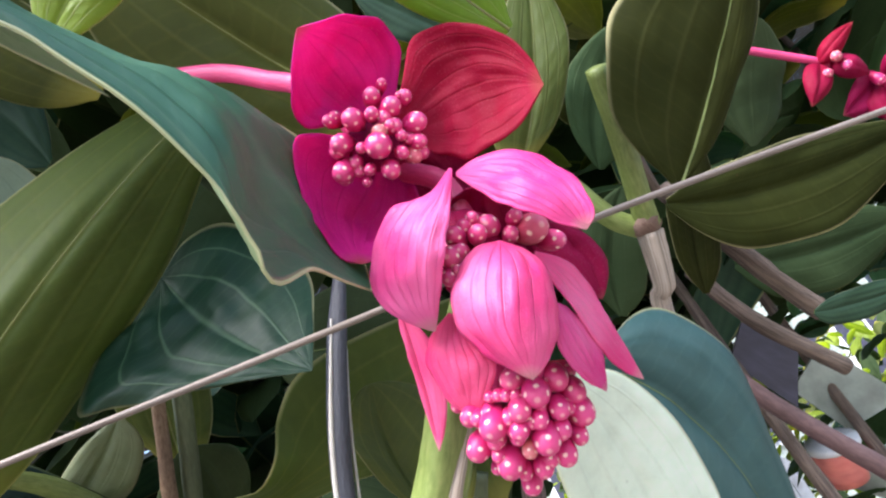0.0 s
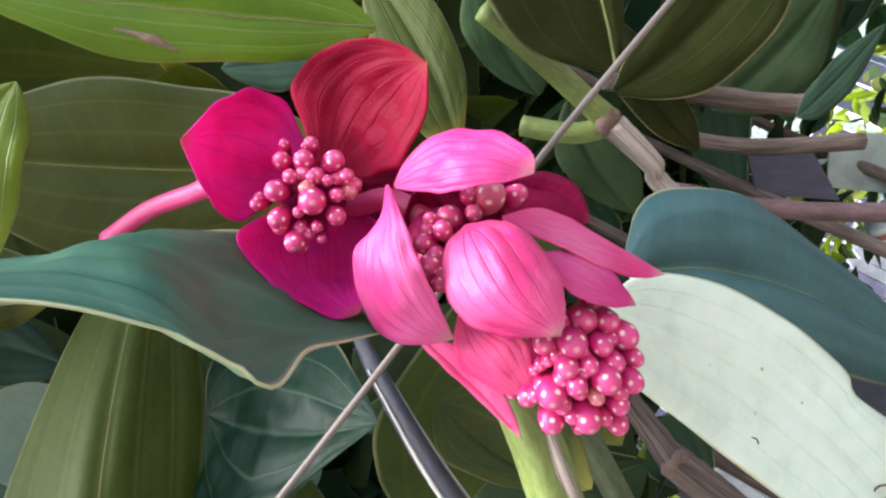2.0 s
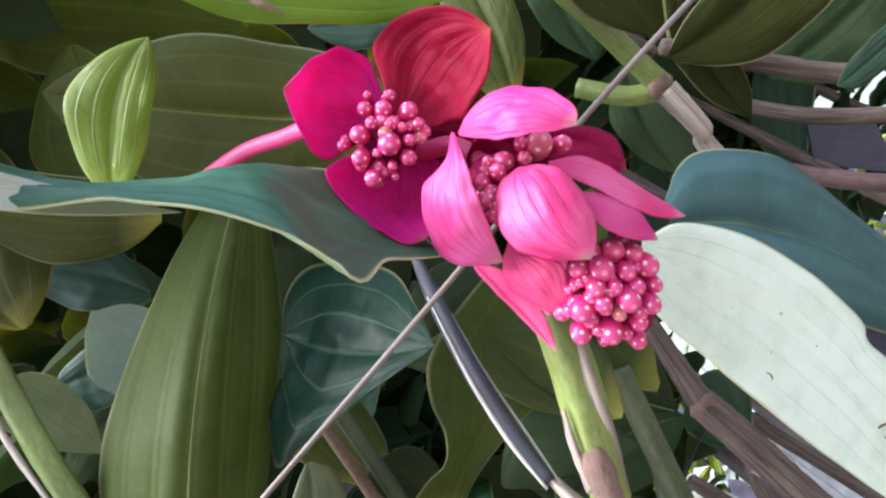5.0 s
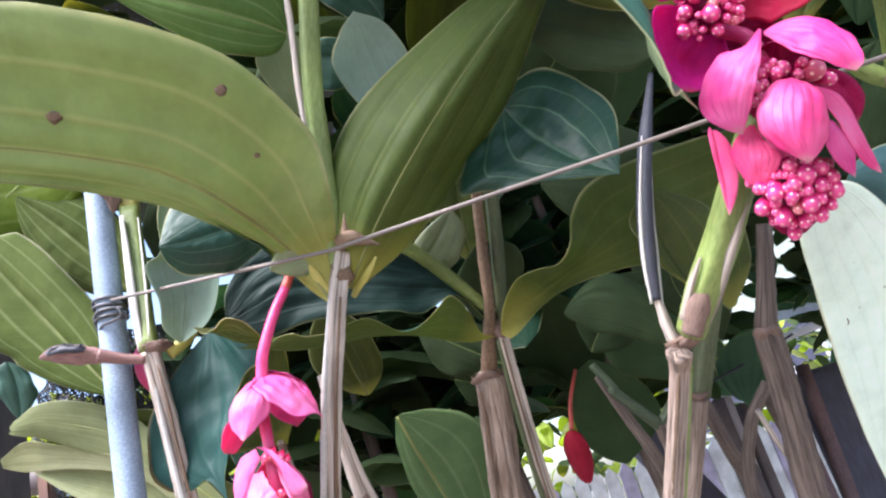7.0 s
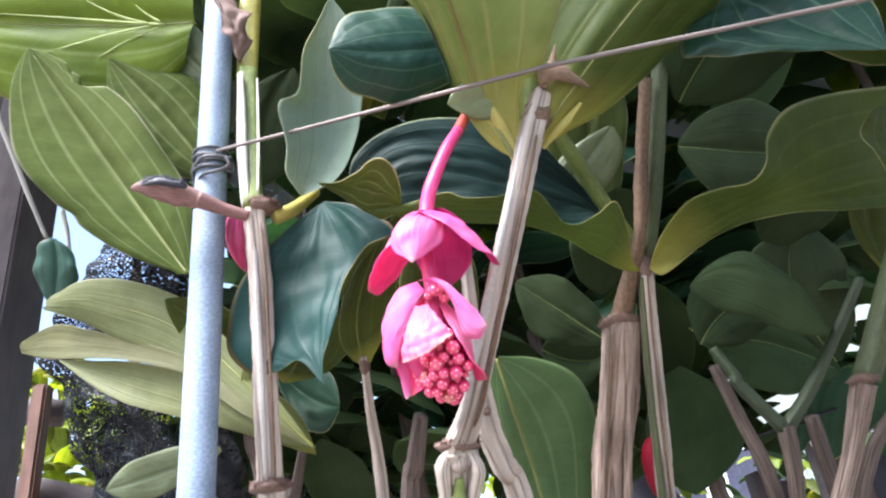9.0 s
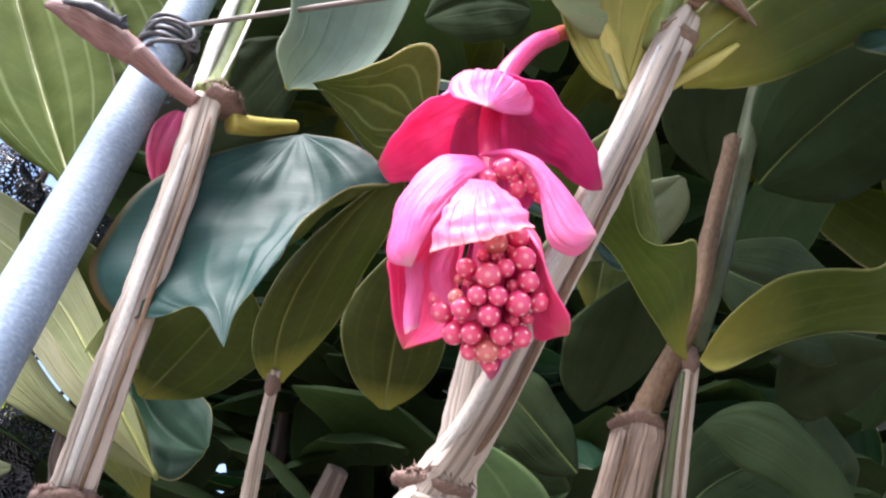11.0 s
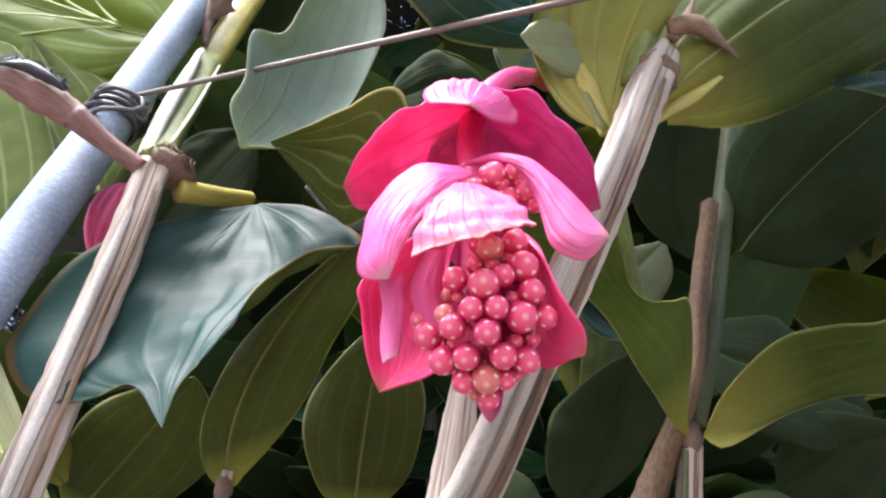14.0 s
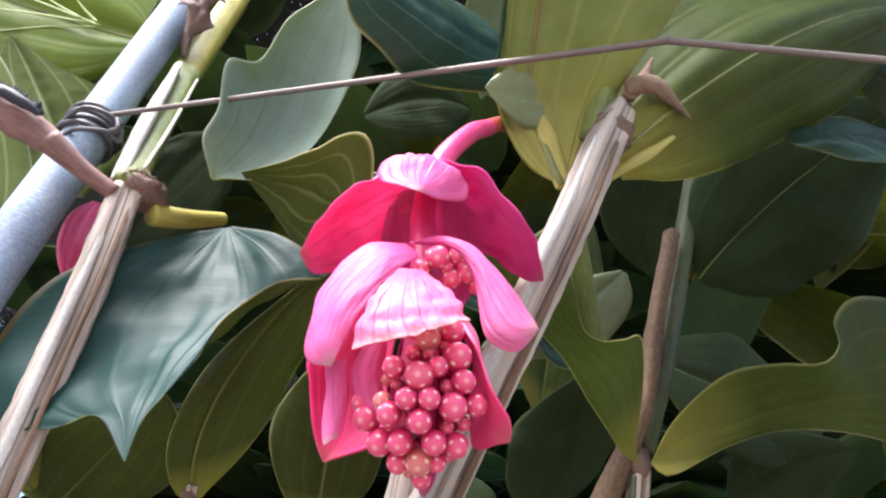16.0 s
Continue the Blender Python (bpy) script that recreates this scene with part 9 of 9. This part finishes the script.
for i in range(9):
    win = block("window", house, (1.2 + i * 1.3, 10.83, 2.2), (1.1, 0.06, 1.3), FENCEWHITE, (0, 0, 0), 0.01)
    block("pane", win, (0, -0.05, 0), (0.96, 0.02, 1.16), NAVY, (0, 0, 0), 0.0)
    block("glazing_bar", win, (0, -0.07, 0), (0.03, 0.03, 1.16), FENCEWHITE, (0, 0, 0), 0.0)
block("roof", house, (6.5, 12.5, 6.6), (13.0, 4.0, 0.2), TIMBER, (18, 0, 0), 0.02)


# foliage that nobody could count
def foliage(name, label, count, box, size, mats, seed, tilt=0.6):
    rng = random.Random(seed)
    verts, faces, slots, uv = [], [], [], []
    for k in range(count):
        c = np.array([rng.uniform(*box[i]) for i in range(3)])
        yaw, up = rng.uniform(0, 6.283), rng.uniform(-tilt, tilt * 0.6)
        s = size * rng.uniform(0.6, 1.25)
        way = np.array([math.cos(yaw) * math.cos(up), math.sin(yaw) * math.cos(up), math.sin(up)])
        side = unit(np.cross(way, (0.25 * rng.uniform(-1, 1), 0.25 * rng.uniform(-1, 1), 1)))
        wide = rng.uniform(0.42, 0.58) * 0.5 * s
        pts, uvs, n = blade_sheet(c - way * s / 2, c + np.array([0, 0, 0.08 * s]), c + way * s / 2 - np.array([0, 0, 0.1 * s]), c - side * wide, c + side * wide,
                                  0.2, 0.1, 2.0, rng.uniform(0, 6), 0.75, 0.85, 8, 6)
        o, slot = len(verts), rng.randrange(len(mats))
        verts.extend(pts)
        uv.extend(uvs)
        for i in range(8):
            for j in range(6):
                a = o + i * 7 + j
                faces.append((a, a + 1, a + 8, a + 7))
                slots.append(slot)
    ob = meshed(name, verts, faces, mats, slots, uv)
    tagged(ob, label, "foliage", kind="stuff")
    return ob


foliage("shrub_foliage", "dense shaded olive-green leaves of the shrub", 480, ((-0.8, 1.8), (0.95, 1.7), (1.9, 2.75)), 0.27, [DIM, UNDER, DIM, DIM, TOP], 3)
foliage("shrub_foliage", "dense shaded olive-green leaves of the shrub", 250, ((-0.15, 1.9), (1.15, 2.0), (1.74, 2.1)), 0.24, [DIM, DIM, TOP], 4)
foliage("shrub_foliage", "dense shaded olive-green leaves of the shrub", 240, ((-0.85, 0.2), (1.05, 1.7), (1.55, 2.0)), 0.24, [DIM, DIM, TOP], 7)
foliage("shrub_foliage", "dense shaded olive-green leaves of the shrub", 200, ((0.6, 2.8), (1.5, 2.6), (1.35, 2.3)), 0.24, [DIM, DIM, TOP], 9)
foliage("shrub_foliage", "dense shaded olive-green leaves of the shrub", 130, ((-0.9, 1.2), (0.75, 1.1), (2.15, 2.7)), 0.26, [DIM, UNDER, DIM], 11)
# Unseen leaves added above the view so that those below fall in shade.
foliage("shrub_foliage", "unseen overhead leaves added to shade the shrub", 16, ((-0.32, -0.02), (0.14, 0.34), (2.14, 2.36)), 0.22, [UNDER, DIM], 23)
foliage("shrub_foliage", "unseen overhead leaves added to shade the shrub", 26, ((-0.33, 0.12), (0.22, 0.5), (2.2, 2.5)), 0.26, [UNDER, DIM], 13)
net_roof = thing("shade_roof", "black woven shade net stretched overhead", "shade net")
meshed("net", [(-1.5 + 0.2 * i, 0.36 + 0.2 * j, 2.8 + 0.04 * noise.noise((i * 0.3, j * 0.3, 5)) + 0.03 * math.sin(i * 0.8)) for j in range(17) for i in range(23)],
       [(a + b * 23, a + 1 + b * 23, a + 24 + b * 23, a + 23 + b * 23) for b in range(16) for a in range(22)], [ROOFNET], None, None, net_roof)
for x, y in ((-1.45, 1.3), (2.7, 1.3), (-1.45, 3.5), (2.7, 3.5)):
    tube("pole", net_roof, [(x, y, 0), (x, y, 1.4), (x, y, 2.83)], [0.017], ZINC, sides=12)
for y in (1.3, 3.5):
    tube("crossbar", net_roof, [(-1.45, y, 2.78), (0.6, y, 2.78), (2.7, y, 2.78)], [0.015], ZINC, sides=12)
foliage("garden_hedge", "bright yellow-green garden hedge in daylight", 3400, ((-4.4, -1.35), (3.0, 3.8), (0.6, 2.6)), 0.19, [LIME, LIME, UNDER], 5, 1.2)
foliage("garden_hedge", "green garden hedge in daylight", 2600, ((-1.6, 4.0), (4.4, 5.2), (0.0, 2.15)), 0.18, [LIME, UNDER, DIM], 6, 1.2)
foliage("shrub_foliage", "shaded olive-green leaves low in the shrub", 45, ((-0.75, -0.25), (1.35, 1.8), (1.64, 1.8)), 0.24, [DIM, DIM, TOP], 17)
foliage("shrub_foliage", "shaded olive-green leaves of the shrub", 60, ((0.45, 0.95), (1.5, 1.95), (1.62, 2.0)), 0.24, [DIM, DIM, TOP], 19)
trunks = thing("shrub_stem", "dark bare stems inside the shrub", "stem", "shrub stems")
for i in range(12):
    x, y = -0.9 + i * 0.22 + 0.1 * noise.noise((i * 3.3, 0, 0)), 1.15 + 0.4 * noise.noise((0, i * 2.7, 1)) + 0.1 * (i % 3)
    tube("stem", trunks, [(x, y, 0.0), (x + 0.05, y - 0.04, 0.9), (x + 0.02 * i - 0.1, y, 1.7), (x + 0.04 * i - 0.2, y + 0.1, 2.4)], [0.018, 0.015, 0.012, 0.007], DARKCORK, sides=10, rough=0.2, seed=i)
